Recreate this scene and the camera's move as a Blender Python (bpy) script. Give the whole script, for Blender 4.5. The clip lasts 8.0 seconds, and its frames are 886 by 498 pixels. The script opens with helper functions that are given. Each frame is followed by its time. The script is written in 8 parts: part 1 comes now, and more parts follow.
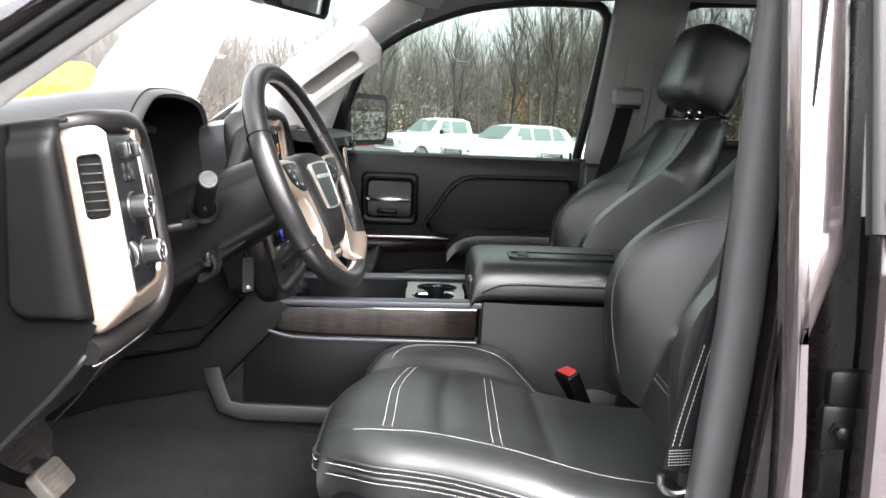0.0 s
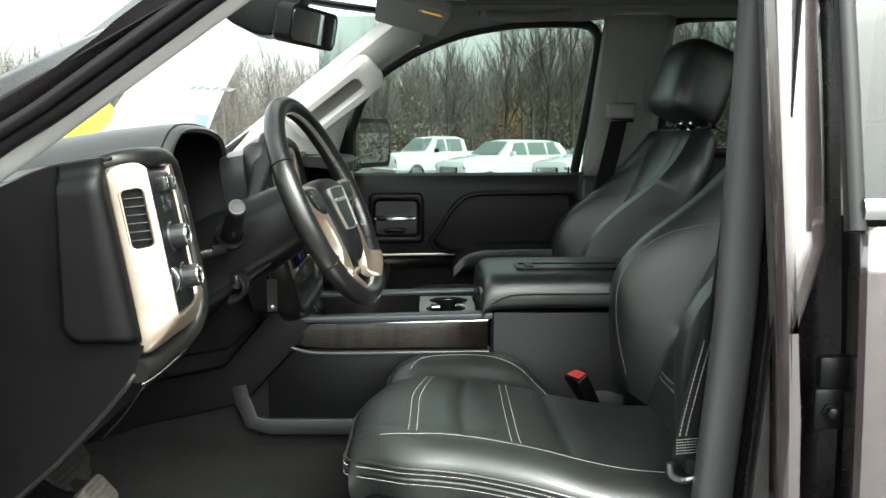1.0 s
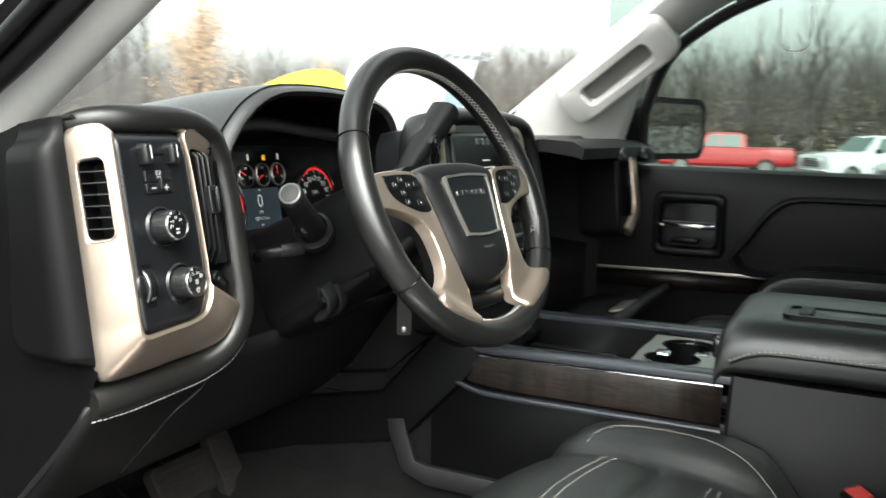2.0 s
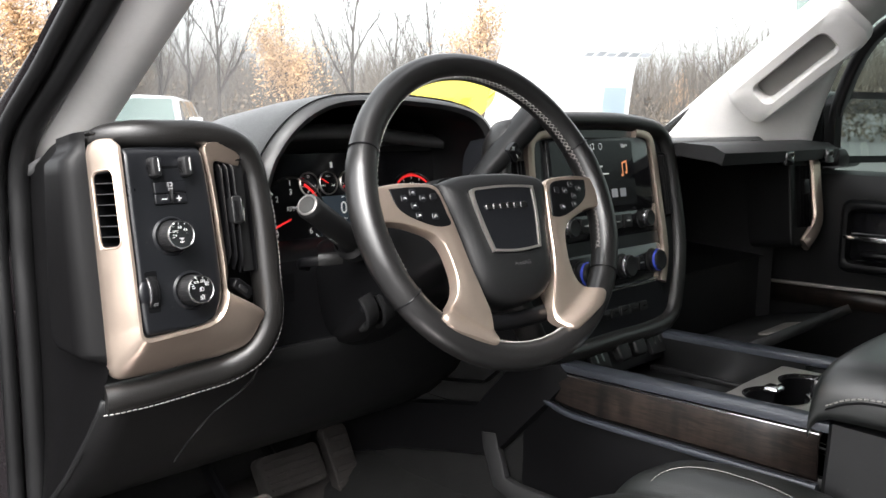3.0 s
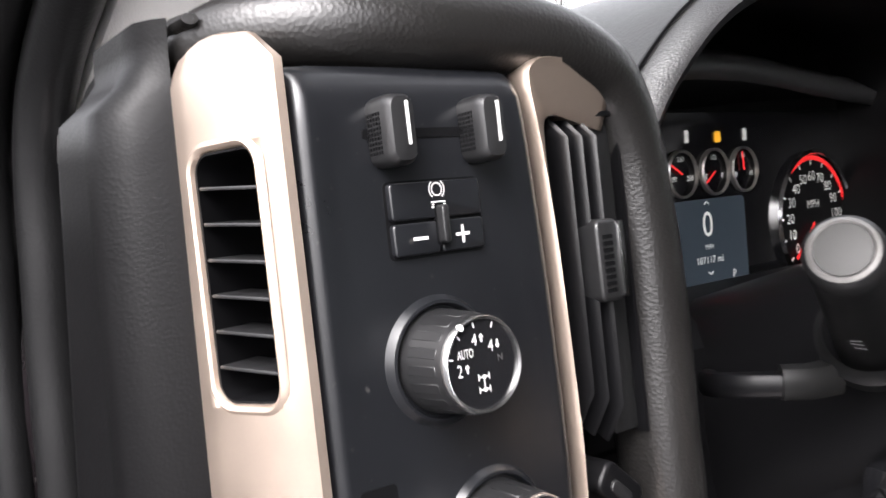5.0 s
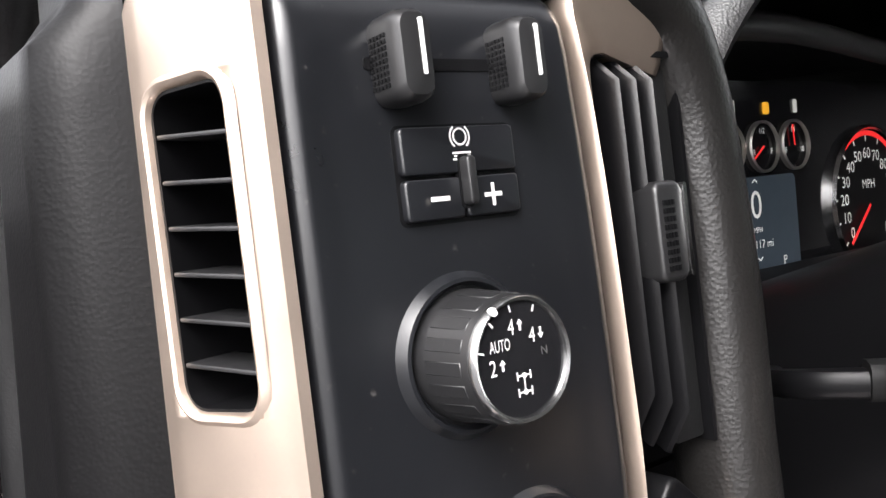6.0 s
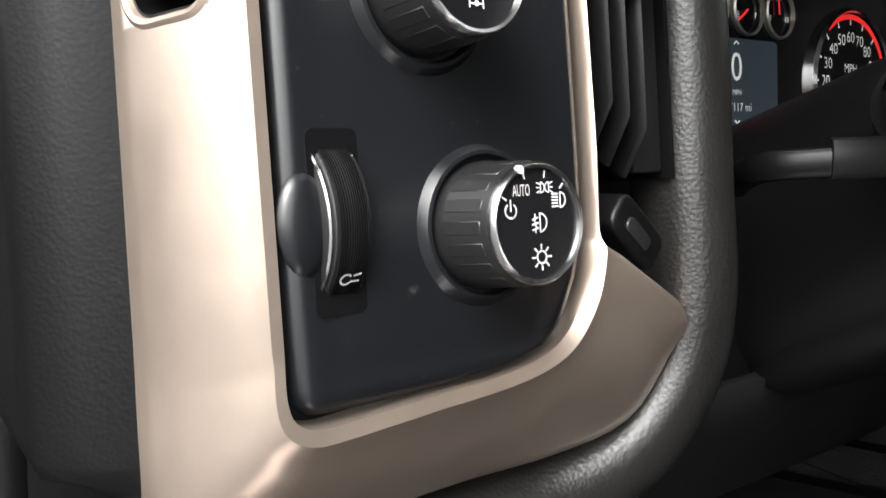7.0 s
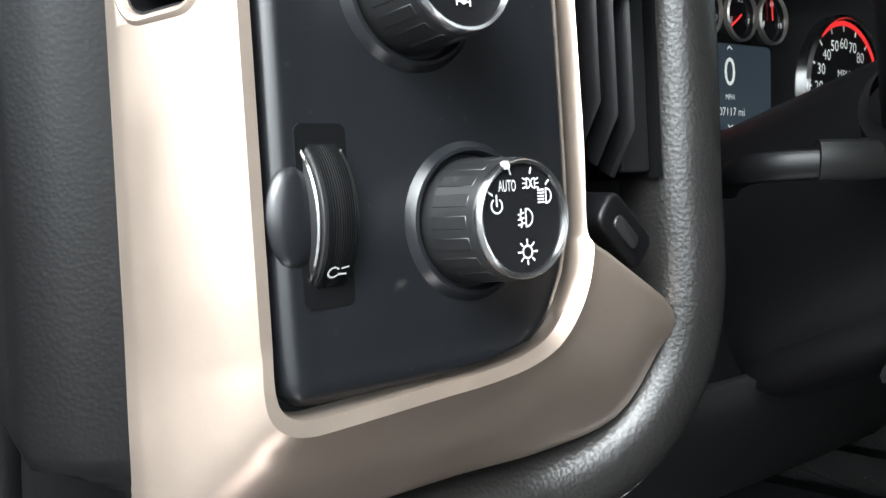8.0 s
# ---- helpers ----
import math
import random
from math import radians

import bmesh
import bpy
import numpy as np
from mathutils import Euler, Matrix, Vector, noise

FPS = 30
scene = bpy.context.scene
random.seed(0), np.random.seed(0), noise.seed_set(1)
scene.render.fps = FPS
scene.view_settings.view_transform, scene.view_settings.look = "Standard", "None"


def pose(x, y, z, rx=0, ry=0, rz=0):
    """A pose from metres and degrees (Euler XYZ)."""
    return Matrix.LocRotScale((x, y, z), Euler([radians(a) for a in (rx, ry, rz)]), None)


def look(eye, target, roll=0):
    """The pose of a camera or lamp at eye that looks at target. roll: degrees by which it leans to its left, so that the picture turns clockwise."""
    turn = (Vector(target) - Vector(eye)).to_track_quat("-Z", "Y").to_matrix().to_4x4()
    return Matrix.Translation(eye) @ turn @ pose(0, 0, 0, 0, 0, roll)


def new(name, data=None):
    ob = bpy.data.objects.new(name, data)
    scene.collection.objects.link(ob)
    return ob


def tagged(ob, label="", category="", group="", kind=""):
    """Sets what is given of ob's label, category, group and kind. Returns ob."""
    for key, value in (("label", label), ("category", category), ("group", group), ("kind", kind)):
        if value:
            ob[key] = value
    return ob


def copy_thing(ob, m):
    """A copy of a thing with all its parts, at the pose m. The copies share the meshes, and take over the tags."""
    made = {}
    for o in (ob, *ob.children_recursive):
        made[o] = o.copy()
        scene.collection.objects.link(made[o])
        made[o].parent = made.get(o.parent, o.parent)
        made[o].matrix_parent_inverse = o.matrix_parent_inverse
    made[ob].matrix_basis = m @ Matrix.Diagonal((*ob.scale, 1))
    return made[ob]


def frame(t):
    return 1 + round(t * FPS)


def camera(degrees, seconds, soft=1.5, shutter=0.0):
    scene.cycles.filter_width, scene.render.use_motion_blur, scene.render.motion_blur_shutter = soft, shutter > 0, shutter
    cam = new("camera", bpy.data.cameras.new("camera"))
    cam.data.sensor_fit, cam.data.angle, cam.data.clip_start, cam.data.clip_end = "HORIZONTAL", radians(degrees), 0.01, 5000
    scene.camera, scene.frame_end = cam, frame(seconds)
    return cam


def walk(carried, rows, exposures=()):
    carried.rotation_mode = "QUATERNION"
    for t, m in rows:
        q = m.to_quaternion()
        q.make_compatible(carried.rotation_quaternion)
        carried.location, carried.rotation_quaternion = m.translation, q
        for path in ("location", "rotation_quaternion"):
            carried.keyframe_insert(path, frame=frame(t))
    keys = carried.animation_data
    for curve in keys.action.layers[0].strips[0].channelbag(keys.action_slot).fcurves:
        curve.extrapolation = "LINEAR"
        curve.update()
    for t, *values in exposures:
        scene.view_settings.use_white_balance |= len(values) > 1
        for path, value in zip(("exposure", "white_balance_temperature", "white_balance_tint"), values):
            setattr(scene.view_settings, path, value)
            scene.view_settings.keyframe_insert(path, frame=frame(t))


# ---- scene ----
cam = camera(53.5, 8.0, shutter=0.3)
PATH = [
    (0, (0.0121, 0.0363, 1.3995), (0.0463, 2.0146, 1.1076), 2.29),
    (0.5, (-0.0224, -0.0679, 1.4120), (0.0536, 1.9142, 1.1565), 0.32),
    (1, (-0.0123, -0.0559, 1.4066), (0.0236, 1.9278, 1.1546), -0.21),
    (1.5, (0.1205, 0.1822, 1.3806), (-0.2035, 2.1381, 1.1172), 0.79),
    (2, (0.2721, 0.4770, 1.3803), (-0.5926, 2.2593, 1.1050), 1.41),
    (2.2, (0.3546, 0.5706, 1.3806), (-0.7151, 2.2417, 1.1293), 0.14),
    (3.3, (0.4790, 0.6792, 1.4084), (-0.9073, 2.0854, 1.0912), 0.84),
    (3.5, (0.4669, 0.6825, 1.4090), (-0.9204, 2.0867, 1.0868), 0.64),
    (4, (0.2862, 0.6883, 1.3807), (-1.1279, 2.0654, 1.0583), 0.19),
    (4.5, (0.0137, 0.8562, 1.3626), (-1.4868, 2.1406, 1.0487), 0.03),
    (4.7, (-0.0688, 0.9156, 1.3616), (-1.6037, 2.1545, 1.0306), 0.16),
    (5.8, (-0.1915, 1.0035, 1.336), (-1.772, 2.184, 1.010), -0.8),
    (6, (-0.1912, 1.0025, 1.337), (-1.771, 2.184, 1.006), -0.9),
    (6.2, (-0.1905, 1.0030, 1.331), (-1.772, 2.184, 1.004), -0.8),
    (6.5, (-0.1848, 1.0022, 1.294), (-1.767, 2.183, 0.973), -0.5),
    (7, (-0.1749, 1.0031, 1.2550), (-1.7273, 2.2009, 0.8669), 2.47),
    (7.5, (-0.1774, 1.0055, 1.2532), (-1.7149, 2.2132, 0.8397), 3.00),
    (8, (-0.1702, 1.0033, 1.2527), (-1.7238, 2.2039, 0.8806), 2.74),
]
EXPOSURES = [(0.0, 2.76, 6500, 12), (0.45, 2.12, 6500, 4), (1.5, 1.97, 6500, -3), (2.2, 1.97, 6500, 5), (3.5, 2.08, 6500, 12), (4.5, 2.2, 6450, 15), (6.0, 2.12, 6500, 13), (6.5, 1.9, 6500, 13), (7.1, 1.86, 6450, 7), (8.0, 2.26, 6050, 4)]
walk(cam, [(t, look(eye, target, roll)) for t, eye, target, roll in PATH], EXPOSURES)

SKY, SUN = 0.22, 0.25
BOW = 0.42
OV = (2.050, 1.412, 0.118, 0.082)
# ---- world, sun, exposure ----
world = bpy.data.worlds.new("overcast_sky")
scene.world = world
world.use_nodes = True
wn = world.node_tree.nodes
wl = world.node_tree.links
sky = wn.new("ShaderNodeTexSky")
sky.sky_type = "NISHITA"
sky.sun_disc = False
sky.sun_elevation = radians(48)
sky.sun_rotation = radians(147)
sky.dust_density = 6.0
sky.air_density = 1.0
hsv = wn.new("ShaderNodeHueSaturation")
hsv.inputs["Saturation"].default_value = 0.12
wl.new(sky.outputs[0], hsv.inputs["Color"])
wl.new(hsv.outputs[0], wn["Background"].inputs["Color"])
wn["Background"].inputs["Strength"].default_value = SKY
sun = new("sun", bpy.data.lights.new("sun", "SUN"))
sun.data.energy = SUN
sun.data.angle = radians(35)
sun.data.color = (1.0, 0.96, 0.91)
sun.matrix_world = look((0, 0, 0), (-0.38, 0.58, -0.72))


# ---- materials ----
def nodes_of(name):
    m = bpy.data.materials.new(name)
    m.use_nodes = True
    return m, m.node_tree.nodes, m.node_tree.links, m.node_tree.nodes["Principled BSDF"]


def mat(name, col, rough=0.5, metal=0.0, var=0.18, vscale=14.0, grain=0.0, gscale=700.0, cells=False, coat=0.0, spec=0.5,
        rvar=0.04, emit=0.0, isl=0.0, dust=0.0):
    """A surface with colour and roughness that vary at two scales, and a fine relief."""
    m, n, l, p = nodes_of(name)
    tc = n.new("ShaderNodeTexCoord")
    big = n.new("ShaderNodeTexNoise")
    big.inputs["Scale"].default_value = vscale
    big.inputs["Detail"].default_value = 6
    l.new(tc.outputs["Object"], big.inputs["Vector"])
    fine = n.new("ShaderNodeTexNoise")
    fine.inputs["Scale"].default_value = vscale * 14
    fine.inputs["Detail"].default_value = 4
    l.new(tc.outputs["Object"], fine.inputs["Vector"])
    add = n.new("ShaderNodeMath")
    add.operation = "MULTIPLY_ADD"
    add.inputs[1].default_value = 0.35
    l.new(fine.outputs["Fac"], add.inputs[0])
    l.new(big.outputs["Fac"], add.inputs[2])
    ramp = n.new("ShaderNodeMapRange")
    ramp.inputs["From Min"].default_value = 0.35
    ramp.inputs["From Max"].default_value = 1.0
    ramp.inputs["To Min"].default_value = 1 - var
    ramp.inputs["To Max"].default_value = 1 + var
    l.new(add.outputs[0], ramp.inputs["Value"])
    mul = n.new("ShaderNodeVectorMath")
    mul.operation = "SCALE"
    mul.inputs[0].default_value = col[:3]
    l.new(ramp.outputs[0], mul.inputs["Scale"])
    colour = mul.outputs[0]
    if isl:
        geo = n.new("ShaderNodeNewGeometry")
        mr = n.new("ShaderNodeMapRange")
        mr.inputs["To Min"].default_value = 1 - isl
        mr.inputs["To Max"].default_value = 1 + isl
        l.new(geo.outputs["Random Per Island"], mr.inputs["Value"])
        m2 = n.new("ShaderNodeVectorMath")
        m2.operation = "SCALE"
        l.new(colour, m2.inputs[0])
        l.new(mr.outputs[0], m2.inputs["Scale"])
        colour = m2.outputs[0]
    if dust:
        speck = n.new("ShaderNodeTexNoise")
        speck.inputs["Scale"].default_value = 260
        speck.inputs["Detail"].default_value = 2
        l.new(tc.outputs["Object"], speck.inputs["Vector"])
        thr = n.new("ShaderNodeMapRange")
        thr.inputs["From Min"].default_value = 0.70
        thr.inputs["From Max"].default_value = 0.80
        thr.inputs["To Max"].default_value = dust
        l.new(speck.outputs["Fac"], thr.inputs["Value"])
        mx = n.new("ShaderNodeMix")
        mx.data_type = "RGBA"
        mx.inputs["B"].default_value = (0.28, 0.26, 0.24, 1)
        l.new(thr.outputs[0], mx.inputs["Factor"])
        l.new(colour, mx.inputs["A"])
        colour = mx.outputs["Result"]
    l.new(colour, p.inputs["Base Color"])
    rr = n.new("ShaderNodeMapRange")
    rr.inputs["From Min"].default_value = 0.3
    rr.inputs["From Max"].default_value = 1.05
    rr.inputs["To Min"].default_value = max(0.02, rough - rvar)
    rr.inputs["To Max"].default_value = min(1.0, rough + rvar)
    l.new(add.outputs[0], rr.inputs["Value"])
    l.new(rr.outputs[0], p.inputs["Roughness"])
    p.inputs["Metallic"].default_value = metal
    p.inputs["Specular IOR Level"].default_value = spec
    p.inputs["Coat Weight"].default_value = coat
    p.inputs["Coat Roughness"].default_value = 0.06
    if grain:
        if cells:
            g = n.new("ShaderNodeTexVoronoi")
            g.feature = "SMOOTH_F1"
            g.inputs["Smoothness"].default_value = 0.6
            g.inputs["Scale"].default_value = gscale
            out = g.outputs["Distance"]
        else:
            g = n.new("ShaderNodeTexNoise")
            g.inputs["Scale"].default_value = gscale
            g.inputs["Detail"].default_value = 3
            out = g.outputs["Fac"]
        l.new(tc.outputs["Object"], g.inputs["Vector"])
        b = n.new("ShaderNodeBump")
        b.inputs["Strength"].default_value = grain
        b.inputs["Distance"].default_value = 0.6 / gscale
        l.new(out, b.inputs["Height"])
        l.new(b.outputs[0], p.inputs["Normal"])
    if emit:
        p.inputs["Emission Color"].default_value = (*col[:3], 1)
        p.inputs["Emission Strength"].default_value = emit
    return m


def glass(name, tint, gloss=0.9, rough=0.0, ior=1.5, haze=0.0, haze_col=(1, 1, 1)):
    m, n, l, p = nodes_of(name)
    n.remove(p)
    tr = n.new("ShaderNodeBsdfTransparent")
    tr.inputs["Color"].default_value = (*tint, 1)
    gl = n.new("ShaderNodeBsdfGlossy")
    gl.inputs["Roughness"].default_value = rough
    gl.inputs["Color"].default_value = (gloss, gloss, gloss, 1)
    fr = n.new("ShaderNodeFresnel")
    fr.inputs["IOR"].default_value = ior
    mx = n.new("ShaderNodeMixShader")
    l.new(fr.outputs[0], mx.inputs["Fac"])
    l.new(tr.outputs[0], mx.inputs[1])
    l.new(gl.outputs[0], mx.inputs[2])
    last = mx.outputs[0]
    if haze:
        df = n.new("ShaderNodeBsdfTranslucent")
        df.inputs["Color"].default_value = (*haze_col, 1)
        tc = n.new("ShaderNodeTexCoord")
        nz = n.new("ShaderNodeTexNoise")
        nz.inputs["Scale"].default_value = 5
        nz.inputs["Detail"].default_value = 8
        l.new(tc.outputs["Object"], nz.inputs["Vector"])
        mr = n.new("ShaderNodeMapRange")
        mr.inputs["To Min"].default_value = haze * 0.4
        mr.inputs["To Max"].default_value = haze * 1.6
        l.new(nz.outputs["Fac"], mr.inputs["Value"])
        m2 = n.new("ShaderNodeMixShader")
        l.new(mr.outputs[0], m2.inputs["Fac"])
        l.new(last, m2.inputs[1])
        l.new(df.outputs[0], m2.inputs[2])
        last = m2.outputs[0]
    l.new(last, n["Material Output"].inputs["Surface"])
    return m


def wood_mat():
    m, n, l, p = nodes_of("dark_wood_veneer")
    tc = n.new("ShaderNodeTexCoord")
    mp = n.new("ShaderNodeMapping")
    mp.inputs["Scale"].default_value = (9, 60, 90)
    l.new(tc.outputs["Object"], mp.inputs["Vector"])
    nz = n.new("ShaderNodeTexNoise")
    nz.inputs["Scale"].default_value = 3
    nz.inputs["Detail"].default_value = 8
    nz.inputs["Distortion"].default_value = 1.2
    l.new(mp.outputs[0], nz.inputs["Vector"])
    mp2 = n.new("ShaderNodeMapping")
    mp2.inputs["Scale"].default_value = (55, 8, 9)
    l.new(tc.outputs["Object"], mp2.inputs["Vector"])
    nz2 = n.new("ShaderNodeTexNoise")
    nz2.inputs["Scale"].default_value = 1.0
    nz2.inputs["Detail"].default_value = 4
    l.new(mp2.outputs[0], nz2.inputs["Vector"])
    mul = n.new("ShaderNodeMath")
    mul.operation = "MULTIPLY"
    l.new(nz.outputs["Fac"], mul.inputs[0])
    l.new(nz2.outputs["Fac"], mul.inputs[1])
    cr = n.new("ShaderNodeValToRGB")
    cr.color_ramp.elements[0].position = 0.17
    cr.color_ramp.elements[0].color = (0.0040, 0.0032, 0.0030, 1)
    cr.color_ramp.elements[1].position = 0.40
    cr.color_ramp.elements[1].color = (0.024, 0.0165, 0.013, 1)
    l.new(mul.outputs[0], cr.inputs["Fac"])
    l.new(cr.outputs[0], p.inputs["Base Color"])
    p.inputs["Roughness"].default_value = 0.38
    p.inputs["Specular IOR Level"].default_value = 0.32
    p.inputs["Coat Weight"].default_value = 0.0
    p.inputs["Coat Roughness"].default_value = 0.1
    return m


def paper_mat(name, col):
    """Thin sheet through which daylight shines."""
    m, n, l, p = nodes_of(name)
    p.inputs["Base Color"].default_value = (*col, 1)
    p.inputs["Roughness"].default_value = 0.6
    tl = n.new("ShaderNodeBsdfTranslucent")
    tl.inputs["Color"].default_value = (*col, 1)
    mx = n.new("ShaderNodeMixShader")
    mx.inputs["Fac"].default_value = 0.6
    l.new(p.outputs[0], mx.inputs[1])
    l.new(tl.outputs[0], mx.inputs[2])
    l.new(mx.outputs[0], n["Material Output"].inputs["Surface"])
    return m


LEATHER = mat("black_seat_leather", (0.0115, 0.0128, 0.0123), 0.36, var=0.2, grain=0.30, gscale=900, cells=True, spec=0.85)
LEATHER_RIM = mat("black_grained_leather", (0.0085, 0.0080, 0.0077), 0.36, var=0.2, grain=0.17, gscale=700, cells=True, dust=0.05, spec=0.42)
WHEEL_LEATHER = mat("worn_wheel_leather", (0.008, 0.0077, 0.0077), 0.31, var=0.25, grain=0.12, gscale=900, cells=True, spec=0.61)
PLASTIC = mat("black_grained_plastic", (0.0075, 0.0076, 0.0079), 0.44, var=0.15, grain=0.08, gscale=1300, cells=True, dust=0.05, spec=0.22)
SOFT = mat("soft_black_plastic", (0.0096, 0.0096, 0.0101), 0.36, var=0.12, grain=0.05, gscale=3000, dust=0.10, spec=0.52)
PLASTIC_DK = mat("black_plastic", (0.0030, 0.0030, 0.0034), 0.36, var=0.2, grain=0.10, gscale=1500, spec=0.20)
SATIN = mat("satin_black_panel", (0.0054, 0.0058, 0.007), 0.30, var=0.2, grain=0.04, gscale=2600, dust=0.08, spec=0.49)
GLOSS = mat("gloss_black", (0.0064, 0.0064, 0.0072), 0.12, var=0.1)
CHAMP = mat("champagne_satin_metal", (0.54, 0.44, 0.365), 0.38, metal=0.9, var=0.06, vscale=60, grain=0.05, gscale=2500, rvar=0.05, dust=0.10)
CHROME = mat("chrome", (0.78, 0.78, 0.78), 0.18, metal=1.0, var=0.05)
KNOBRING = mat("dull_chrome_ring", (0.46, 0.46, 0.46), 0.24, metal=1.0, var=0.08)
ALU = mat("brushed_aluminium", (0.52, 0.495, 0.46), 0.32, metal=0.9, var=0.1)
BLUEGREY = mat("gloss_slate_trim", (0.030, 0.034, 0.042), 0.30, var=0.1, coat=0.3)
WOOD = wood_mat()
GREYTRIM = mat("light_grey_trim", (0.60, 0.585, 0.57), 0.62, var=0.08, grain=0.3, gscale=900, cells=True)
# Blacks of dashboard top and hood lifted to carry the sky's grazing sheen.
DASHTOP = mat("grained_top_sky_sheen", (0.050, 0.050, 0.051), 0.40, var=0.12, grain=0.15, gscale=1100, cells=True, spec=1.00)
HOOD = mat("padded_hood_leather", (0.0150, 0.0148, 0.0150), 0.36, var=0.15, grain=0.3, gscale=900, cells=True, spec=0.75)
# Shaded copy of the light grey trim: less light, put into its colour.
GREYTRIM_SHADE = mat("light_grey_trim_in_shade", (0.224, 0.2192, 0.2144), 0.62, var=0.08, grain=0.3, gscale=900, cells=True)
HEADLINER = mat("grey_headliner_fabric", (0.208, 0.2, 0.192), 0.95, var=0.10, grain=0.5, gscale=700)
CARPET = mat("black_carpet", (0.0077, 0.0077, 0.0077), 0.95, var=0.35, vscale=20, grain=0.8, gscale=500, dust=0.15, spec=0.12)
MATRUB = mat("dusty_rubber_mat", (0.022, 0.020, 0.019), 0.75, var=0.45, vscale=9, grain=0.3, gscale=400, dust=0.4, spec=0.12)
# Seal rubber lightened for the daylight on it; a strap shares this grey.
GREYSEAL = mat("rubber_lit_grey", (0.046, 0.046, 0.047), 0.50, var=0.15, grain=0.2, gscale=600, spec=0.4)
RIDGE = mat("grey_moulded_plastic", (0.014, 0.014, 0.0145), 0.50, var=0.15, grain=0.2, gscale=900, spec=0.3)
ENDCAP = mat("grained_end_panel", (0.0026, 0.0025, 0.0027), 0.38, var=0.15, grain=0.09, gscale=800, cells=True, dust=0.03, spec=0.13)
RUBBER = mat("black_rubber_seal", (0.0042, 0.0042, 0.0044), 0.38, var=0.2, grain=0.2, gscale=600, spec=0.28)
PAINT = mat("dark_brown_metallic_paint", (0.15, 0.125, 0.127), 0.24, metal=0.7, var=0.15, vscale=40, coat=1.0, dust=0.05)
PAINT.node_tree.nodes["Principled BSDF"].inputs["Coat IOR"].default_value = 2.0
# Dull jamb paint, taken near black for the shade the jambs lie in.
JAMB = mat("dull_jamb_paint_shaded", (0.0052, 0.0040, 0.0046), 0.27, metal=0.0, var=0.2, vscale=20, coat=0.08, dust=0.12, spec=0.20)
BELT = mat("black_seat_belt_webbing", (0.0072, 0.0067, 0.008), 0.7, var=0.2, grain=0.4, gscale=450, spec=0.12)
THREAD = mat("grey_white_thread", (0.26, 0.25, 0.235), 0.8, var=0.1)
WHITE = mat("white_print", (0.50, 0.50, 0.49), 0.5, var=0.03)
DIMPRINT = mat("unlit_grey_print", (0.05, 0.05, 0.05), 0.5, var=0.03)
GREYPRINT = mat("grey_print", (0.352, 0.352, 0.344), 0.5, var=0.03)
RED = mat("red_plastic", (0.40, 0.035, 0.03), 0.5, var=0.1)
REDLIT = mat("lit_red_marking", (0.85, 0.03, 0.03), 0.5, var=0.0, emit=0.144)
WHITELIT = mat("lit_white_marking", (0.75, 0.76, 0.72), 0.5, var=0.0, emit=0.056)
AMBER = mat("lit_amber_sign", (0.85, 0.42, 0.03), 0.5, var=0.0, emit=0.128)
LCD = mat("lit_slate_display", (0.0288, 0.0384, 0.048), 0.25, var=0.1, emit=0.10)
SCREEN = mat("dark_touch_screen", (0.0064, 0.0067, 0.008), 0.10, var=0.05, spec=0.17)
BLUELIT = mat("lit_blue_ring", (0.032, 0.056, 0.384), 0.4, var=0.0, emit=0.012)
PAPER = paper_mat("white_paper", (0.92, 0.92, 0.90))
YELLOW = paper_mat("yellow_vinyl", (0.92, 0.77, 0.14))
GREYINK = paper_mat("grey_ink", (0.50, 0.52, 0.55))
BLUEINK = paper_mat("pale_blue_ink", (0.62, 0.74, 0.86))
STEEL = mat("worn_steel", (0.35, 0.34, 0.33), 0.35, metal=1.0, var=0.3)
PEDAL = mat("worn_pedal_rubber", (0.072, 0.064, 0.056), 0.75, var=0.5, vscale=50, grain=0.5, gscale=300)
# The haze share whitens the view through the pane, in place of glare.
SHIELD = glass("windshield_glass", (0.93, 0.95, 0.94), gloss=0.22, haze=0.034)
TINT = glass("tinted_side_glass", (0.36, 0.43, 0.395))
REARTINT = glass("dark_rear_side_glass", (0.19, 0.225, 0.21))
PRIVACY = glass("dark_privacy_glass", (0.10, 0.11, 0.11))
MIRROR = mat("mirror_glass", (0.80, 0.82, 0.82), 0.02, metal=1.0, var=0.0, rvar=0.0)
ASPHALT = mat("grey_asphalt", (0.08, 0.08, 0.0816), 0.9, var=0.25, vscale=0.5, grain=0.6, gscale=60)
BARK = mat("grey_brown_bark", (0.026, 0.022, 0.019), 0.95, var=0.3, vscale=1.2, isl=0.35)
TWIG = mat("bare_twigs", (0.066, 0.056, 0.046), 0.95, var=0.25, vscale=0.7, isl=0.3)
RUST = mat("orange_brown_leaves", (0.40, 0.255, 0.135), 0.9, var=0.3, vscale=1.5, isl=0.35)
BRUSH = mat("dry_brush", (0.0992, 0.0768, 0.0544), 0.95, var=0.3, vscale=0.8, isl=0.35)
CARWHITE = mat("white_car_paint", (0.52, 0.53, 0.54), 0.25, var=0.03, vscale=1, coat=0.6)
CARRED = mat("red_car_paint", (0.352, 0.016, 0.0192), 0.3, var=0.05, vscale=1, coat=0.4)
CARGLASS = mat("dark_car_glass", (0.088, 0.12, 0.112), 0.08, var=0.05, vscale=1, spec=0.58)
TYRE = mat("tyre_rubber", (0.0288, 0.0288, 0.0288), 0.85, var=0.2)
ROOFING = mat("tan_roof_shingles", (0.48, 0.352, 0.256), 0.9, var=0.2, vscale=3)
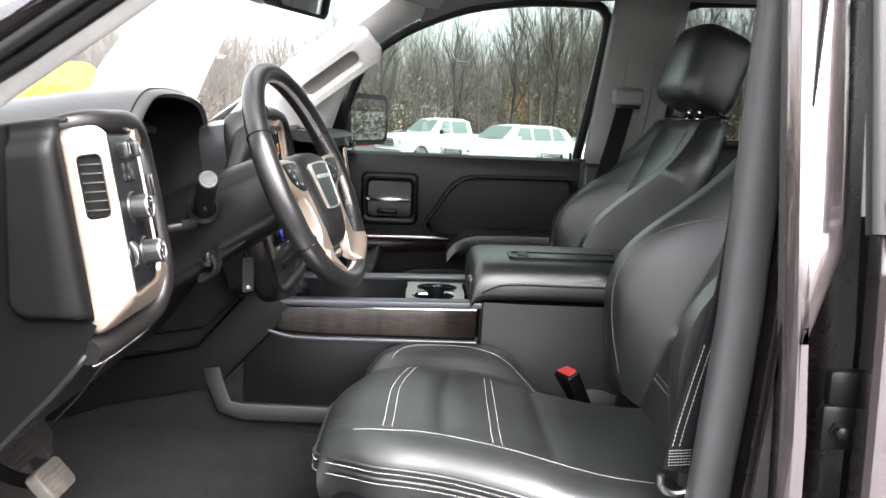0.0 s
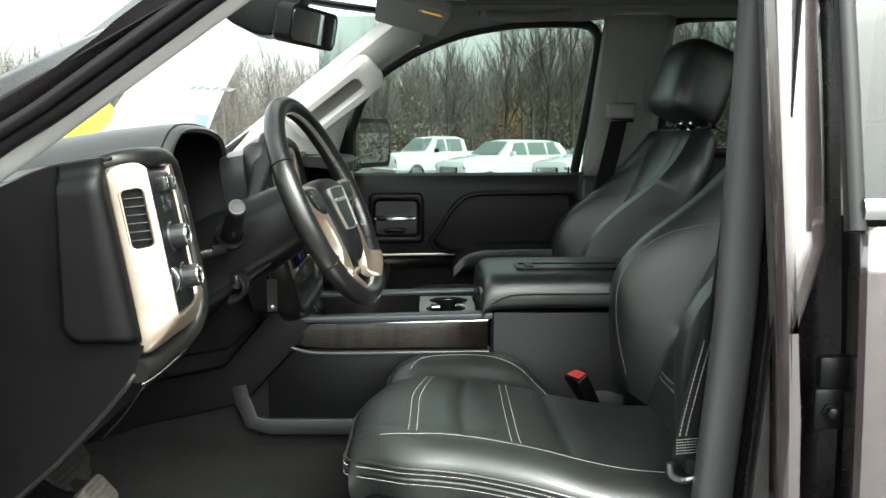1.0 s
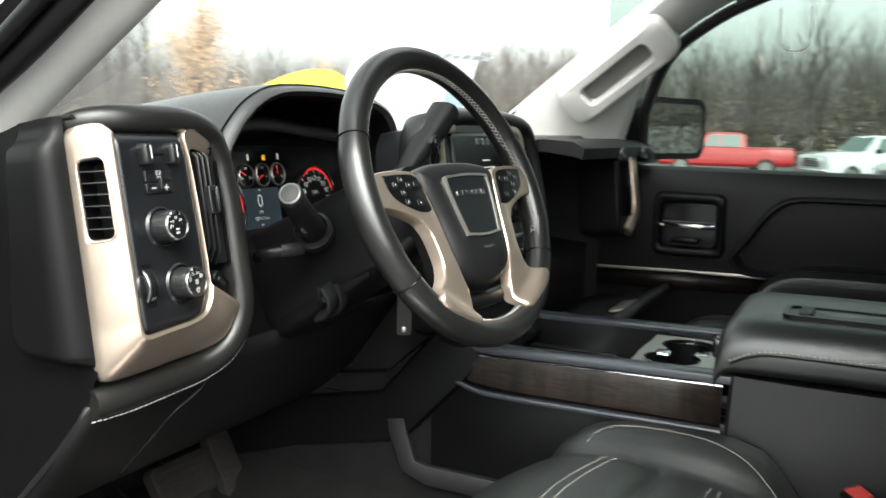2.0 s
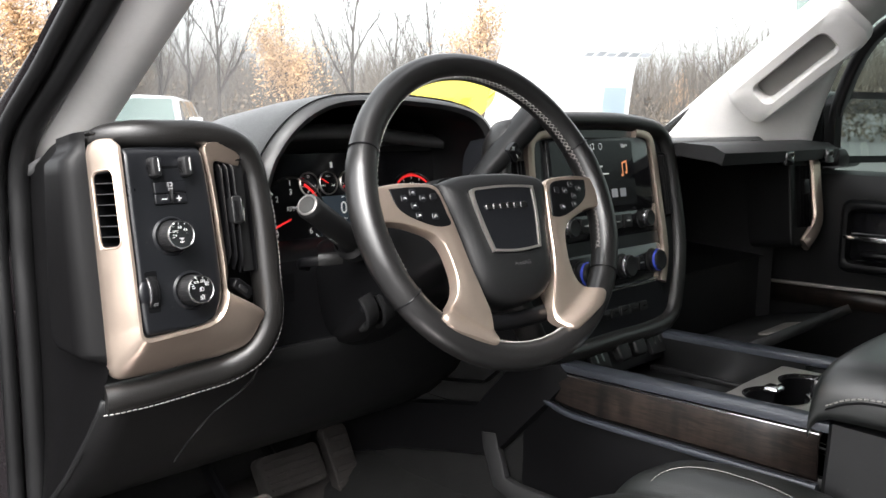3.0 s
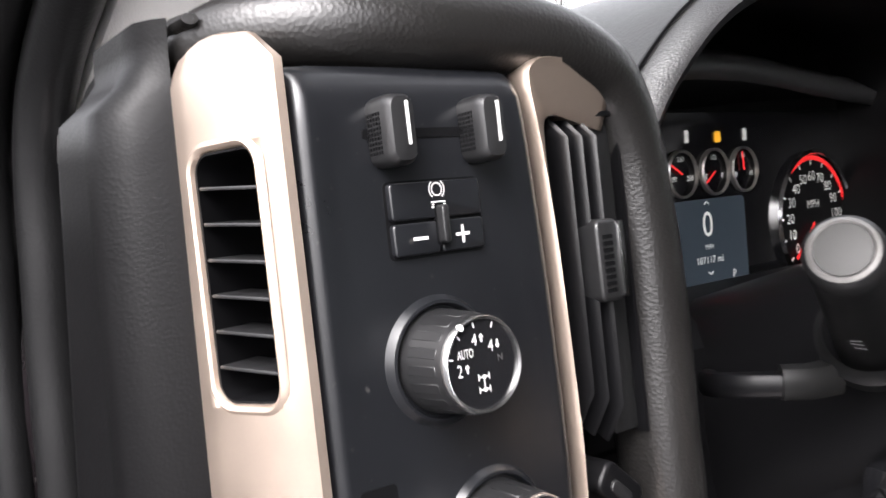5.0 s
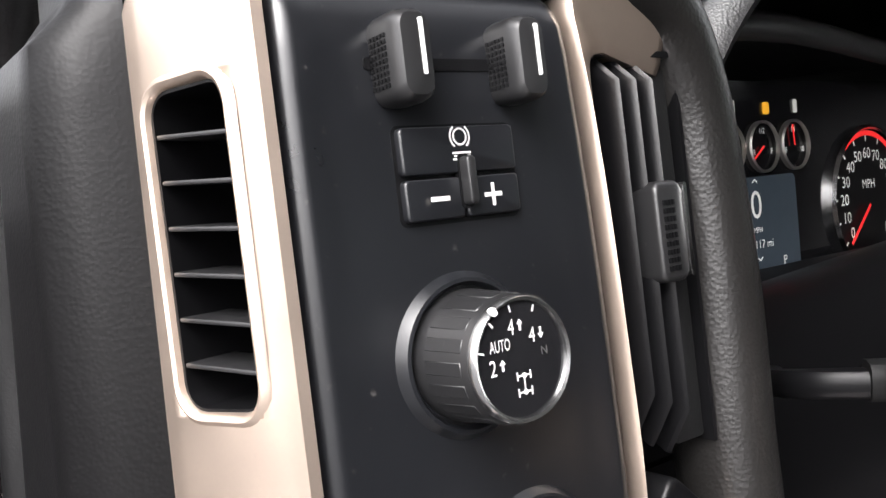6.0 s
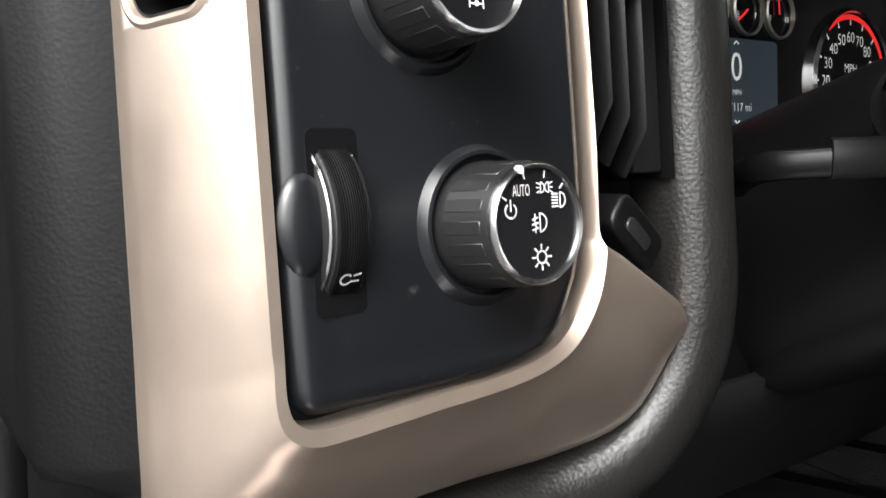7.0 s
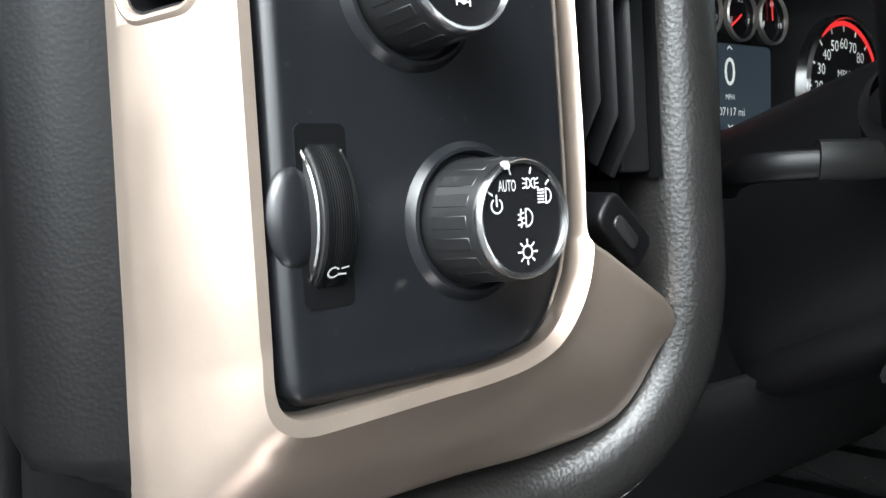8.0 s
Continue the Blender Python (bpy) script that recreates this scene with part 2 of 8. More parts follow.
SIDING = mat("cream_siding", (0.832, 0.736, 0.608), 0.8, var=0.1, vscale=2)


# ---- builders ----
def smooth01(t):
    t = max(0.0, min(1.0, t))
    return t * t * (3 - 2 * t)


def lerp(a, b, t):
    return a + (b - a) * t


def catmull(pts, n):
    """Points along a smooth line through pts, n to a span."""
    P = [Vector(p) for p in pts]
    P = [P[0] * 2 - P[1]] + P + [P[-1] * 2 - P[-2]]
    out = []
    for i in range(1, len(P) - 2):
        a, b, c, d = P[i - 1], P[i], P[i + 1], P[i + 2]
        for k in range(n):
            t = k / n
            out.append(0.5 * (2 * b + (c - a) * t + (2 * a - 5 * b + 4 * c - d) * t * t + (3 * b - a - 3 * c + d) * t ** 3))
    out.append(P[-2].copy())
    return out


def loft(bm, rows, closed=False, caps=False, loop=False, skip=None):
    """A skin over rows of points. closed: each row is a ring. loop: the last row joins the first. skip(i, j): leaves a quad out."""
    V = [[bm.verts.new(p) for p in r] for r in rows]
    m = len(V[0])
    for i in range(len(V) if loop else len(V) - 1):
        a, b = V[i], V[(i + 1) % len(V)]
        for j in range(m if closed else m - 1):
            if skip and skip(i, j):
                continue
            k = (j + 1) % m
            bm.faces.new((a[j], a[k], b[k], b[j]))
    if caps:
        bm.faces.new(V[0][::-1])
        bm.faces.new(V[-1])
    return V


def ring(n, a, b=None, power=2.0):
    b = a if b is None else b
    out = []
    for i in range(n):
        t = 2 * math.pi * i / n
        c, s = math.cos(t), math.sin(t)
        out.append((a * math.copysign(abs(c) ** (2 / power), c), b * math.copysign(abs(s) ** (2 / power), s)))
    return out


def sweep(bm, path, prof, up=(0, 0, 1), loop=False, caps=True, scales=None):
    """A profile (x across, y along up) drawn along a path."""
    P = [Vector(p) for p in path]
    rows = []
    for i, p in enumerate(P):
        if loop:
            d = P[(i + 1) % len(P)] - P[i - 1]
        else:
            d = P[min(i + 1, len(P) - 1)] - P[max(i - 1, 0)]
        d.normalize()
        side = d.cross(Vector(up))
        if side.length < 1e-6:
            side = d.cross(Vector((1, 0, 0)))
        side.normalize()
        u = side.cross(d)
        s = scales[i] if scales else 1
        rows.append([p + side * x * s + u * y * s for x, y in prof])
    loft(bm, rows, closed=True, caps=caps and not loop, loop=loop)


def tube(bm, path, r, n=8, loop=False, caps=True):
    sweep(bm, path, ring(n, r), (0.13, 0.21, 0.97), loop, caps)


def box(bm, c, s, bevel=0.0, seg=2, m=None):
    r = bmesh.ops.create_cube(bm, size=1)
    vs = r["verts"]
    for v in vs:
        v.co = Vector((v.co.x * s[0], v.co.y * s[1], v.co.z * s[2]))
    if bevel:
        es = list({e for v in vs for e in v.link_edges})
        r2 = bmesh.ops.bevel(bm, geom=es, offset=bevel, segments=seg, affect="EDGES", profile=0.5)
        vs = list({v for f in r2["faces"] for v in f.verts} | {v for v in vs if v.is_valid})
    for v in vs:
        v.co += Vector(c)
        if m is not None:
            v.co = m @ v.co
    return vs


def lathe(bm, prof, m=None, n=40, cap0=True, cap1=True):
    """prof: (radius, height) pairs turned round local z."""
    rows = []
    for r, h in prof:
        rows.append([(r * math.cos(2 * math.pi * i / n), r * math.sin(2 * math.pi * i / n), h) for i in range(n)])
    if m is not None:
        rows = [[m @ Vector(p) for p in r] for r in rows]
    V = loft(bm, rows, closed=True)
    if cap0:
        bm.faces.new(V[0][::-1])
    if cap1:
        bm.faces.new(V[-1])


def rrect(w, h, r, n=5, cx=0, cy=0):
    out = []
    for qx, qy, a0 in ((1, 1, 0), (-1, 1, 90), (-1, -1, 180), (1, -1, 270)):
        for k in range(n + 1):
            a = radians(a0 + 90 * k / n)
            out.append((cx + qx * (w / 2 - r) + r * math.cos(a), cy + qy * (h / 2 - r) + r * math.sin(a)))
    return out


def prism(bm, outline, z0, z1, m=None, bevel=0.0):
    """An outline raised from z0 to z1, its upper edge rounded by bevel."""
    cx = sum(p[0] for p in outline) / len(outline)
    cy = sum(p[1] for p in outline) / len(outline)

    def row(inset, z):
        out = []
        for x, y in outline:
            d = math.hypot(x - cx, y - cy) or 1
            out.append(Vector((x - (x - cx) / d * inset, y - (y - cy) / d * inset, z)))
        return [m @ p for p in out] if m is not None else out
    rows = [row(0, z0)]
    if bevel:
        rows += [row(bevel * (1 - math.cos(a)), z1 - bevel * (1 - math.sin(a))) for a in (0, 0.5, 1.0, 1.5708)]
    else:
        rows.append(row(0, z1))
    loft(bm, rows, closed=True, caps=True)


def hoop(bm, outer, inner, z0, z1, m=None):
    """A flat frame between two outlines of equal count."""
    def row(o, z):
        return [(m @ Vector((x, y, z))) if m is not None else Vector((x, y, z)) for x, y in o]
    loft(bm, [row(outer, z0), row(outer, z1), row(inner, z1), row(inner, z0)], closed=True, loop=True)


def strokes(bm, lines, w, z, m):
    """Flat printed lines in a plane."""
    for line in lines:
        for (x0, y0), (x1, y1) in zip(line, line[1:]):
            d = Vector((x1 - x0, y1 - y0))
            if d.length < 1e-9:
                continue
            d.normalize()
            q = Vector((-d.y, d.x)) * w / 2
            d = d * w * 0.35
            c = [(x0 - d.x + q.x, y0 - d.y + q.y), (x0 - d.x - q.x, y0 - d.y - q.y), (x1 + d.x - q.x, y1 + d.y - q.y), (x1 + d.x + q.x, y1 + d.y + q.y)]
            bm.faces.new([bm.verts.new(m @ Vector((x, y, z))) for x, y in c])


def words(bm, text, size, m):
    """Letters of the built-in font as flat faces."""
    cu = bpy.data.curves.new("lettering", "FONT")
    cu.body, cu.size, cu.align_x, cu.align_y = text, size, "CENTER", "CENTER"
    cu.resolution_u = 3
    ob = new("lettering", cu)
    bpy.context.view_layer.update()
    me = bpy.data.meshes.new_from_object(ob.evaluated_get(bpy.context.evaluated_depsgraph_get()))
    me.transform(m)
    bm.from_mesh(me)
    bpy.data.objects.remove(ob)
    bpy.data.meshes.remove(me)
    bpy.data.curves.remove(cu)


def finish(name, bm, material, smooth=40, merge=True):
    if merge:
        bmesh.ops.remove_doubles(bm, verts=bm.verts, dist=1e-6)
    bmesh.ops.recalc_face_normals(bm, faces=bm.faces)
    me = bpy.data.meshes.new(name)
    bm.to_mesh(me)
    bm.free()
    me.materials.append(material)
    if smooth:
        me.shade_smooth()
        me.set_sharp_from_angle(angle=radians(smooth))
    return me


def part(name, bm, material, parent, label="", smooth=40):
    """One mesh under a thing or under a part; its points are in world metres."""
    ob = new(name, finish(name, bm, material, smooth))
    ob.parent = parent
    ob.matrix_parent_inverse = base_of(parent).inverted()
    return tagged(ob, label)


def base_of(ob):
    m = Matrix.Translation(ob.location)
    return m if ob.parent is None else Matrix.Identity(4)


def thing(name, at, label, category, group="", kind=""):
    ob = new(name)
    ob.location = at
    ob.empty_display_size = 0.05
    return tagged(ob, label, category, group, kind)


def single(name, bm, material, label, category, kind="", smooth=40):
    return tagged(new(name, finish(name, bm, material, smooth)), label, category, "", kind)


def B():
    return bmesh.new()


def face_to(ob, point=(0.2, 1.85, 1.5), clear=True):
    """Turns a pane's faces towards a point."""
    bm = bmesh.new()
    bm.from_mesh(ob.data)
    bm.normal_update()
    turn = [f for f in bm.faces if f.normal.dot(Vector(point) - f.calc_center_median()) < 0]
    bmesh.ops.reverse_faces(bm, faces=turn)
    bm.to_mesh(ob.data)
    bm.free()
    ob.visible_shadow = clear
    return ob


def thick(ob, t, offset=-1):
    md = ob.modifiers.new("thickness", "SOLIDIFY")
    md.thickness, md.offset = t, offset
    return ob


def stitches(bm, path, r=0.0009, dash=0.0045, gap=0.002, lift=(0, 0, 0)):
    """Short thread lengths along a line."""
    P = [Vector(p) + Vector(lift) for p in path]
    seg = [(b - a).length for a, b in zip(P, P[1:])]
    total = sum(seg)

    def at(s):
        for a, b, L in zip(P, P[1:], seg):
            if s <= L or b is P[-1]:
                return a.lerp(b, min(1, s / L) if L else 0)
            s -= L
        return P[-1]
    s = 0.0
    while s + dash < total:
        tube(bm, [at(s), at(s + dash)], r, 4)
        s += dash + gap

# ---- truck cab: shell ----
def glass_x(y, z):
    """Where the bowed, raked windshield lies."""
    q = (y - 1.84) / 0.69
    return -0.605 + 1.40 * (z - 1.35) - BOW * (1 - q * q)


def build_floor():
    f = thing("floor", (0.2, 1.85, 0.66), "black carpeted cab floor under a dusty rubber mat", "floor", kind="structure")
    b = B()
    rows = []
    for x, dz in ((-1.05, 0.42), (-0.98, 0.30), (-0.86, 0.10), (-0.74, 0.02), (-0.6, 0.0), (0.6, 0.0), (1.5, 0.0)):
        rows.append([(x, y, 0.66 + dz + (0.0 if abs(y - 1.85) > 0.30 else 0.14 * (1 - (abs(y - 1.85) / 0.30) ** 2)))
                     for y in [1.0 + 1.7 * k / 24 for k in range(25)]])
    loft(b, rows)
    thick(part("carpet", b, CARPET, f), 0.02)
    b = B()
    rows = []
    for i in range(15):
        x = -0.80 + i * 0.05
        up = max(0.0, -0.66 - x) * 0.55
        r = []
        for k in range(15):
            y = 1.10 + k * 0.04
            e = max(0.0, y - 1.60) * 0.75
            r.append((x, y, 0.682 + up + e + 0.003 * math.sin(9 * x + 5 * y)))
        rows.append(r)
    loft(b, rows)
    thick(part("rubber_mat", b, MATRUB, f, "dusty black rubber mat with a raised edge"), 0.006, 1)
    # tunnel side with its raised border
    b = B()
    box(b, (-0.15, 1.765, 0.80), (1.75, 0.10, 0.26), 0.015)
    box(b, (-0.64, 1.772, 0.96), (0.66, 0.10, 0.28), 0.015)
    part("tunnel_side", b, CARPET, f)
    b = B()
    path = [(-0.398, 1.702, 0.905), (-0.394, 1.702, 0.880), (-0.374, 1.702, 0.828), (-0.34, 1.702, 0.818), (0.15, 1.702, 0.812)]
    sweep(b, path, ring(12, 0.017, 0.008, 4), (0, 1, 0))
    part("tunnel_ridge", b, RIDGE, f, "black moulded ridge along the tunnel")
    b = B()
    sweep(b, [(-0.80, 1.70, 0.80), (-0.62, 1.71, 0.86), (-0.41, 1.708, 0.905), (-0.31, 1.706, 1.015), (-0.28, 1.712, 1.05)], ring(10, 0.045, 0.012, 4), (0, 1, 0))
    part("tunnel_panel", b, PLASTIC_DK, f)
    b = B()
    loft(b, [[(-1.06, y, z) for y in (1.0, 1.85, 2.7)] for z in (0.9, 1.36)])
    thick(part("firewall", b, CARPET, f), 0.02)
    for y, x1 in ((1.098, -0.60), (2.655, -0.32)):
        b = B()
        loft(b, [[(x, y, z) for z in (0.60, 0.85, 1.10, 1.32)] for x in (-1.08, -0.85, x1)])
        thick(part("kick_panel", b, PLASTIC_DK, f, "black kick panel"), 0.008)
    return f


def build_ceiling():
    b = B()
    rows = []
    for i in range(14):
        x = -0.075 + i * 0.125
        r = []
        for k in range(17):
            y = 1.18 + k * (2.50 - 1.18) / 16
            q = (y - 1.84) / 0.66
            r.append((x - (0.10 * (1 - q * q) if i == 0 else 0), y, 1.765 + 0.05 * (1 - q * q) - (0.03 if i == 0 else 0)))
        rows.append(r)
    loft(b, rows)
    c = single("ceiling", b, HEADLINER, "light grey woven headliner of the cab", "headliner", "structure")
    thick(c, 0.03, 1)
    b = B()
    rows = [[(x, y, 1.835 + 0.04 * (1 - ((y - 1.84) / 0.8) ** 2)) for y in [1.08 + 1.52 * k / 10 for k in range(11)]] for x in (-0.1, 0.4, 1.0, 1.6)]
    loft(b, rows)
    r = single("roof", b, PAINT, "dark brown metallic painted cab roof", "roof", "structure")
    thick(r, 0.02, 1)


def build_windshield():
    w = thing("windshield", (-0.6, 1.84, 1.34), "raked clear windshield with a pale glare veil mixed in, and stickers on it", "windshield", kind="structure")
    b = B()
    rows = []
    for i in range(15):
        y = 1.15 + i * (2.53 - 1.15) / 14
        rows.append([(glass_x(y, z), y, z) for z in [1.28 + 0.48 * k / 10 for k in range(11)]])
    loft(b, rows)
    face_to(part("glass_pane", b, SHIELD, w), clear=False)
    b = B()
    for ys in (1.157, 2.523):
        sweep(b, [(glass_x(ys, z) - 0.004, ys, z) for z in (1.28, 1.4, 1.5, 1.6, 1.7, 1.76)], ring(8, 0.006, 0.012, 4))
    sweep(b, [(glass_x(1.15 + 1.38 * k / 14, 1.75), 1.15 + 1.38 * k / 14, 1.755) for k in range(15)], ring(8, 0.02, 0.008, 4))
    part("black_border", b, RUBBER, w)


def on_glass(y, z, off=0.004):
    return Vector((glass_x(y, z) + off, y, z))


def build_stickers():
    """A white dealer sheet, a smaller printed sheet and a yellow oval, all on the windshield."""
    def sheet(name, y0, y1, z0, z1, mt, label, lean=0.0, off=0.006):
        t = thing(name, on_glass((y0 + y1) / 2, z0), label, "sticker")
        b = B()
        rows = []
        for i in range(9):
            r = []
            for k in range(9):
                z = lerp(z0, z1, k / 8)
                r.append(on_glass(lerp(y0, y1, i / 8) + lean * (z - z0), z, off))
            rows.append(r)
        loft(b, rows)
        part("paper", b, mt, t)
        return t
    t = sheet("paper_placard", 2.205, 2.462, 1.37, 1.66, PAPER, "large white paper placard taped behind the windshield", -0.80)
    for k in range(6):
        b = B()
        y = 2.236 + k * 0.019
        h = (0.008, 0.010, 0.007, 0.010, 0.009, 0.008)[k]
        loft(b, [[on_glass(y, 1.531, 0.0125), on_glass(y + 0.015, 1.531, 0.0125)], [on_glass(y, 1.531 + h, 0.0125), on_glass(y + 0.015, 1.531 + h, 0.0125)]])
        part("grey_bar", b, GREYINK, t, "blurred grey print as a plain bar")
    b = B()
    loft(b, [[on_glass(y - 0.82 * (z - 1.37), z, 0.0125) for y in (2.415, 2.435, 2.452)] for z in (1.40, 1.44, 1.47)])
    part("blue_block", b, BLUEINK, t, "pale blue printed block")
    o = thing("oval_sticker", on_glass(1.86, 1.40), "yellow oval year sticker low on the windshield", "sticker")
    b = B()
    rows = []
    for q in (0.02, 0.5, 0.8, 1.0):
        rows.append([on_glass(OV[0] + q * OV[2] * math.cos(a), OV[1] + q * OV[3] * math.sin(a), 0.006) for a in [2 * math.pi * k / 40 for k in range(40)]])
    loft(b, rows, closed=True)
    part("vinyl", b, YELLOW, o)
    b = B()
    for k in range(4):
        y = OV[0] - OV[2] * 0.55 + k * OV[2] * 0.3
        loft(b, [[on_glass(y, OV[1] - 0.02, 0.009), on_glass(y + OV[2] * 0.2, OV[1] - 0.02, 0.009)], [on_glass(y, OV[1] + 0.03, 0.009), on_glass(y + OV[2] * 0.2, OV[1] + 0.03, 0.009)]])
    part("pale_bars", b, paper_mat("pale_yellow_print", (0.92, 0.86, 0.42)), o, "paler print in plain bars")


def A_in(z):
    return Vector((-0.605 + 1.414 * (z - 1.35), 1.161 + 0.043 * (z - 1.35), z))


def A_seal(z):
    return Vector((-0.619 + 1.434 * (z - 1.35), 1.10 + 0.03 * (z - 1.35), z))


def A_out(z):
    return Vector((-0.897 + 2.351 * (z - 1.35), 1.130 - 0.05 * (z - 1.35), z))


def build_driver_pillar():
    a = thing("pillar_front_driver", (-0.62, 1.08, 0.60), "dark painted front pillar with light grey inner trim", "pillar", kind="structure")
    b = B()
    rows = []
    for k in range(9):
        z = 1.30 + 0.47 * k / 8
        g, s = A_in(z), A_seal(z)
        rows.append([g + Vector((-0.05, 0.0, 0.0))] + [g.lerp(s, t) + Vector((0.55, 0, -0.8)) * 0.016 * math.sin(math.pi * (0.12 + 0.88 * t)) for t in (0, 0.15, 0.35, 0.55, 0.8, 1.0)]
                    + [s + Vector((-0.05, -0.005, 0))])
    loft(b, rows)
    thick(part("inner_trim", b, GREYTRIM, a, "light grey moulded pillar trim"), 0.004)
    # rubber door seal round the opening: a fat bulb and a thin lip
    low = [(-0.600, 1.075, 0.62), (-0.605, 1.077, 0.80), (-0.608, 1.079, 1.00), (-0.612, 1.080, 1.15), (-0.618, 1.081, 1.25)]
    up = [tuple(A_seal(z) + Vector((0.004, -0.018, 0.0))) for z in (1.36, 1.45, 1.55, 1.65, 1.75, 1.80)]
    path = catmull(low + up, 6)
    b = B()
    sweep(b, path, ring(14, 0.013, 0.014), (0, -1, 0))
    part("door_seal", b, RUBBER, a, "black rubber door seal bulb")
    b = B()
    sweep(b, [p + Vector((-0.012, -0.022, 0.004)) for p in path], ring(10, 0.009, 0.010), (0, -1, 0))
    part("seal_lip", b, RUBBER, a, "thin black rubber lip")
    # one painted skin: the hinge pillar below runs over into the raked pillar above
    def lower(z):
        return [Vector(p) for p in ((-0.617, 1.068, z), (-0.628, 1.056, z), (-0.634, 1.050, z), (-0.646, 1.034, z), (-0.650, 1.026, z),
                                    (-0.656, 1.022, z), (-0.664, 1.026, z), (-0.700, 1.034, z), (-0.760, 1.036, z), (-0.800, 1.07, z))]

    def upper(z):
        s, o = A_seal(z), A_out(z)
        return [s + Vector((-0.010, -0.012, 0)), s + Vector((-0.030, -0.034, 0.006)), s + Vector((-0.045, -0.040, 0.012)), s.lerp(o, 0.32) + Vector((0, -0.040, 0)),
                s.lerp(o, 0.40) + Vector((0, -0.046, 0)), s.lerp(o, 0.44) + Vector((0, -0.046, 0)), s.lerp(o, 0.50) + Vector((0, -0.038, 0)), s.lerp(o, 0.80) + Vector((0, -0.020, 0)), o, o + Vector((-0.02, 0.05, 0))]
    b = B()
    rows = []
    for k in range(40):
        z = 0.50 + 1.35 * k / 39
        w = smooth01((z - 1.19) / 0.24)
        rows.append([p.lerp(q, w) for p, q in zip(lower(z), upper(max(z, 1.30)) if z < 1.30 else upper(z))])
    loft(b, rows)
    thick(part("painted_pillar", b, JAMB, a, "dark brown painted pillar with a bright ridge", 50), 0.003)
    b = B()
    lathe(b, [(0.011, 0), (0.010, 0.003), (0.006, 0.0045), (0.002, 0.005)], Matrix.Translation((-0.665, 1.028, 1.325)) @ pose(0, 0, 0, 90, 0, 20), 16)
    part("paint_boss", b, JAMB, a)
    for z, s in ((1.10, 1.0), (1.285, 0.6)):
        b = B()
        lathe(b, [(0.020 * s, 0), (0.020 * s, 0.01), (0.014 * s, 0.016), (0.014 * s, 0.03)], pose(-0.715, 1.034, z - 0.06, 90, 0, 30), 20)
        part("rubber_grommet", b, RUBBER, a)


def build_driver_door():
    """The open door's hinge edge, swung forward."""
    d = thing("driver_door", (-0.74, 0.90, 0.55), "open driver door seen at its hinged black edge", "door", kind="structure")
    for z in (1.02, 1.225):
        b = B()
        box(b, (-0.702, 1.028, z), (0.060, 0.016, 0.120), 0.006, 3)
        lathe(b, [(0.011, -0.045), (0.011, 0.045)], pose(-0.722, 1.016, z), 16)
        h = part("hinge", b, JAMB, d, "dark painted door hinge")
        for dx, dz in ((0.010, 0.036), (-0.006, -0.004), (0.012, -0.038)):
            b = B()
            lathe(b, [(0.0085, 0), (0.0085, 0.005), (0.005, 0.0065), (0.005, 0.009)], pose(-0.702 + dx, 1.020, z + dz, 90, 0, 0), 6)
            part("bolt", b, RUBBER, h)
    o = Matrix.Translation((-0.722, 0.995, 0)) @ pose(0, 0, 0, 0, 0, 78)
    b = B()
    box(b, (-0.50, 0.055, 0.90), (0.98, 0.07, 0.80), 0.03, 3, o)
    part("door_shell", b, PAINT, d, "dark brown painted door shell")
    b = B()
    box(b, (-0.49, -0.010, 0.92), (0.99, 0.055, 0.84), 0.026, 4, o)
    part("door_card", b, PLASTIC, d, "black inner door card")


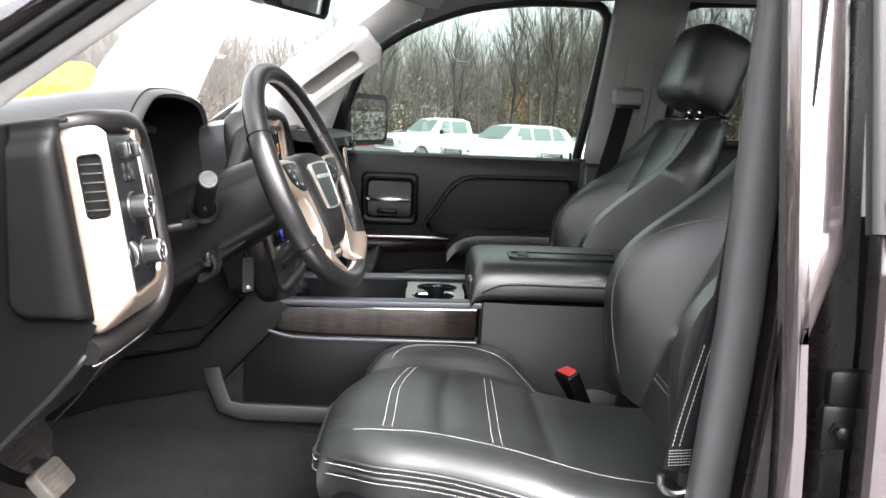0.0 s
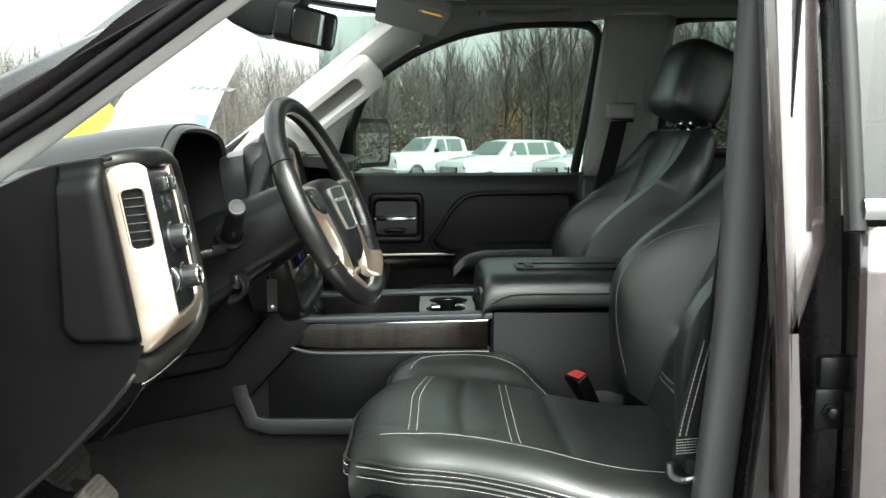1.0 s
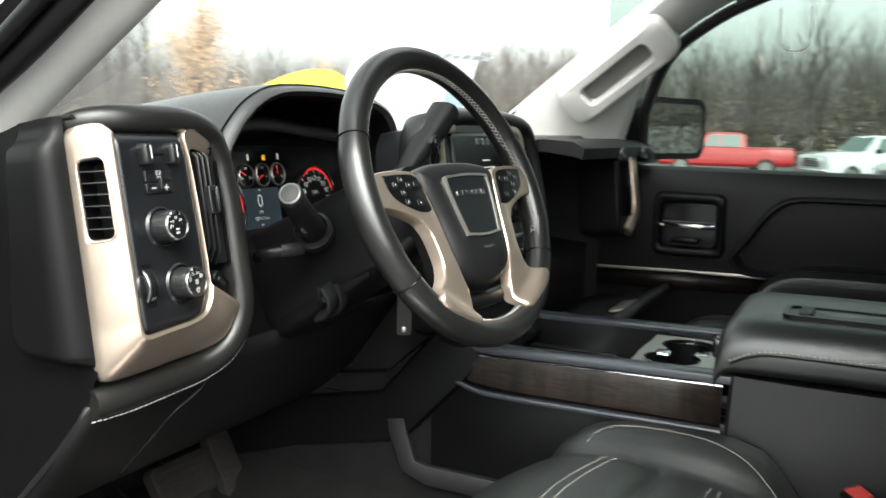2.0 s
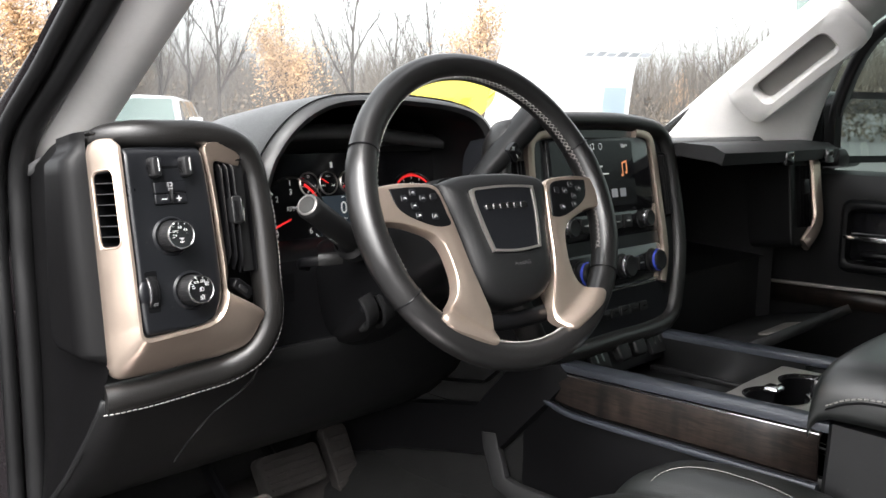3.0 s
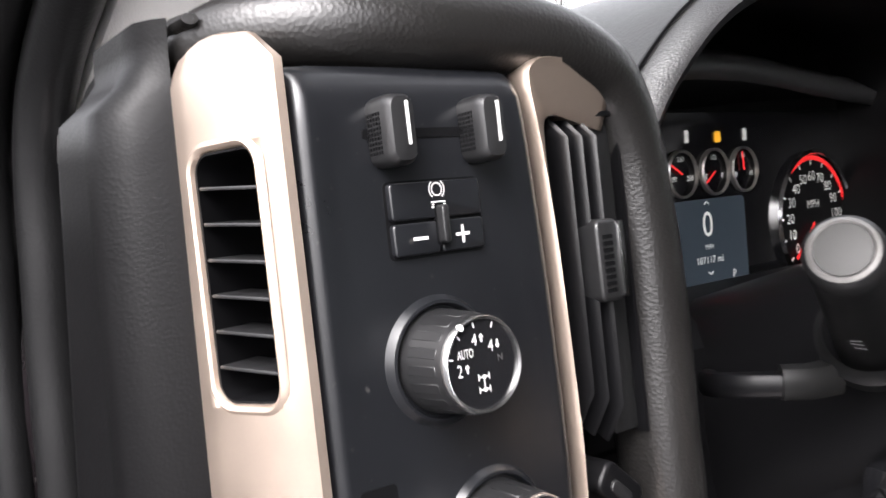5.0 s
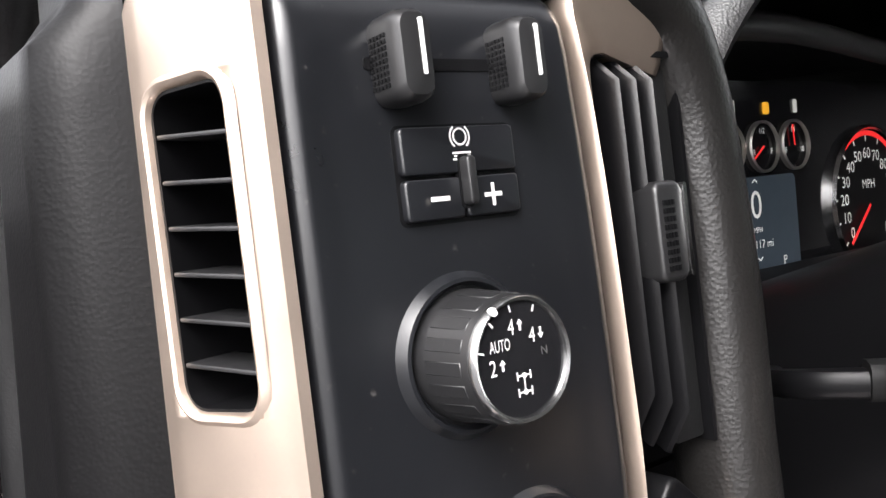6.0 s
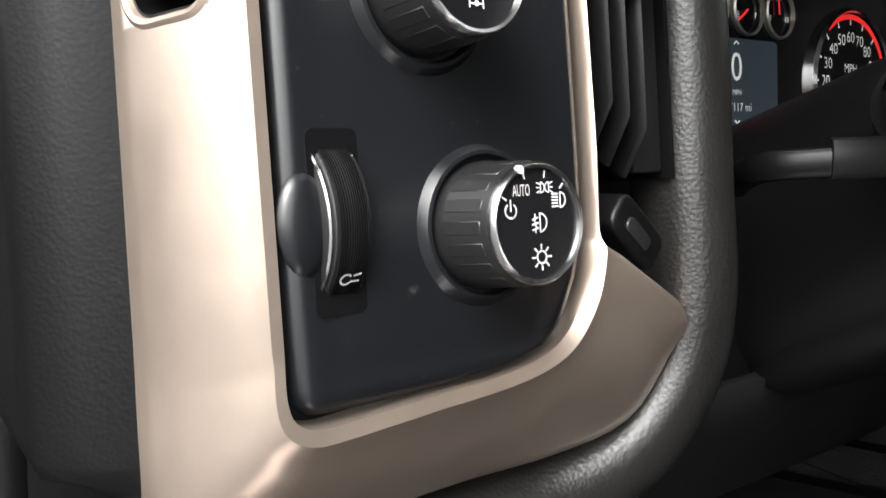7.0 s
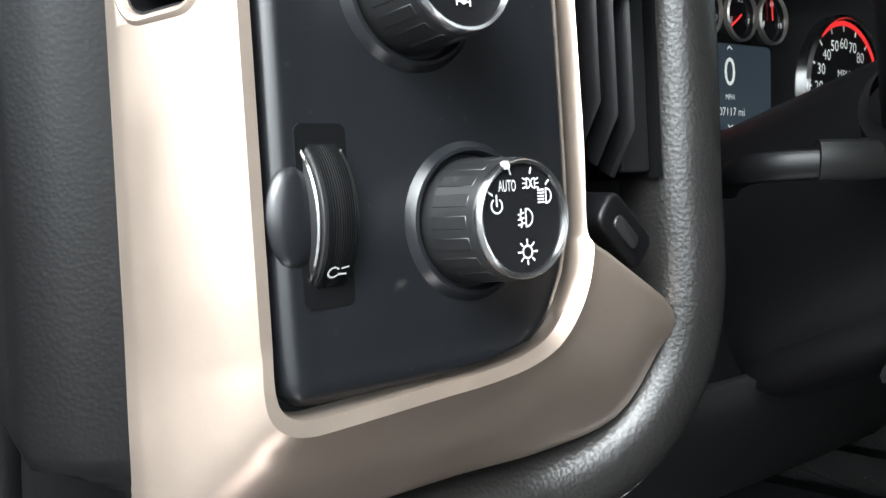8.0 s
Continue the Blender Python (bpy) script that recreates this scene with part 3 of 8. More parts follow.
def build_b_pillar():
    p = thing("pillar_centre_driver", (0.42, 1.06, 0.55), "dark painted centre pillar with a black rubber seal", "pillar", kind="structure")

    def sx(z):
        return 0.396 + (z - 1.57) * 0.042 - 0.05 * max(0.0, 1.15 - z)
    zs = [0.55 + 1.25 * k / 12 for k in range(13)]
    b = B()
    sweep(b, [(sx(z) + 0.019, 1.09, z) for z in zs], [(x * 1.18, y) for x, y in ring(16, 0.022, 0.021, 3.2)], (0, -1, 0))
    # daylight on the black rubber is put into its grey
    part("door_seal", b, GREYSEAL, p, "black rubber door seal, lightened to grey as if lit")
    b = B()
    rows = []
    for z in zs:
        x = sx(z)
        rows.append([(x + 0.022, 1.105, z), (x + 0.050, 1.075, z), (x + 0.052, 1.045, z), (x + 0.034, 1.015, z), (x + 0.030, 0.985, z)])
    loft(b, rows)
    # brown body paint here, given near black for the shadow on it
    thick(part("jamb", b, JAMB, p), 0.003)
    b = B()
    rows, gap = [], []
    for z in zs:
        lean = max(0.0, z - 1.15)
        x = 0.404 - 0.030 * (z - 1.28)
        w = 0.020 + 0.042 * smooth01((z - 1.17) / 0.13)
        gap.append([(x + w + 0.003, 0.975 + 0.13 * lean, z), (x + w + 0.006, 1.01 + 0.13 * lean, z), (0.505, 1.012 + 0.13 * lean, z)])
        rows.append([(x, 0.990 + 0.13 * lean, z), (x + 0.001, 0.966 + 0.13 * lean, z), (x + 0.008, 0.953 + 0.13 * lean, z), (x + 0.018, 0.949 + 0.13 * lean, z), (x + w - 0.010, 0.949 + 0.13 * lean, z), (x + w - 0.002, 0.955 + 0.13 * lean, z), (x + w + 0.002, 0.968 + 0.13 * lean, z), (x + w + 0.003, 0.978 + 0.13 * lean, z)])
    loft(b, rows)
    thick(part("outer_flange", b, PAINT, p, "glossy painted outer flange"), 0.003)
    b = B()
    loft(b, gap)
    # near-black colour stands in for the shade of the door gap
    thick(part("hinge_recess", b, JAMB, p, "recess behind the door hinges, its shade in the paint colour"), 0.003)
    b = B()
    rows = [[(sx(z) + 0.02, 1.11, z), (sx(z) + 0.04, 1.14, z), (sx(z) + 0.10, 1.16, z), (sx(z) + 0.20, 1.16, z)] for z in zs]
    loft(b, rows)
    thick(part("inner_trim", b, GREYTRIM, p), 0.01)
    for z in (1.125, 0.85):
        b = B()
        box(b, (0.478, 0.962, z), (0.050, 0.020, 0.045), 0.008)
        box(b, (0.466, 0.955, z - 0.042), (0.038, 0.012, 0.052), 0.006)
        h = part("door_hinge", b, PLASTIC_DK, p, "black painted rear door hinge")
        b = B()
        lathe(b, [(0.011, 0), (0.011, 0.004), (0.0075, 0.004), (0.0075, 0.012), (0.004, 0.014)], pose(0.466, 0.950, z - 0.044, 90, 0, 0), 6)
        part("hinge_bolt", b, PLASTIC_DK, h)


def build_rear_door():
    d = thing("rear_door", (0.8, 0.91, 0.55), "closed dark brown rear door reflecting the bright sky", "door", kind="structure")

    def skin(z):
        return 0.921 - 0.018 * math.sin(math.pi * min(1, max(0, (z - 0.5) / 0.85))) + max(0, z - 1.32) * 0.22
    b = B()
    zs = [0.55 + 0.755 * k / 14 for k in range(15)]
    rows = []
    for z in zs:
        y = skin(z)
        e = 0.483
        rows.append([(e + 0.012, y + 0.06, z), (e + 0.002, y + 0.016, z), (e, y + 0.008, z), (e + 0.003, y + 0.002, z), (e + 0.012, y, z), (e + 0.2, y - 0.006, z), (e + 0.5, y - 0.008, z), (e + 0.95, y - 0.006, z)])
    loft(b, rows)
    thick(part("door_skin", b, PAINT, d, "glossy dark brown door skin"), 0.004)
    b = B()
    sweep(b, [(0.476 + k * 0.12, skin(1.325) - 0.004, 1.325) for k in range(9)], ring(10, 0.006, 0.012, 3), (0, 0, 1))
    part("belt_moulding", b, CHROME, d, "chrome belt moulding")
    b = B()
    sweep(b, [(0.470, skin(z) + 0.002, z) for z in (1.30, 1.45, 1.6, 1.8)], ring(10, 0.011, 0.010, 3), (0, 1, 0))
    part("frame_moulding", b, RUBBER, d, "grey rubber window frame moulding")
    b = B()
    loft(b, [[(x, skin(z) + 0.004, z) for x in (0.482, 0.75, 1.05, 1.35)] for z in (1.33, 1.45, 1.6, 1.78)])
    face_to(part("window_pane", b, PRIVACY, d, "dark tinted rear side window"), (0.8, -3, 1.5))
    b = B()
    loft(b, [[(x, 1.10, z) for x in (0.50, 1.4)] for z in (0.6, 1.30)])
    thick(part("inner_card", b, PLASTIC, d), 0.03)


def build_sill():
    b = B()
    rows = [[(x, 0.86, 0.42), (x, 0.87, 0.58), (x, 0.90, 0.635), (x, 1.00, 0.645), (x, 1.03, 0.69), (x, 1.06, 0.69), (x, 1.07, 0.64)] for x in (-0.8, -0.2, 0.4, 1.4)]
    loft(b, rows)
    s = single("door_sill", b, PAINT, "dark painted sill below the open door", "sill", "structure")
    thick(s, 0.004)


def window_front(y=2.62):
    """Outline of the front passenger window."""
    pts = [(-0.26, 1.288), (-0.245, 1.40), (-0.213, 1.498), (-0.170, 1.571), (-0.094, 1.628), (-0.017, 1.668), (0.098, 1.709), (0.232, 1.732), (0.36, 1.738), (0.455, 1.734), (0.486, 1.715), (0.495, 1.670), (0.470, 1.48), (0.443, 1.300)]
    return [Vector((p[0], y - max(0, p[1] - 1.3) * 0.18, p[1])) for p in pts]


def build_passenger_side():
    w = thing("wall_passenger", (0.3, 2.62, 0.66), "light grey trimmed passenger side of the cab", "cab side", kind="structure")
    win = window_front(2.66)
    b = B()
    sweep(b, catmull(win, 3), ring(10, 0.014, 0.018, 3), (0, 1, 0))
    part("window_seal", b, RUBBER, w, "black rubber window seal")
    # roof rail above the windows, in the shaded copy of the grey trim
    b = B()
    rows = []
    for k in range(24):
        x = -0.032 + k * 0.066
        zt = None
        for p, q in zip(win, win[1:]):
            if p.x <= x <= q.x:
                zt = lerp(p.z, q.z, (x - p.x) / (q.x - p.x))
                break
        zt = zt if zt is not None and x > -0.2 else (1.735 if x > 0 else 1.46)
        zt = 1.742 if x > 0.48 else zt
        y0 = 2.635 - (zt - 1.3) * 0.18
        top = Vector((max(x, A_p(1.755).x - 0.02), 2.455, 1.775)) if x > -0.06 else A_p(min(1.76, zt + 0.17))
        bot = Vector((x, y0, zt + 0.008))
        rows.append([bot + Vector((0, 0.02, 0))] + [bot.lerp(top, t) + Vector((0, -0.018 * math.sin(math.pi * t), -0.004 * math.sin(math.pi * t))) for t in (0, 0.25, 0.5, 0.75, 1)])
    loft(b, rows)
    thick(part("roof_rail", b, GREYTRIM_SHADE, w, "light grey roof rail trim, darkened for shade"), 0.004)
    # front pillar trim, between the windshield and the side window
    b = B()
    rows = []
    edge = catmull([(-0.305, 2.63, 1.285), (-0.268, 2.605, 1.40), (-0.232, 2.590, 1.500), (-0.188, 2.580, 1.575), (-0.110, 2.568, 1.636), (-0.030, 2.560, 1.680)], 2)
    for k in range(11):
        z = 1.33 + 0.43 * k / 10
        g = A_p(z)
        e = edge[k]
        rows.append([g + Vector((-0.05, 0.02, 0))] + [g.lerp(e, t) + Vector((0.5, -0.5, -0.3)) * 0.03 * math.sin(math.pi * t) for t in (0, 0.12, 0.3, 0.5, 0.7, 0.88, 1)])
    loft(b, rows)
    thick(part("front_pillar_trim", b, GREYTRIM, w, "light grey front pillar trim"), 0.004)
    # centre pillar trim, its shade likewise in the colour
    b = B()
    rows = []
    for k in range(9):
        z = 1.29 + 0.46 * k / 8
        xf = 0.462 + (z - 1.30) * 0.105
        y = 2.60 - (z - 1.3) * 0.20
        rows.append([(xf, y + 0.03, z), (xf + 0.004, y, z), (xf + 0.03, y - 0.018, z), (xf + 0.10, y - 0.024, z), (xf + 0.17, y - 0.018, z), (xf + 0.20, y + 0.02, z)])
    loft(b, rows)
    thick(part("centre_pillar_trim", b, GREYTRIM_SHADE, w, "light grey centre pillar trim, darkened for shade"), 0.004)
    b = B()
    box(b, (0.57, 2.585, 1.00), (0.23, 0.05, 0.58), 0.015)
    part("centre_pillar_lower", b, PLASTIC, w, "black lower pillar trim")
    b = B()
    sweep(b, [(0.560, 2.555, 1.32), (0.575, 2.535, 1.45), (0.585, 2.515, 1.58)], ring(12, 0.042, 0.006, 5), (0, 1, 0))
    part("belt_slide_cover", b, GREYTRIM_SHADE, w)
    # rear window and its surround
    rw = [(0.70, 1.36), (0.683, 1.55), (0.688, 1.70), (0.705, 1.735), (0.745, 1.748), (0.95, 1.755), (1.20, 1.745), (1.28, 1.70), (1.30, 1.36), (0.70, 1.36)]
    b = B()
    sweep(b, [(x, 2.63 - (z - 1.3) * 0.18, z) for x, z in rw], ring(10, 0.014, 0.012, 3), (0, 1, 0))
    part("rear_window_seal", b, RUBBER, w)
    b = B()
    loft(b, [[(x, 2.66 - (z - 1.3) * 0.18, z) for x in (0.68, 0.9, 1.1, 1.31)] for z in (1.34, 1.5, 1.65, 1.765)])
    face_to(part("rear_window_pane", b, REARTINT, w, "tinted rear side window"))
    b = B()
    box(b, (1.02, 2.64, 1.02), (0.70, 0.06, 0.66), 0.02)
    part("rear_door_card", b, PLASTIC, w, "black rear door card")
    b = B()
    loft(b, [[(1.33, 2.60, z), (1.48, 2.5, z), (1.5, 2.2, z)] for z in (0.66, 1.3, 1.77)])
    thick(part("rear_corner_trim", b, GREYTRIM_SHADE, w), 0.01)


def A_p(z):
    return Vector((-0.587 + 1.328 * (z - 1.35), 2.521 - 0.184 * (z - 1.35), z))


def build_rear_wall():
    w = thing("wall_rear", (1.5, 1.85, 0.66), "rear cab wall with a tinted back window", "cab wall", kind="structure")
    b = B()
    box(b, (1.50, 1.84, 1.02), (0.05, 1.46, 0.72), 0.01)
    part("lower_panel", b, PLASTIC, w)
    b = B()
    for y in (1.18, 2.50):
        box(b, (1.50, y, 1.58), (0.05, 0.16, 0.40), 0.01)
    box(b, (1.50, 1.84, 1.755), (0.05, 1.16, 0.05), 0.01)
    part("window_frame", b, GREYTRIM_SHADE, w)
    b = B()
    loft(b, [[(1.50, y, z) for y in (1.26, 1.84, 2.42)] for z in (1.38, 1.73)])
    face_to(part("window_pane", b, TINT, w))


def build_rear_bench():
    s = thing("rear_bench", (1.15, 1.85, 0.68), "black leather rear bench seat with headrests", "bench seat")
    b = B()
    rows = []
    for k in range(9):
        t = k / 8
        rows.append([(1.18 + 0.20 * t + 0.03 * math.sin(3 * a), 1.15 + 1.40 * a, 0.98 + 0.46 * t) for a in [q / 10 for q in range(11)]])
    loft(b, rows)
    thick(part("backrest", b, LEATHER, s), 0.10, 1)
    b = B()
    box(b, (1.02, 1.85, 0.90), (0.46, 1.38, 0.14), 0.04, 3)
    part("seat_cushion", b, LEATHER, s)
    for y in (1.42, 2.28):
        b = B()
        box(b, (1.40, y, 1.50), (0.10, 0.24, 0.15), 0.035, 3)
        part("headrest", b, LEATHER, s)


def build_visor_and_console():
    v = thing("sun_visor", (-0.06, 2.12, 1.69), "light grey folded sun visor with a warning label", "sun visor")
    b = B()
    m = pose(-0.050, 2.17, 1.712, 0, 14, 4)
    prism(b, rrect(0.17, 0.46, 0.03), -0.012, 0.012, m, 0.006)
    part("visor_board", b, GREYTRIM_SHADE, v)
    b = B()
    prism(b, rrect(0.060, 0.030, 0.003, 3, 0.045, -0.16), -0.0135, -0.0125, m)
    part("warning_label", b, PAPER, v, "small white warning label")
    b = B()
    for k in range(4):
        prism(b, rrect(0.046, 0.003, 0.001, 2, 0.045, -0.170 + k * 0.0062), -0.0142, -0.0137, m)
    # print borrows the telltale's emissive amber, so it glows without being a lamp
    part("label_bars", b, AMBER, v, "printed amber label lines as plain bars, faintly glowing")
    b = B()
    tube(b, [(-0.12, 2.38, 1.735), (-0.12, 1.93, 1.735)], 0.006, 10)
    part("hinge_rod", b, GREYTRIM, v)
    c = thing("overhead_console", (0.0, 1.86, 1.74), "dark grey overhead console with reading lamps", "console")
    b = B()
    prism(b, rrect(0.30, 0.24, 0.06), -0.045, 0.02, pose(0.02, 1.86, 1.765, 180, 0, 0), 0.0)
    prism(b, rrect(0.20, 0.16, 0.05), 0.04, 0.055, pose(0.02, 1.86, 1.765, 180, 0, 0), 0.01)
    part("console_body", b, HEADLINER, c)
    for y in (1.80, 1.92):
        b = B()
        prism(b, rrect(0.06, 0.05, 0.012), 0.0545, 0.058, pose(0.05, y, 1.765, 180, 0, 0), 0.001)
        part("lamp_lens", b, PAPER, c, "clear reading lamp lens")


def grab(name, pts, label, r=0.013):
    g = thing(name, pts[0], label, "handle")
    b = B()
    sweep(b, catmull(pts, 6), ring(12, r, r * 0.75, 3), (0, 1, 0))
    part("grip", b, GREYTRIM_SHADE, g)
    for p in (pts[0], pts[-1]):
        b = B()
        box(b, p, (0.05, 0.02, 0.03), 0.007)
        part("mount", b, GREYTRIM_SHADE, g)


def build_pillar_handle():
    g = thing("pillar_handle", (-0.22, 2.45, 1.50), "pale grey grab handle moulded on the pillar", "handle")
    d = Vector((0.80, -0.11, 0.59)).normalized()
    out = Vector((0.35, -0.86, -0.36))
    out = (out - d * out.dot(d)).normalized()
    m = Matrix((d, out.cross(d), out)).transposed().to_4x4()
    m.translation = (-0.268, 2.468, 1.508)
    b = B()
    rows = [[m @ Vector((x, y, z)) for x, y in rrect(w, h, r, 6)] for w, h, r, z in ((0.300, 0.110, 0.028, -0.030), (0.290, 0.100, 0.027, 0.004), (0.276, 0.088, 0.024, 0.010), (0.190, 0.054, 0.018, 0.010), (0.180, 0.047, 0.016, 0.004), (0.175, 0.043, 0.014, -0.016))]
    loft(b, rows, closed=True)
    part("grip_frame", b, GREYTRIM, g, "pale grey moulded grip")
    b = B()
    prism(b, rrect(0.182, 0.050, 0.014, 6), -0.018, -0.014, m)
    part("grip_recess", b, HEADLINER, g, "darker grey recess")


def build_mirror_inside():
    m = thing("rear_view_mirror", (-0.30, 1.85, 1.70), "black rear view mirror on a dark sensor housing", "mirror")
    b = B()
    f = look((-0.255, 1.85, 1.637), (0.75, 1.50, 1.42)).to_3x3().to_4x4()
    M = Matrix.Translation((-0.255, 1.85, 1.637)) @ f
    prism(b, rrect(0.215, 0.080, 0.020), -0.008, 0.034, M, 0.012)
    part("mirror_shell", b, PLASTIC_DK, m)
    b = B()
    prism(b, rrect(0.198, 0.064, 0.015), -0.0092, -0.0084, M)
    part("mirror_face", b, MIRROR, m, "reflecting mirror glass")
    b = B()
    sweep(b, [(-0.27, 1.85, 1.66), (-0.30, 1.85, 1.69), (-0.36, 1.85, 1.70)], ring(10, 0.012), (0, 1, 0))
    part("stem", b, PLASTIC_DK, m)
    b = B()
    prism(b, [(-0.425, 1.652), (-0.415, 1.644), (-0.370, 1.622), (-0.350, 1.617), (-0.322, 1.618), (-0.285, 1.655), (-0.235, 1.735), (-0.400, 1.735)], 0.0, 0.085, pose(0, 1.89, 0, 90, 0, 0), 0.006)
    part("sensor_housing", b, PLASTIC_DK, m, "black sensor housing against the glass")


def build_side_mirror():
    m = thing("side_mirror", (-0.25, 2.86, 1.36), "large black side mirror outside the passenger window", "mirror")
    M = look((-0.195, 2.74, 1.392), (0.725, 2.33, 1.385)).to_3x3().to_4x4()
    M = Matrix.Translation((-0.195, 2.74, 1.390)) @ M
    b = B()
    prism(b, rrect(0.255, 0.152, 0.035, 6), -0.012, 0.10, M, 0.03)
    prism(b, rrect(0.255, 0.152, 0.035, 6), -0.012, -0.014, M, 0.0)
    part("mirror_shell", b, PLASTIC_DK, m)
    b = B()
    prism(b, rrect(0.222, 0.122, 0.028, 6), -0.0160, -0.0145, M)
    part("mirror_face", b, MIRROR, m, "reflecting mirror glass")
    b = B()
    box(b, (-0.265, 2.68, 1.325), (0.10, 0.14, 0.045), 0.015)
    part("mirror_arm", b, PLASTIC_DK, m)


build_floor()
build_ceiling()
build_windshield()
build_stickers()
build_driver_pillar()
build_driver_door()
build_b_pillar()
build_rear_door()
build_sill()
build_passenger_side()
build_rear_wall()
build_rear_bench()
build_visor_and_console()
grab("grab_handle", [(0.16, 2.475, 1.755), (0.20, 2.455, 1.738), (0.36, 2.455, 1.742), (0.40, 2.475, 1.758)], "grey roof grab handle")
build_pillar_handle()
build_mirror_inside()
build_side_mirror()

# ---- dashboard ----
def plane_frame(o, tilt, yaw=0.0):
    """Local x to the passenger's side, y up, z out of a panel that faces the rear."""
    a, b = radians(tilt), radians(yaw)
    n = Vector((math.cos(a) * math.cos(b), math.cos(a) * math.sin(b), math.sin(a)))
    u = Vector((-math.sin(b), math.cos(b), 0))
    v = n.cross(u)
    m = Matrix((u, v, n)).transposed().to_4x4()
    m.translation = Vector(o)
    return m


POD = plane_frame((-0.3665, 1.137, 1.319), 10)
STK = plane_frame((-0.300, 1.855, 1.250), 10)
WHL = plane_frame((-0.181, 1.443, 1.300), 23.9, -8)


def limb(v):
    """Inner and outer edge of the bezel's left limb at height v."""
    return Vector((-0.0475, v, 0.001)), Vector((-0.0622 - 0.0040 * (0.058 - v) / 0.22, v, -0.044))


def rounded(pts, n=4):
    c = catmull([(x, y, 0) for x, y in pts] + [(pts[0][0], pts[0][1], 0)], n)[:-1]
    return [(p.x, p.y) for p in c]


def build_pod():
    d = thing("switch_pod", (-0.40, 1.15, 1.10), "black dashboard switch pod framed in champagne metal", "switch panel")
    # dark plate
    out = rounded([(-0.0455, 0.0485), (-0.030, 0.0500), (0.0, 0.0503), (0.030, 0.0495), (0.0435, 0.0475), (0.0465, 0.030), (0.0495, -0.02), (0.0508, -0.075), (0.0505, -0.105),
                   (0.0465, -0.122), (0.036, -0.1365), (0.022, -0.1405), (-0.005, -0.1430), (-0.034, -0.1448), (-0.0425, -0.1425), (-0.0460, -0.133), (-0.0462, -0.06), (-0.0462, 0.02)])
    vmax, vmin = max(q[1] for q in out), min(q[1] for q in out)

    def span(v):
        xs = []
        for (x0, y0), (x1, y1) in zip(out, out[1:] + out[:1]):
            if (y0 - v) * (y1 - v) <= 0 and y0 != y1:
                xs.append(x0 + (x1 - x0) * (v - y0) / (y1 - y0))
        return min(xs), max(xs)
    b = B()
    rows = []
    cols = [0, 0.012, 0.03, 0.06, 0.10, 0.16, 0.24, 0.34, 0.45, 0.55, 0.66, 0.76, 0.84, 0.90, 0.94, 0.97, 0.988, 1]
    vs = [vmin + 1e-5, vmin + 0.0008, vmin + 0.002, vmin + 0.004, vmin + 0.007, vmin + 0.011] + [vmin + 0.016 + (vmax - 0.012 - vmin - 0.016) * k / 20 for k in range(21)] + [vmax - 0.008, vmax - 0.005, vmax - 0.003, vmax - 0.0015, vmax - 0.0006, vmax - 1e-5]
    for v in vs:
        xl, xr = span(v)
        r = []
        for c in cols:
            x = lerp(xl, xr, c)
            e = min(x - xl, xr - x, v - vmin, vmax - v)
            zz = 0.0022 * (1 - math.exp(-e / 0.010)) - 0.0035 * max(0.0, 1 - e / 0.003) ** 2 + 0.0012 * math.exp(-((e - 0.0045) / 0.002) ** 2)
            zz -= 7.0 * max(0.0, v - 0.034) ** 2 * 4
            r.append(POD @ Vector((x, v, zz)))
        rows.append(r)
    loft(b, rows)
    plate = part("control_plate", b, SATIN, d, "satin black control plate with fine dust", 60)
    # champagne bezel
    b = B()
    V3 = lambda x, y, z: Vector((x, y, z))
    st = []
    st.append((V3(-0.0540, 0.0606, -0.017), V3(-0.0572, 0.0604, -0.029)))
    st.append((V3(-0.0508, 0.0588, -0.0075), V3(-0.0597, 0.0584, -0.038)))
    for v in (0.050, 0.038, 0.0285, 0.0275, 0.010, -0.005, -0.020, -0.036, -0.0505, -0.0515, -0.070, -0.090, -0.110, -0.128):
        st.append(limb(v))
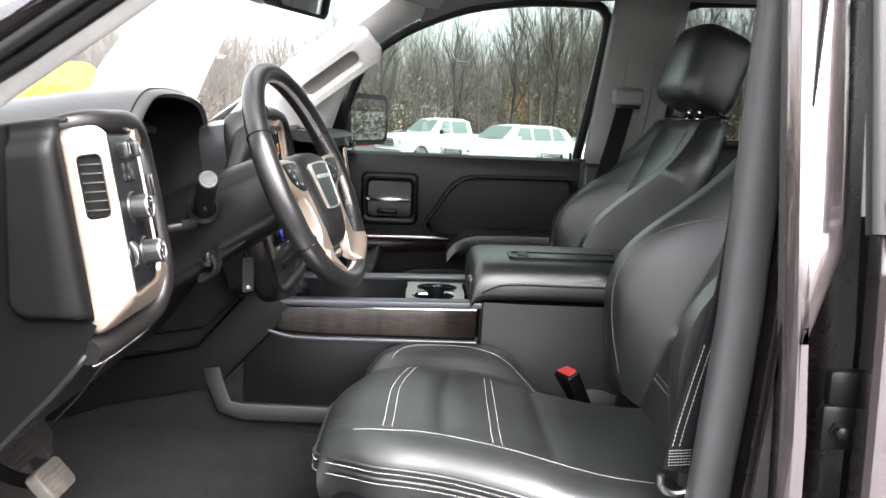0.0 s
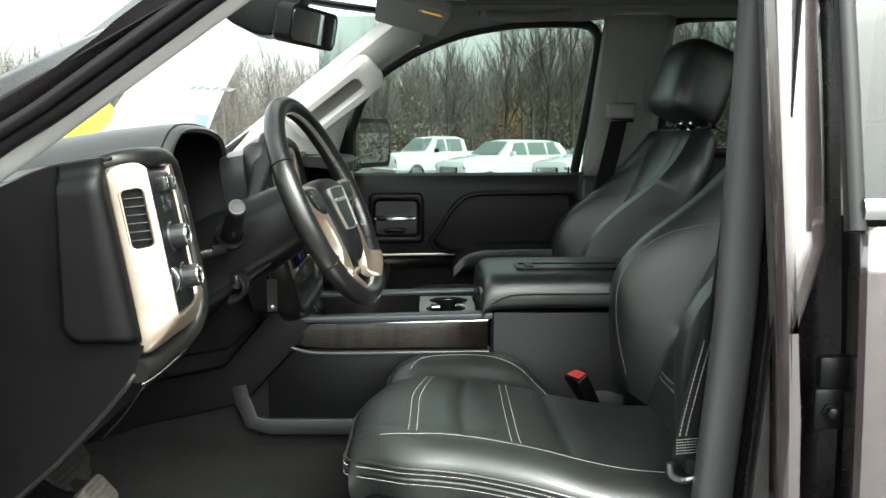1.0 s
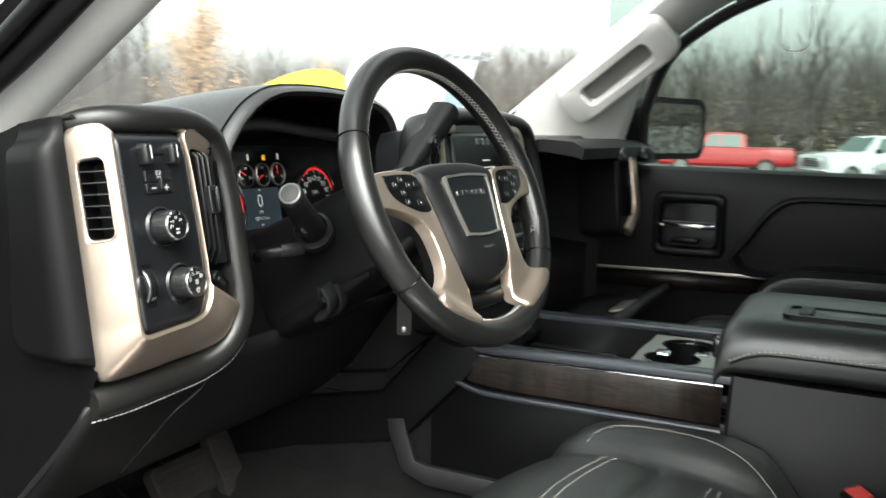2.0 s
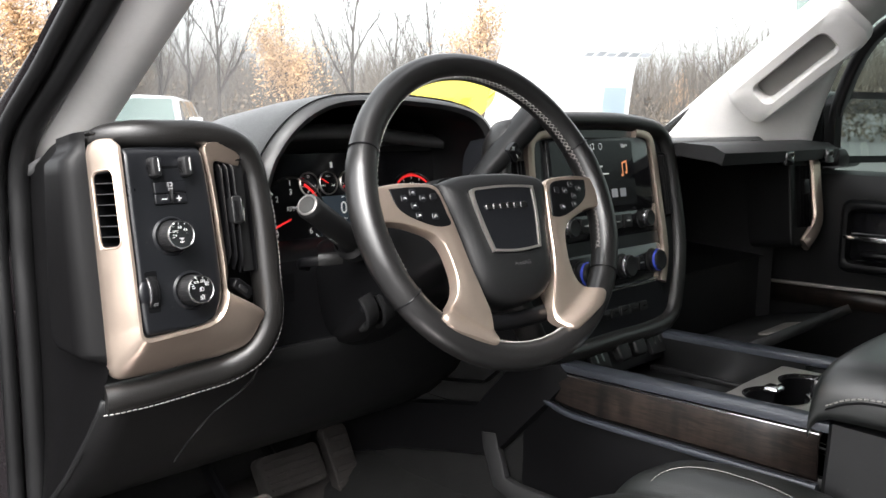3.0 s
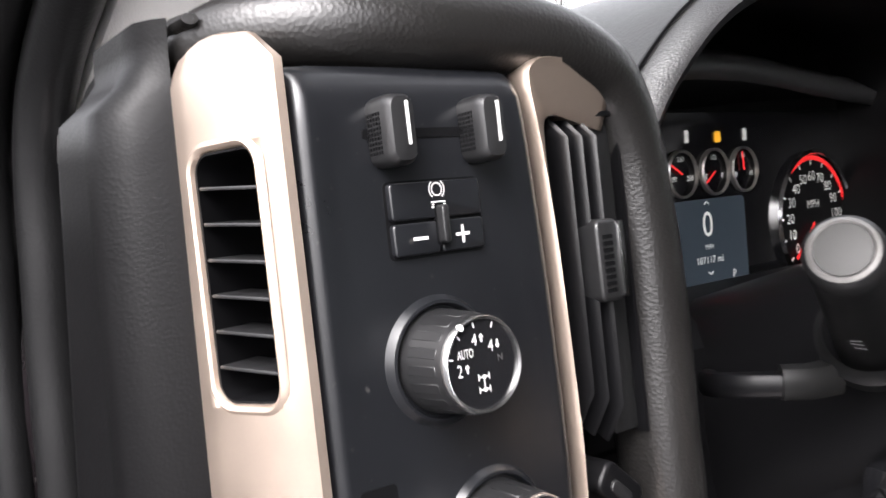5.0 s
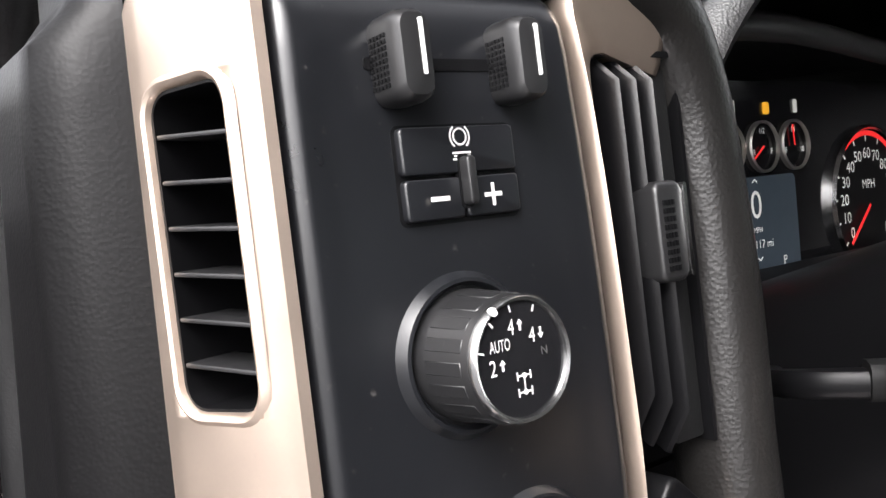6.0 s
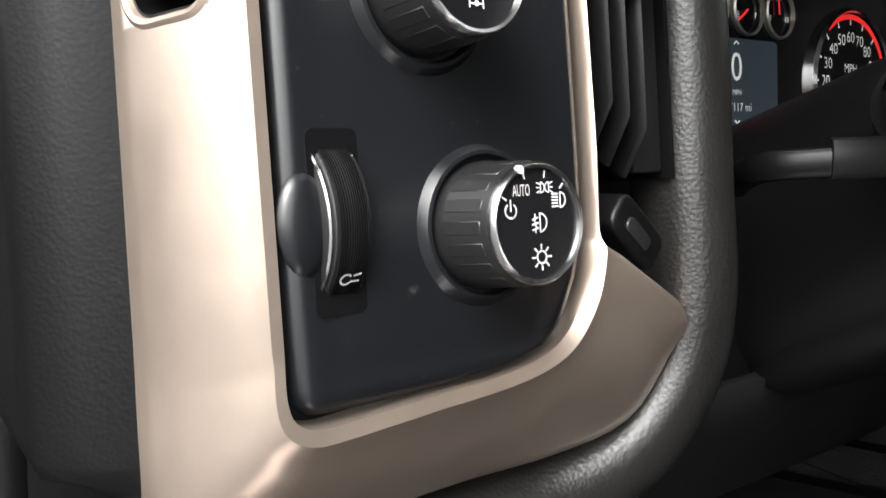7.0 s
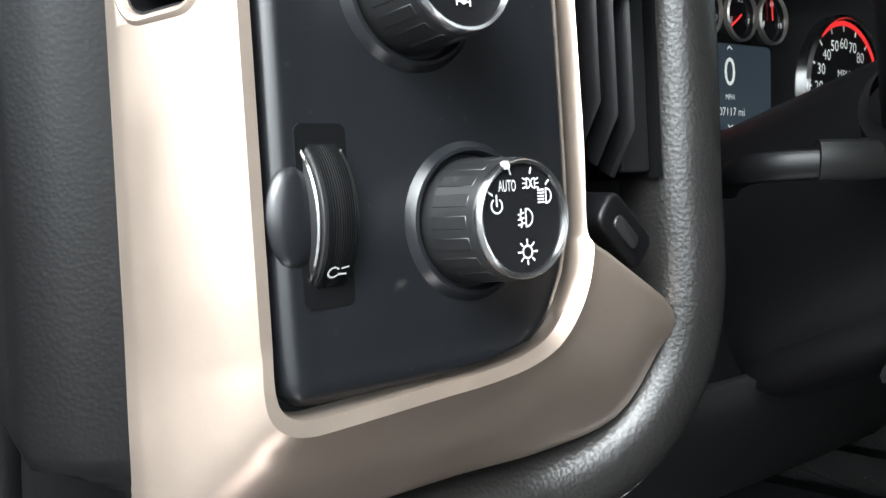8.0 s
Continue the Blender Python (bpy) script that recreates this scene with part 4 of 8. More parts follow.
    st += [(V3(-0.0475, -0.139, 0.001), V3(-0.0662, -0.158, -0.045)), (V3(-0.0455, -0.1445, 0.001), V3(-0.0655, -0.176, -0.047)), (V3(-0.0400, -0.1470, 0.001), V3(-0.0590, -0.186, -0.047)),
           (V3(-0.0300, -0.1468, 0.001), V3(-0.045, -0.188, -0.045)), (V3(-0.005, -0.1452, 0.001), V3(-0.010, -0.187, -0.041)), (V3(0.015, -0.1440, 0.001), V3(0.030, -0.184, -0.036)),
           (V3(0.030, -0.1412, 0.001), V3(0.062, -0.182, -0.030)), (V3(0.040, -0.1360, 0.001), V3(0.085, -0.173, -0.018)), (V3(0.0485, -0.1250, 0.001), V3(0.099, -0.153, -0.011)),
           (V3(0.0520, -0.1130, 0.001), V3(0.102, -0.138, -0.006)), (V3(0.0530, -0.1080, 0.001), V3(0.064, -0.116, -0.010)), (V3(0.0535, -0.085, 0.001), V3(0.0635, -0.090, -0.007)),
           (V3(0.0530, -0.060, 0.001), V3(0.0630, -0.060, -0.007)), (V3(0.0518, -0.020, 0.001), V3(0.0620, -0.020, -0.007)), (V3(0.0495, 0.015, 0.001), V3(0.0605, 0.012, -0.007)),
           (V3(0.0475, 0.036, 0.000), V3(0.0600, 0.026, -0.006)), (V3(0.0468, 0.043, -0.0005), V3(0.0603, 0.0295, -0.006)), (V3(0.0478, 0.0490, -0.001), V3(0.0618, 0.0322, -0.006)),
           (V3(0.0530, 0.0530, -0.0010), V3(0.0650, 0.0330, -0.005)), (V3(0.0620, 0.0540, -0.001), V3(0.0690, 0.0325, -0.006)), (V3(0.0715, 0.0530, -0.002), V3(0.0750, 0.0312, -0.007)),
           (V3(0.0835, 0.0500, -0.004), V3(0.0835, 0.0292, -0.008)), (V3(0.0965, 0.0430, -0.007), V3(0.0945, 0.0270, -0.010))]
    tail = list(zip(catmull([q[0] for q in st[15:]], 4), catmull([q[1] for q in st[15:]], 4)))
    st = st[:15] + tail
    rows = []
    mid = V3(0.002, -0.05, 0)
    for k, (i, o) in enumerate(st):
        tan = st[min(k + 1, len(st) - 1)][0] - st[max(k - 1, 0)][0]
        tan2 = st[min(k + 1, len(st) - 1)][1] - st[max(k - 1, 0)][1]
        nor = (o - i).cross(tan.normalized() + tan2.normalized())
        nor.normalize()
        nor = nor if nor.z > 0 else -nor
        L = (o - i).length
        inw = (mid - i)
        inw.z = 0
        inw.normalize()
        r = [i + inw * 0.0010 + V3(0, 0, -0.008), i + inw * 0.0002 + V3(0, 0, 0.0006)]
        bul = 0.0062 if k < 16 else (0.10 * L if L > 0.03 else 0.0012 + 0.12 * max(0.0, L - 0.0135))
        for t in (0.05, 0.13, 0.21, 0.81, 0.90, 1.0):
            lift = 0.0020 * math.exp(-((t - 0.05) * L / 0.0022) ** 2)
            r.append(i.lerp(o, t) + nor * bul * math.sin(math.pi * min(1, t * 0.94 + 0.06)) + V3(0, 0, lift))
        r.append(o + V3(0.001, 0, -0.008))
        rows.append([POD @ q for q in r])
    top_i, bot_i = 5, 10
    loft(b, rows, skip=lambda i, j: top_i <= i < bot_i and j == 4)
    bz = part("bezel", b, CHAMP, d, "champagne satin metal bezel", 50)
    thick(bz, 0.0012)
    # narrow vent in the limb
    i0, o0 = limb(-0.0115)
    x_ax = (i0 - o0).normalized()
    y_ax = Vector((0, 1, 0))
    z_ax = x_ax.cross(y_ax)
    m = Matrix((x_ax, y_ax, z_ax)).transposed().to_4x4()
    m.translation = o0.lerp(i0, 0.49) + z_ax * 0.0050
    VM = POD @ m
    L = (i0 - o0).length
    b = B()
    fr = [(L * 0.60 + 0.0056, 0.0838, 0.0098, -0.0012), (L * 0.60 + 0.0038, 0.0820, 0.0092, 0.0001), (L * 0.60 + 0.0018, 0.0800, 0.0084, 0.0006), (L * 0.60 - 0.0002, 0.0780, 0.0075, 0.0001), (L * 0.60 - 0.0014, 0.0768, 0.0069, -0.0012), (L * 0.60 - 0.0022, 0.0760, 0.0064, -0.0030), (L * 0.60 - 0.0028, 0.0754, 0.0060, -0.0065)]
    loft(b, [[VM @ Vector((x, y, zz - 0.0006 + 0.0012 * x / (L * 0.60))) for x, y in rrect(w, h, rr, 6)] for w, h, rr, zz in fr], closed=True)
    part("vent_frame", b, CHAMP, d)
    b = B()
    hoop(b, rrect(L * 0.61, 0.0785, 0.003, 5), rrect(L * 0.61 - 0.0036, 0.0750, 0.0055, 5), -0.030, -0.0025, VM)
    prism(b, rrect(L * 0.63, 0.08, 0.003), -0.031, -0.0295, VM)
    vent = part("demister_vent", b, PLASTIC_DK, d, "narrow black side vent")
    for k in range(6):
        b = B()
        box(b, (0, 0.0268 - k * 0.0110, -0.0105), (L * 0.59 - 0.003, 0.0012, 0.016), 0.0004, 2, VM @ pose(0, 0.0268 - k * 0.0110, 0, 0, 0, -5) @ pose(0, k * 0.0110 - 0.0268, 0))
        part("slat", b, SOFT, vent)
    # outer air vent beside the plate
    b = B()
    for x, z0 in ((0.0605, -0.04), (0.1030, -0.04)):
        box(b, (x, -0.030, -0.026), (0.0015, 0.128, 0.034), 0, 1, POD)
    box(b, (0.079, -0.030, -0.042), (0.038, 0.130, 0.002), 0, 1, POD)
    box(b, (0.079, 0.0335, -0.024), (0.038, 0.002, 0.034), 0, 1, POD)
    side = part("air_vent", b, PLASTIC_DK, d, "tall black air vent")
    for k in range(3):
        b = B()
        x = 0.0672 + k * 0.0075
        sweep(b, [POD @ V3(x, 0.030, -0.016), POD @ V3(x, 0.024, -0.0075), POD @ V3(x, -0.07 - k * 0.004, -0.0075), POD @ V3(x, -0.082 - k * 0.004, -0.016)], ring(8, 0.0014, 0.006, 3), (1, 0, 0))
        part("vane", b, PLASTIC_DK, side)
    b = B()
    box(b, (0.0935, -0.030, -0.013), (0.014, 0.124, 0.004), 0.0015, 2, POD)
    part("vent_edge", b, PLASTIC, side)
    b = B()
    prism(b, rrect(0.0125, 0.031, 0.003, 4, 0.0795, -0.0225), -0.012, 0.0022, POD, 0.002)
    tab = part("vent_tab", b, SOFT, side, "grey sliding vent tab with a bright edge")
    b = B()
    prism(b, rrect(0.0016, 0.029, 0.0007, 3, 0.0863, -0.0225), -0.010, 0.0028, POD)
    part("bright_edge", b, CHROME, tab)
    b = B()
    for r in range(9):
        for c in range(4):
            x, y = 0.0758 + c * 0.0014, -0.0345 + r * 0.0025
            prism(b, [(x, y), (x + 0.0009, y), (x + 0.0009, y + 0.0016), (x, y + 0.0016)], 0.0020, 0.0027, POD)
    part("grip_dots", b, PLASTIC_DK, tab)
    b = B()
    q = POD @ pose(0.0795, -0.1105, -0.0075, 0, 6, -40)
    prism(b, rrect(0.028, 0.0135, 0.004, 4), -0.012, 0.003, q, 0.002)
    bt = part("vent_button", b, PLASTIC_DK, side, "small black oblong button")
    b = B()
    prism(b, rrect(0.014, 0.005, 0.0022, 4, -0.001, -0.001), 0.0031, 0.0040, q, 0.0006)
    part("button_insert", b, SOFT, bt)
    # knobs
    def knob(x, y, name, marks):
        m = POD @ pose(x, y, 0.0015) @ Matrix.Diagonal((0.95, 0.95, 1, 1))
        b = B()
        lathe(b, [(0.0230, -0.001), (0.0216, 0.0012), (0.0202, 0.0030), (0.0192, 0.0032), (0.0184, 0.0022), (0.0180, -0.002)], m, 56, False, False)
        part("collar", b, SATIN, d)
        b = B()
        lathe(b, [(0.0172, -0.002), (0.0172, 0.0035), (0.0168, 0.0050), (0.0160, 0.0180), (0.0154, 0.0205)], m, 56, True, True)
        k = part(name, b, SOFT, d, "black ribbed rotary knob with a chrome ring")
        b = B()
        for a in range(18):
            ang = 2 * math.pi * a / 18
            r = 0.0166
            mm = m @ Matrix.Rotation(ang, 4, "Z")
            box(b, (r, 0, 0.0105), (0.0012, 0.0040, 0.0135), 0.0005, 1, mm @ pose(0, 0, 0, 0, -3.6, 0))
        part("grip_ribs", b, SOFT, k)
        b = B()
        lathe(b, [(0.0155, 0.0195), (0.0157, 0.0215), (0.0150, 0.0226), (0.0142, 0.0222), (0.0139, 0.0208)], m, 56, False, False)
        part("chrome_ring", b, KNOBRING, k)
        b = B()
        lathe(b, [(0.0141, 0.0205), (0.0141, 0.0212)], m, 48)
        part("dial_face", b, GLOSS, k)
        b = B()
        prism(b, rrect(0.0016, 0.0020, 0.0005, 3, 0.0, 0.0150), 0.0216, 0.0230, m @ pose(0, 0, 0, 0, 0, 33 if y > -0.08 else 24))
        part("pointer_mark", b, WHITE, k)
        b = B()
        marks(b, m)
        part("printing", b, WHITE, k, "white printed symbols", 0)
        if y > -0.08:
            b = B()
            words(b, "N", 0.0030, m @ pose(0.0074, 0.0008, 0.02145))
            part("faint_letter", b, DIMPRINT, k, "unlit grey letter", 0)
        return k

    z = 0.02145

    narrow = Matrix.Diagonal((0.80, 1, 1, 1))

    def ticks(b, m, angs):
        for a in angs:
            c, s = math.cos(radians(a)), math.sin(radians(a))
            strokes(b, [[(0.0120 * c, 0.0120 * s), (0.0134 * c, 0.0134 * s)]], 0.0005, z, m)

    def arrow(b, m, x, y, up, s=0.0012):
        k = 1 if up else -1
        strokes(b, [[(x, y - k * s * 1.1), (x, y + k * s * 0.4)]], 0.0007, z, m)
        p = [(x - s, y + k * s * 0.2), (x + s, y + k * s * 0.2), (x, y + k * s * 1.5)]
        b.faces.new([b.verts.new(m @ Vector((px, py, z))) for px, py in p])

    def drive_marks(b, m):
        ticks(b, m, (165, 132, 100, 66))
        words(b, "2", 0.0056, m @ pose(-0.0092, -0.0010, z) @ narrow)
        arrow(b, m, -0.0062, -0.0006, True, 0.0010)
        words(b, "AUTO", 0.0041, m @ pose(-0.0064, 0.0040, z) @ Matrix.Diagonal((0.56, 1, 1, 1)))
        words(b, "4", 0.0054, m @ pose(-0.0024, 0.0078, z) @ narrow)
        arrow(b, m, 0.0004, 0.0082, True, 0.0010)
        words(b, "4", 0.0054, m @ pose(0.0040, 0.0050, z) @ narrow)
        arrow(b, m, 0.0068, 0.0054, False, 0.0010)
        for y, w in ((-0.0040, 0.0021), (-0.0080, 0.0021)):
            strokes(b, [[(-w, y), (w, y)], [(-w, y - 0.0009), (-w, y + 0.0009)], [(w, y - 0.0009), (w, y + 0.0009)]], 0.00045, z, m)
            lathe(b, [(0.0007, z), (0.0007, z + 0.0002)], m @ pose(0, y, 0), 10)
        strokes(b, [[(0, -0.0040), (0, -0.0080)]], 0.00045, z, m)

    def arc(cx, cy, r, a0, a1, n=10):
        return [(cx + r * math.cos(radians(a0 + (a1 - a0) * k / n)), cy + r * math.sin(radians(a0 + (a1 - a0) * k / n))) for k in range(n + 1)]

    def lamp_marks(b, m):
        ticks(b, m, (148, 108, 76, 46))
        strokes(b, [arc(-0.0088, 0.0036, 0.0018, 125, 415, 14), [(-0.0088, 0.0036), (-0.0088, 0.0062)]], 0.00050, z, m)
        words(b, "AUTO", 0.0042, m @ pose(-0.0050, 0.0084, z) @ Matrix.Diagonal((0.50, 1, 1, 1)))
        for sx in (1, -1):
            x = 0.0030 + sx * 0.0014
            strokes(b, [arc(x, 0.0090, 0.0013, 90 if sx > 0 else -90, 270 if sx > 0 else 90, 8) + [(x, 0.0090 + sx * 0.0013), (x, 0.0090 - sx * 0.0013)]]
                    + [[(x + sx * 0.0004, 0.0090 + q * 0.0009), (x + sx * 0.0013, 0.0090 + q * 0.0013)] for q in (-1, 0, 1)], 0.00036, z, m)
        x, y = 0.0082, 0.0056
        strokes(b, [arc(x, y, 0.0019, -90, 90, 10) + [(x, y + 0.0019), (x, y - 0.0019)]] + [[(x - 0.0008, y + q), (x - 0.0028, y + q)] for q in (-0.0016, -0.0008, 0, 0.0008, 0.0016)], 0.00046, z, m)
        x, y = 0.0008, 0.0002
        strokes(b, [arc(x, y, 0.0023, -90, 90, 10) + [(x, y + 0.0023), (x, y - 0.0023)]] + [[(x - 0.0007, y + q), (x - 0.0026, y + q - 0.0005)] for q in (-0.0013, 0, 0.0013)]
                + [[(x - 0.0016, y + 0.0022), (x - 0.0018, y), (x - 0.0014, y - 0.001), (x - 0.0017, y - 0.0024)]], 0.00046, z, m)
        x, y = 0.0008, -0.0086
        strokes(b, [arc(x, y, 0.0016, 0, 360, 14)] + [[(x + 0.0022 * math.cos(k * math.pi / 4), y + 0.0022 * math.sin(k * math.pi / 4)), (x + 0.0032 * math.cos(k * math.pi / 4), y + 0.0032 * math.sin(k * math.pi / 4))] for k in range(8)], 0.00050, z, m)

    knob(-0.0040, -0.0450, "drive_knob", drive_marks)
    knob(0.0110, -0.1035, "lamp_knob", lamp_marks)
    # two sliding levers in one slot
    b = B()
    prism(b, rrect(0.050, 0.0030, 0.0008, 3, 0.0012, 0.0270), 0.0010, 0.0024, POD)
    part("lever_slot", b, PLASTIC_DK, d)
    for x in (-0.0165, 0.0190):
        b = B()
        rows = []
        for s, zz in ((0.90, 0.0), (1.0, 0.003), (1.0, 0.010), (0.92, 0.0125), (0.75, 0.0140), (0.2, 0.0146)):
            rows.append([POD @ V3(x + (px) * s, 0.0270 + py * (0.5 + 0.5 * s), zz) for px, py in rrect(0.0105, 0.0215, 0.0036, 5)])
        loft(b, rows, closed=True, caps=True)
        lv = part("slide_lever", b, SOFT, d, "black slide lever with a white line")
        b = B()
        prism(b, rrect(0.0011, 0.0130, 0.0003, 2, x + 0.0012, 0.0285), 0.0143, 0.0149, POD)
        part("white_line", b, WHITE, lv)
        b = B()
        for r in range(9):
            for c in range(5):
                mm = POD @ Matrix.Translation((x - 0.0053, 0.0205 + r * 0.00145, 0.0030 + c * 0.0015))
                box(b, (0, 0, 0), (0.0007, 0.0009, 0.0009), 0, 1, mm)
        part("grip_dots", b, PLASTIC_DK, lv)
    # trailer brake switch block
    b = B()
    prism(b, rrect(0.0375, 0.0245, 0.0020, 4, 0.0, 0.0), 0.0008, 0.0022, POD)
    blk = part("switch_recess", b, PLASTIC_DK, d)
    for (w, h, x, y) in ((0.0355, 0.0115, 0.0, 0.0057), (0.0174, 0.0100, -0.0091, -0.0061), (0.0174, 0.0100, 0.0091, -0.0061)):
        b = B()
        prism(b, rrect(w, h, 0.0013, 4, x, y), 0.0015, 0.0044, POD, 0.0008)
        part("push_button", b, SATIN, blk)
    b = B()
    prism(b, rrect(0.0036, 0.0135, 0.0010, 3, 0.0002, -0.0022), 0.0030, 0.0047, POD)
    part("slider_gap", b, PLASTIC_DK, blk)
    b = B()
    prism(b, rrect(0.0026, 0.0120, 0.0010, 3, 0.0002, -0.0022), 0.0035, 0.0080, POD, 0.0008)
    part("slider_tab", b, SOFT, blk)
    b = B()
    zz = 0.00455
    strokes(b, [[(-0.0105, -0.0061), (-0.0055, -0.0061)], [(0.0062, -0.0061), (0.0112, -0.0061)], [(0.0087, -0.0036), (0.0087, -0.0086)]], 0.0011, zz, POD)
    strokes(b, [arc(0, 0.0088, 0.0020, 0, 360, 16), arc(0, 0.0088, 0.0030, 130, 230, 6), arc(0, 0.0088, 0.0030, -50, 50, 6), [(-0.0026, 0.0048), (0.0028, 0.0048)], [(-0.0022, 0.0040), (0.0028, 0.0040)],
                [(-0.0026, 0.0032), (0.0002, 0.0032)]] + [arc(x, 0.0026, 0.0006, 0, 360, 8) for x in (0.0008, 0.0022)], 0.0005, zz, POD)
    part("printing", b, WHITE, blk, "white printed symbols", 0)
    # dimmer thumb wheel
    TX, TY = -0.0320, -0.1000
    b = B()
    prism(b, rrect(0.0135, 0.0430, 0.0020, 4, TX, TY), 0.0005, 0.0020, POD)
    part("wheel_slot", b, PLASTIC_DK, d)
    b = B()
    rows = []
    for q in (0.0, 0.35, 0.7, 1.0, 1.3, 1.5708):
        rows.append([POD @ V3(TX - 0.0080 + 0.0070 * math.cos(q) * math.cos(t), TY + 0.0120 * math.cos(q) * math.sin(t), 0.0012 + 0.0030 * math.sin(q)) for t in [2 * math.pi * k / 24 for k in range(24)]])
    loft(b, rows, closed=True)
    part("wheel_shoulder", b, SATIN, d)
    b = B()
    mw = POD @ Matrix.Translation((TX, TY, -0.0130)) @ Matrix.Rotation(radians(90), 4, "Y")
    lathe(b, [(0.0205, -0.0050), (0.0219, -0.0040), (0.0223, 0.0), (0.0219, 0.0040), (0.0205, 0.0050)], mw, 80)
    tw = part("thumb_wheel", b, SOFT, d, "black dimmer thumb wheel with fine ribs")
    b = B()
    for k in range(12):
        x = -0.0036 + k * 0.00064
        lathe(b, [(0.0221, x), (0.0226, x + 0.00018), (0.0221, x + 0.00036)], mw, 80, False, False)
    part("rib", b, PLASTIC_DK, tw)
    b = B()
    for x in (-0.0052, 0.0052):
        lathe(b, [(0.0210, x - 0.0003), (0.0216, x), (0.0210, x + 0.0003)], mw, 80, False, False)
    part("bright_rim", b, CHROME, tw)
    b = B()
    mm = POD @ Matrix.Translation((TX, TY - 0.0124, 0.0046)) @ pose(0, 0, 0, 34, 0, 0)
    strokes(b, [arc(-0.0008, 0, 0.0014, 40, 320, 10), [(0.0006, -0.0006), (0.0026, -0.0006)], [(0.0012, 0.0010), (0.0028, 0.0014)]], 0.0005, 0.0012, mm)
    part("dimmer_sign", b, WHITE, tw, "small worn white symbol", 0)
    # padded leather rim round the pod
    path = [(-0.030, 0.0200, -0.215), (-0.040, 0.0420, -0.140), (-0.050, 0.0580, -0.085), (-0.045, 0.0655, -0.050), (-0.020, 0.0655, -0.028), (0.010, 0.0640, -0.017), (0.045, 0.0635, -0.014), (0.077, 0.0590, -0.015), (0.1025, 0.0480, -0.018), (0.1155, 0.0240, -0.020),
            (0.1195, -0.008, -0.020), (0.1205, -0.050, -0.019), (0.1195, -0.095, -0.019), (0.1190, -0.133, -0.019), (0.1130, -0.162, -0.023), (0.0945, -0.186, -0.031), (0.064, -0.199, -0.043),
            (0.025, -0.2025, -0.050), (-0.020, -0.2060, -0.056), (-0.050, -0.2070, -0.060), (-0.066, -0.2070, -0.064)]
    cp = catmull([POD @ Vector(p) for p in path], 6)
    cw = [0.42 + 0.58 * smooth01((k - 8) / 18) for k in range(len(cp))]
    b = B()
    sweep(b, cp, ring(20, 0.0155, 0.0180, 2.3), tuple(POD.to_3x3() @ Vector((0, 0, 1))), scales=cw)
    rim = part("padded_rim", b, LEATHER_RIM, d, "grained black leather rim with pale stitching")
    b = B()
    cc = POD @ Vector((0.0, -0.06, -0.03))
    n = POD.to_3x3() @ Vector((0, 0, 1))
    line = []
    for p in cp[60:]:
        o = (p - cc)
        o -= n * o.dot(n)
        o.normalize()
        line.append(p + o * 0.0176 + n * 0.0060)
    stitches(b, line, 0.0009, 0.0040, 0.0020)
    part("stitching", b, THREAD, rim, "pale thread stitching")
    # seam across the upper left of the rim
    b = B()
    k = 15
    t = (cp[k + 1] - cp[k - 1]).normalized()
    s = t.cross(POD.to_3x3() @ Vector((0, 0, 1))).normalized()
    u = s.cross(t)
    tube(b, [cp[k] + s * 0.0158 * cw[k] * math.cos(a) + u * 0.0183 * cw[k] * math.sin(a) for a in [2 * math.pi * q / 24 for q in range(24)]], 0.0007, 5, True)
    part("seam", b, THREAD, rim)
    return d


def cap_top(x):
    return 1.386 - max(0, -0.40 - x) * 0.17 - max(0, -0.50 - x) * 0.22


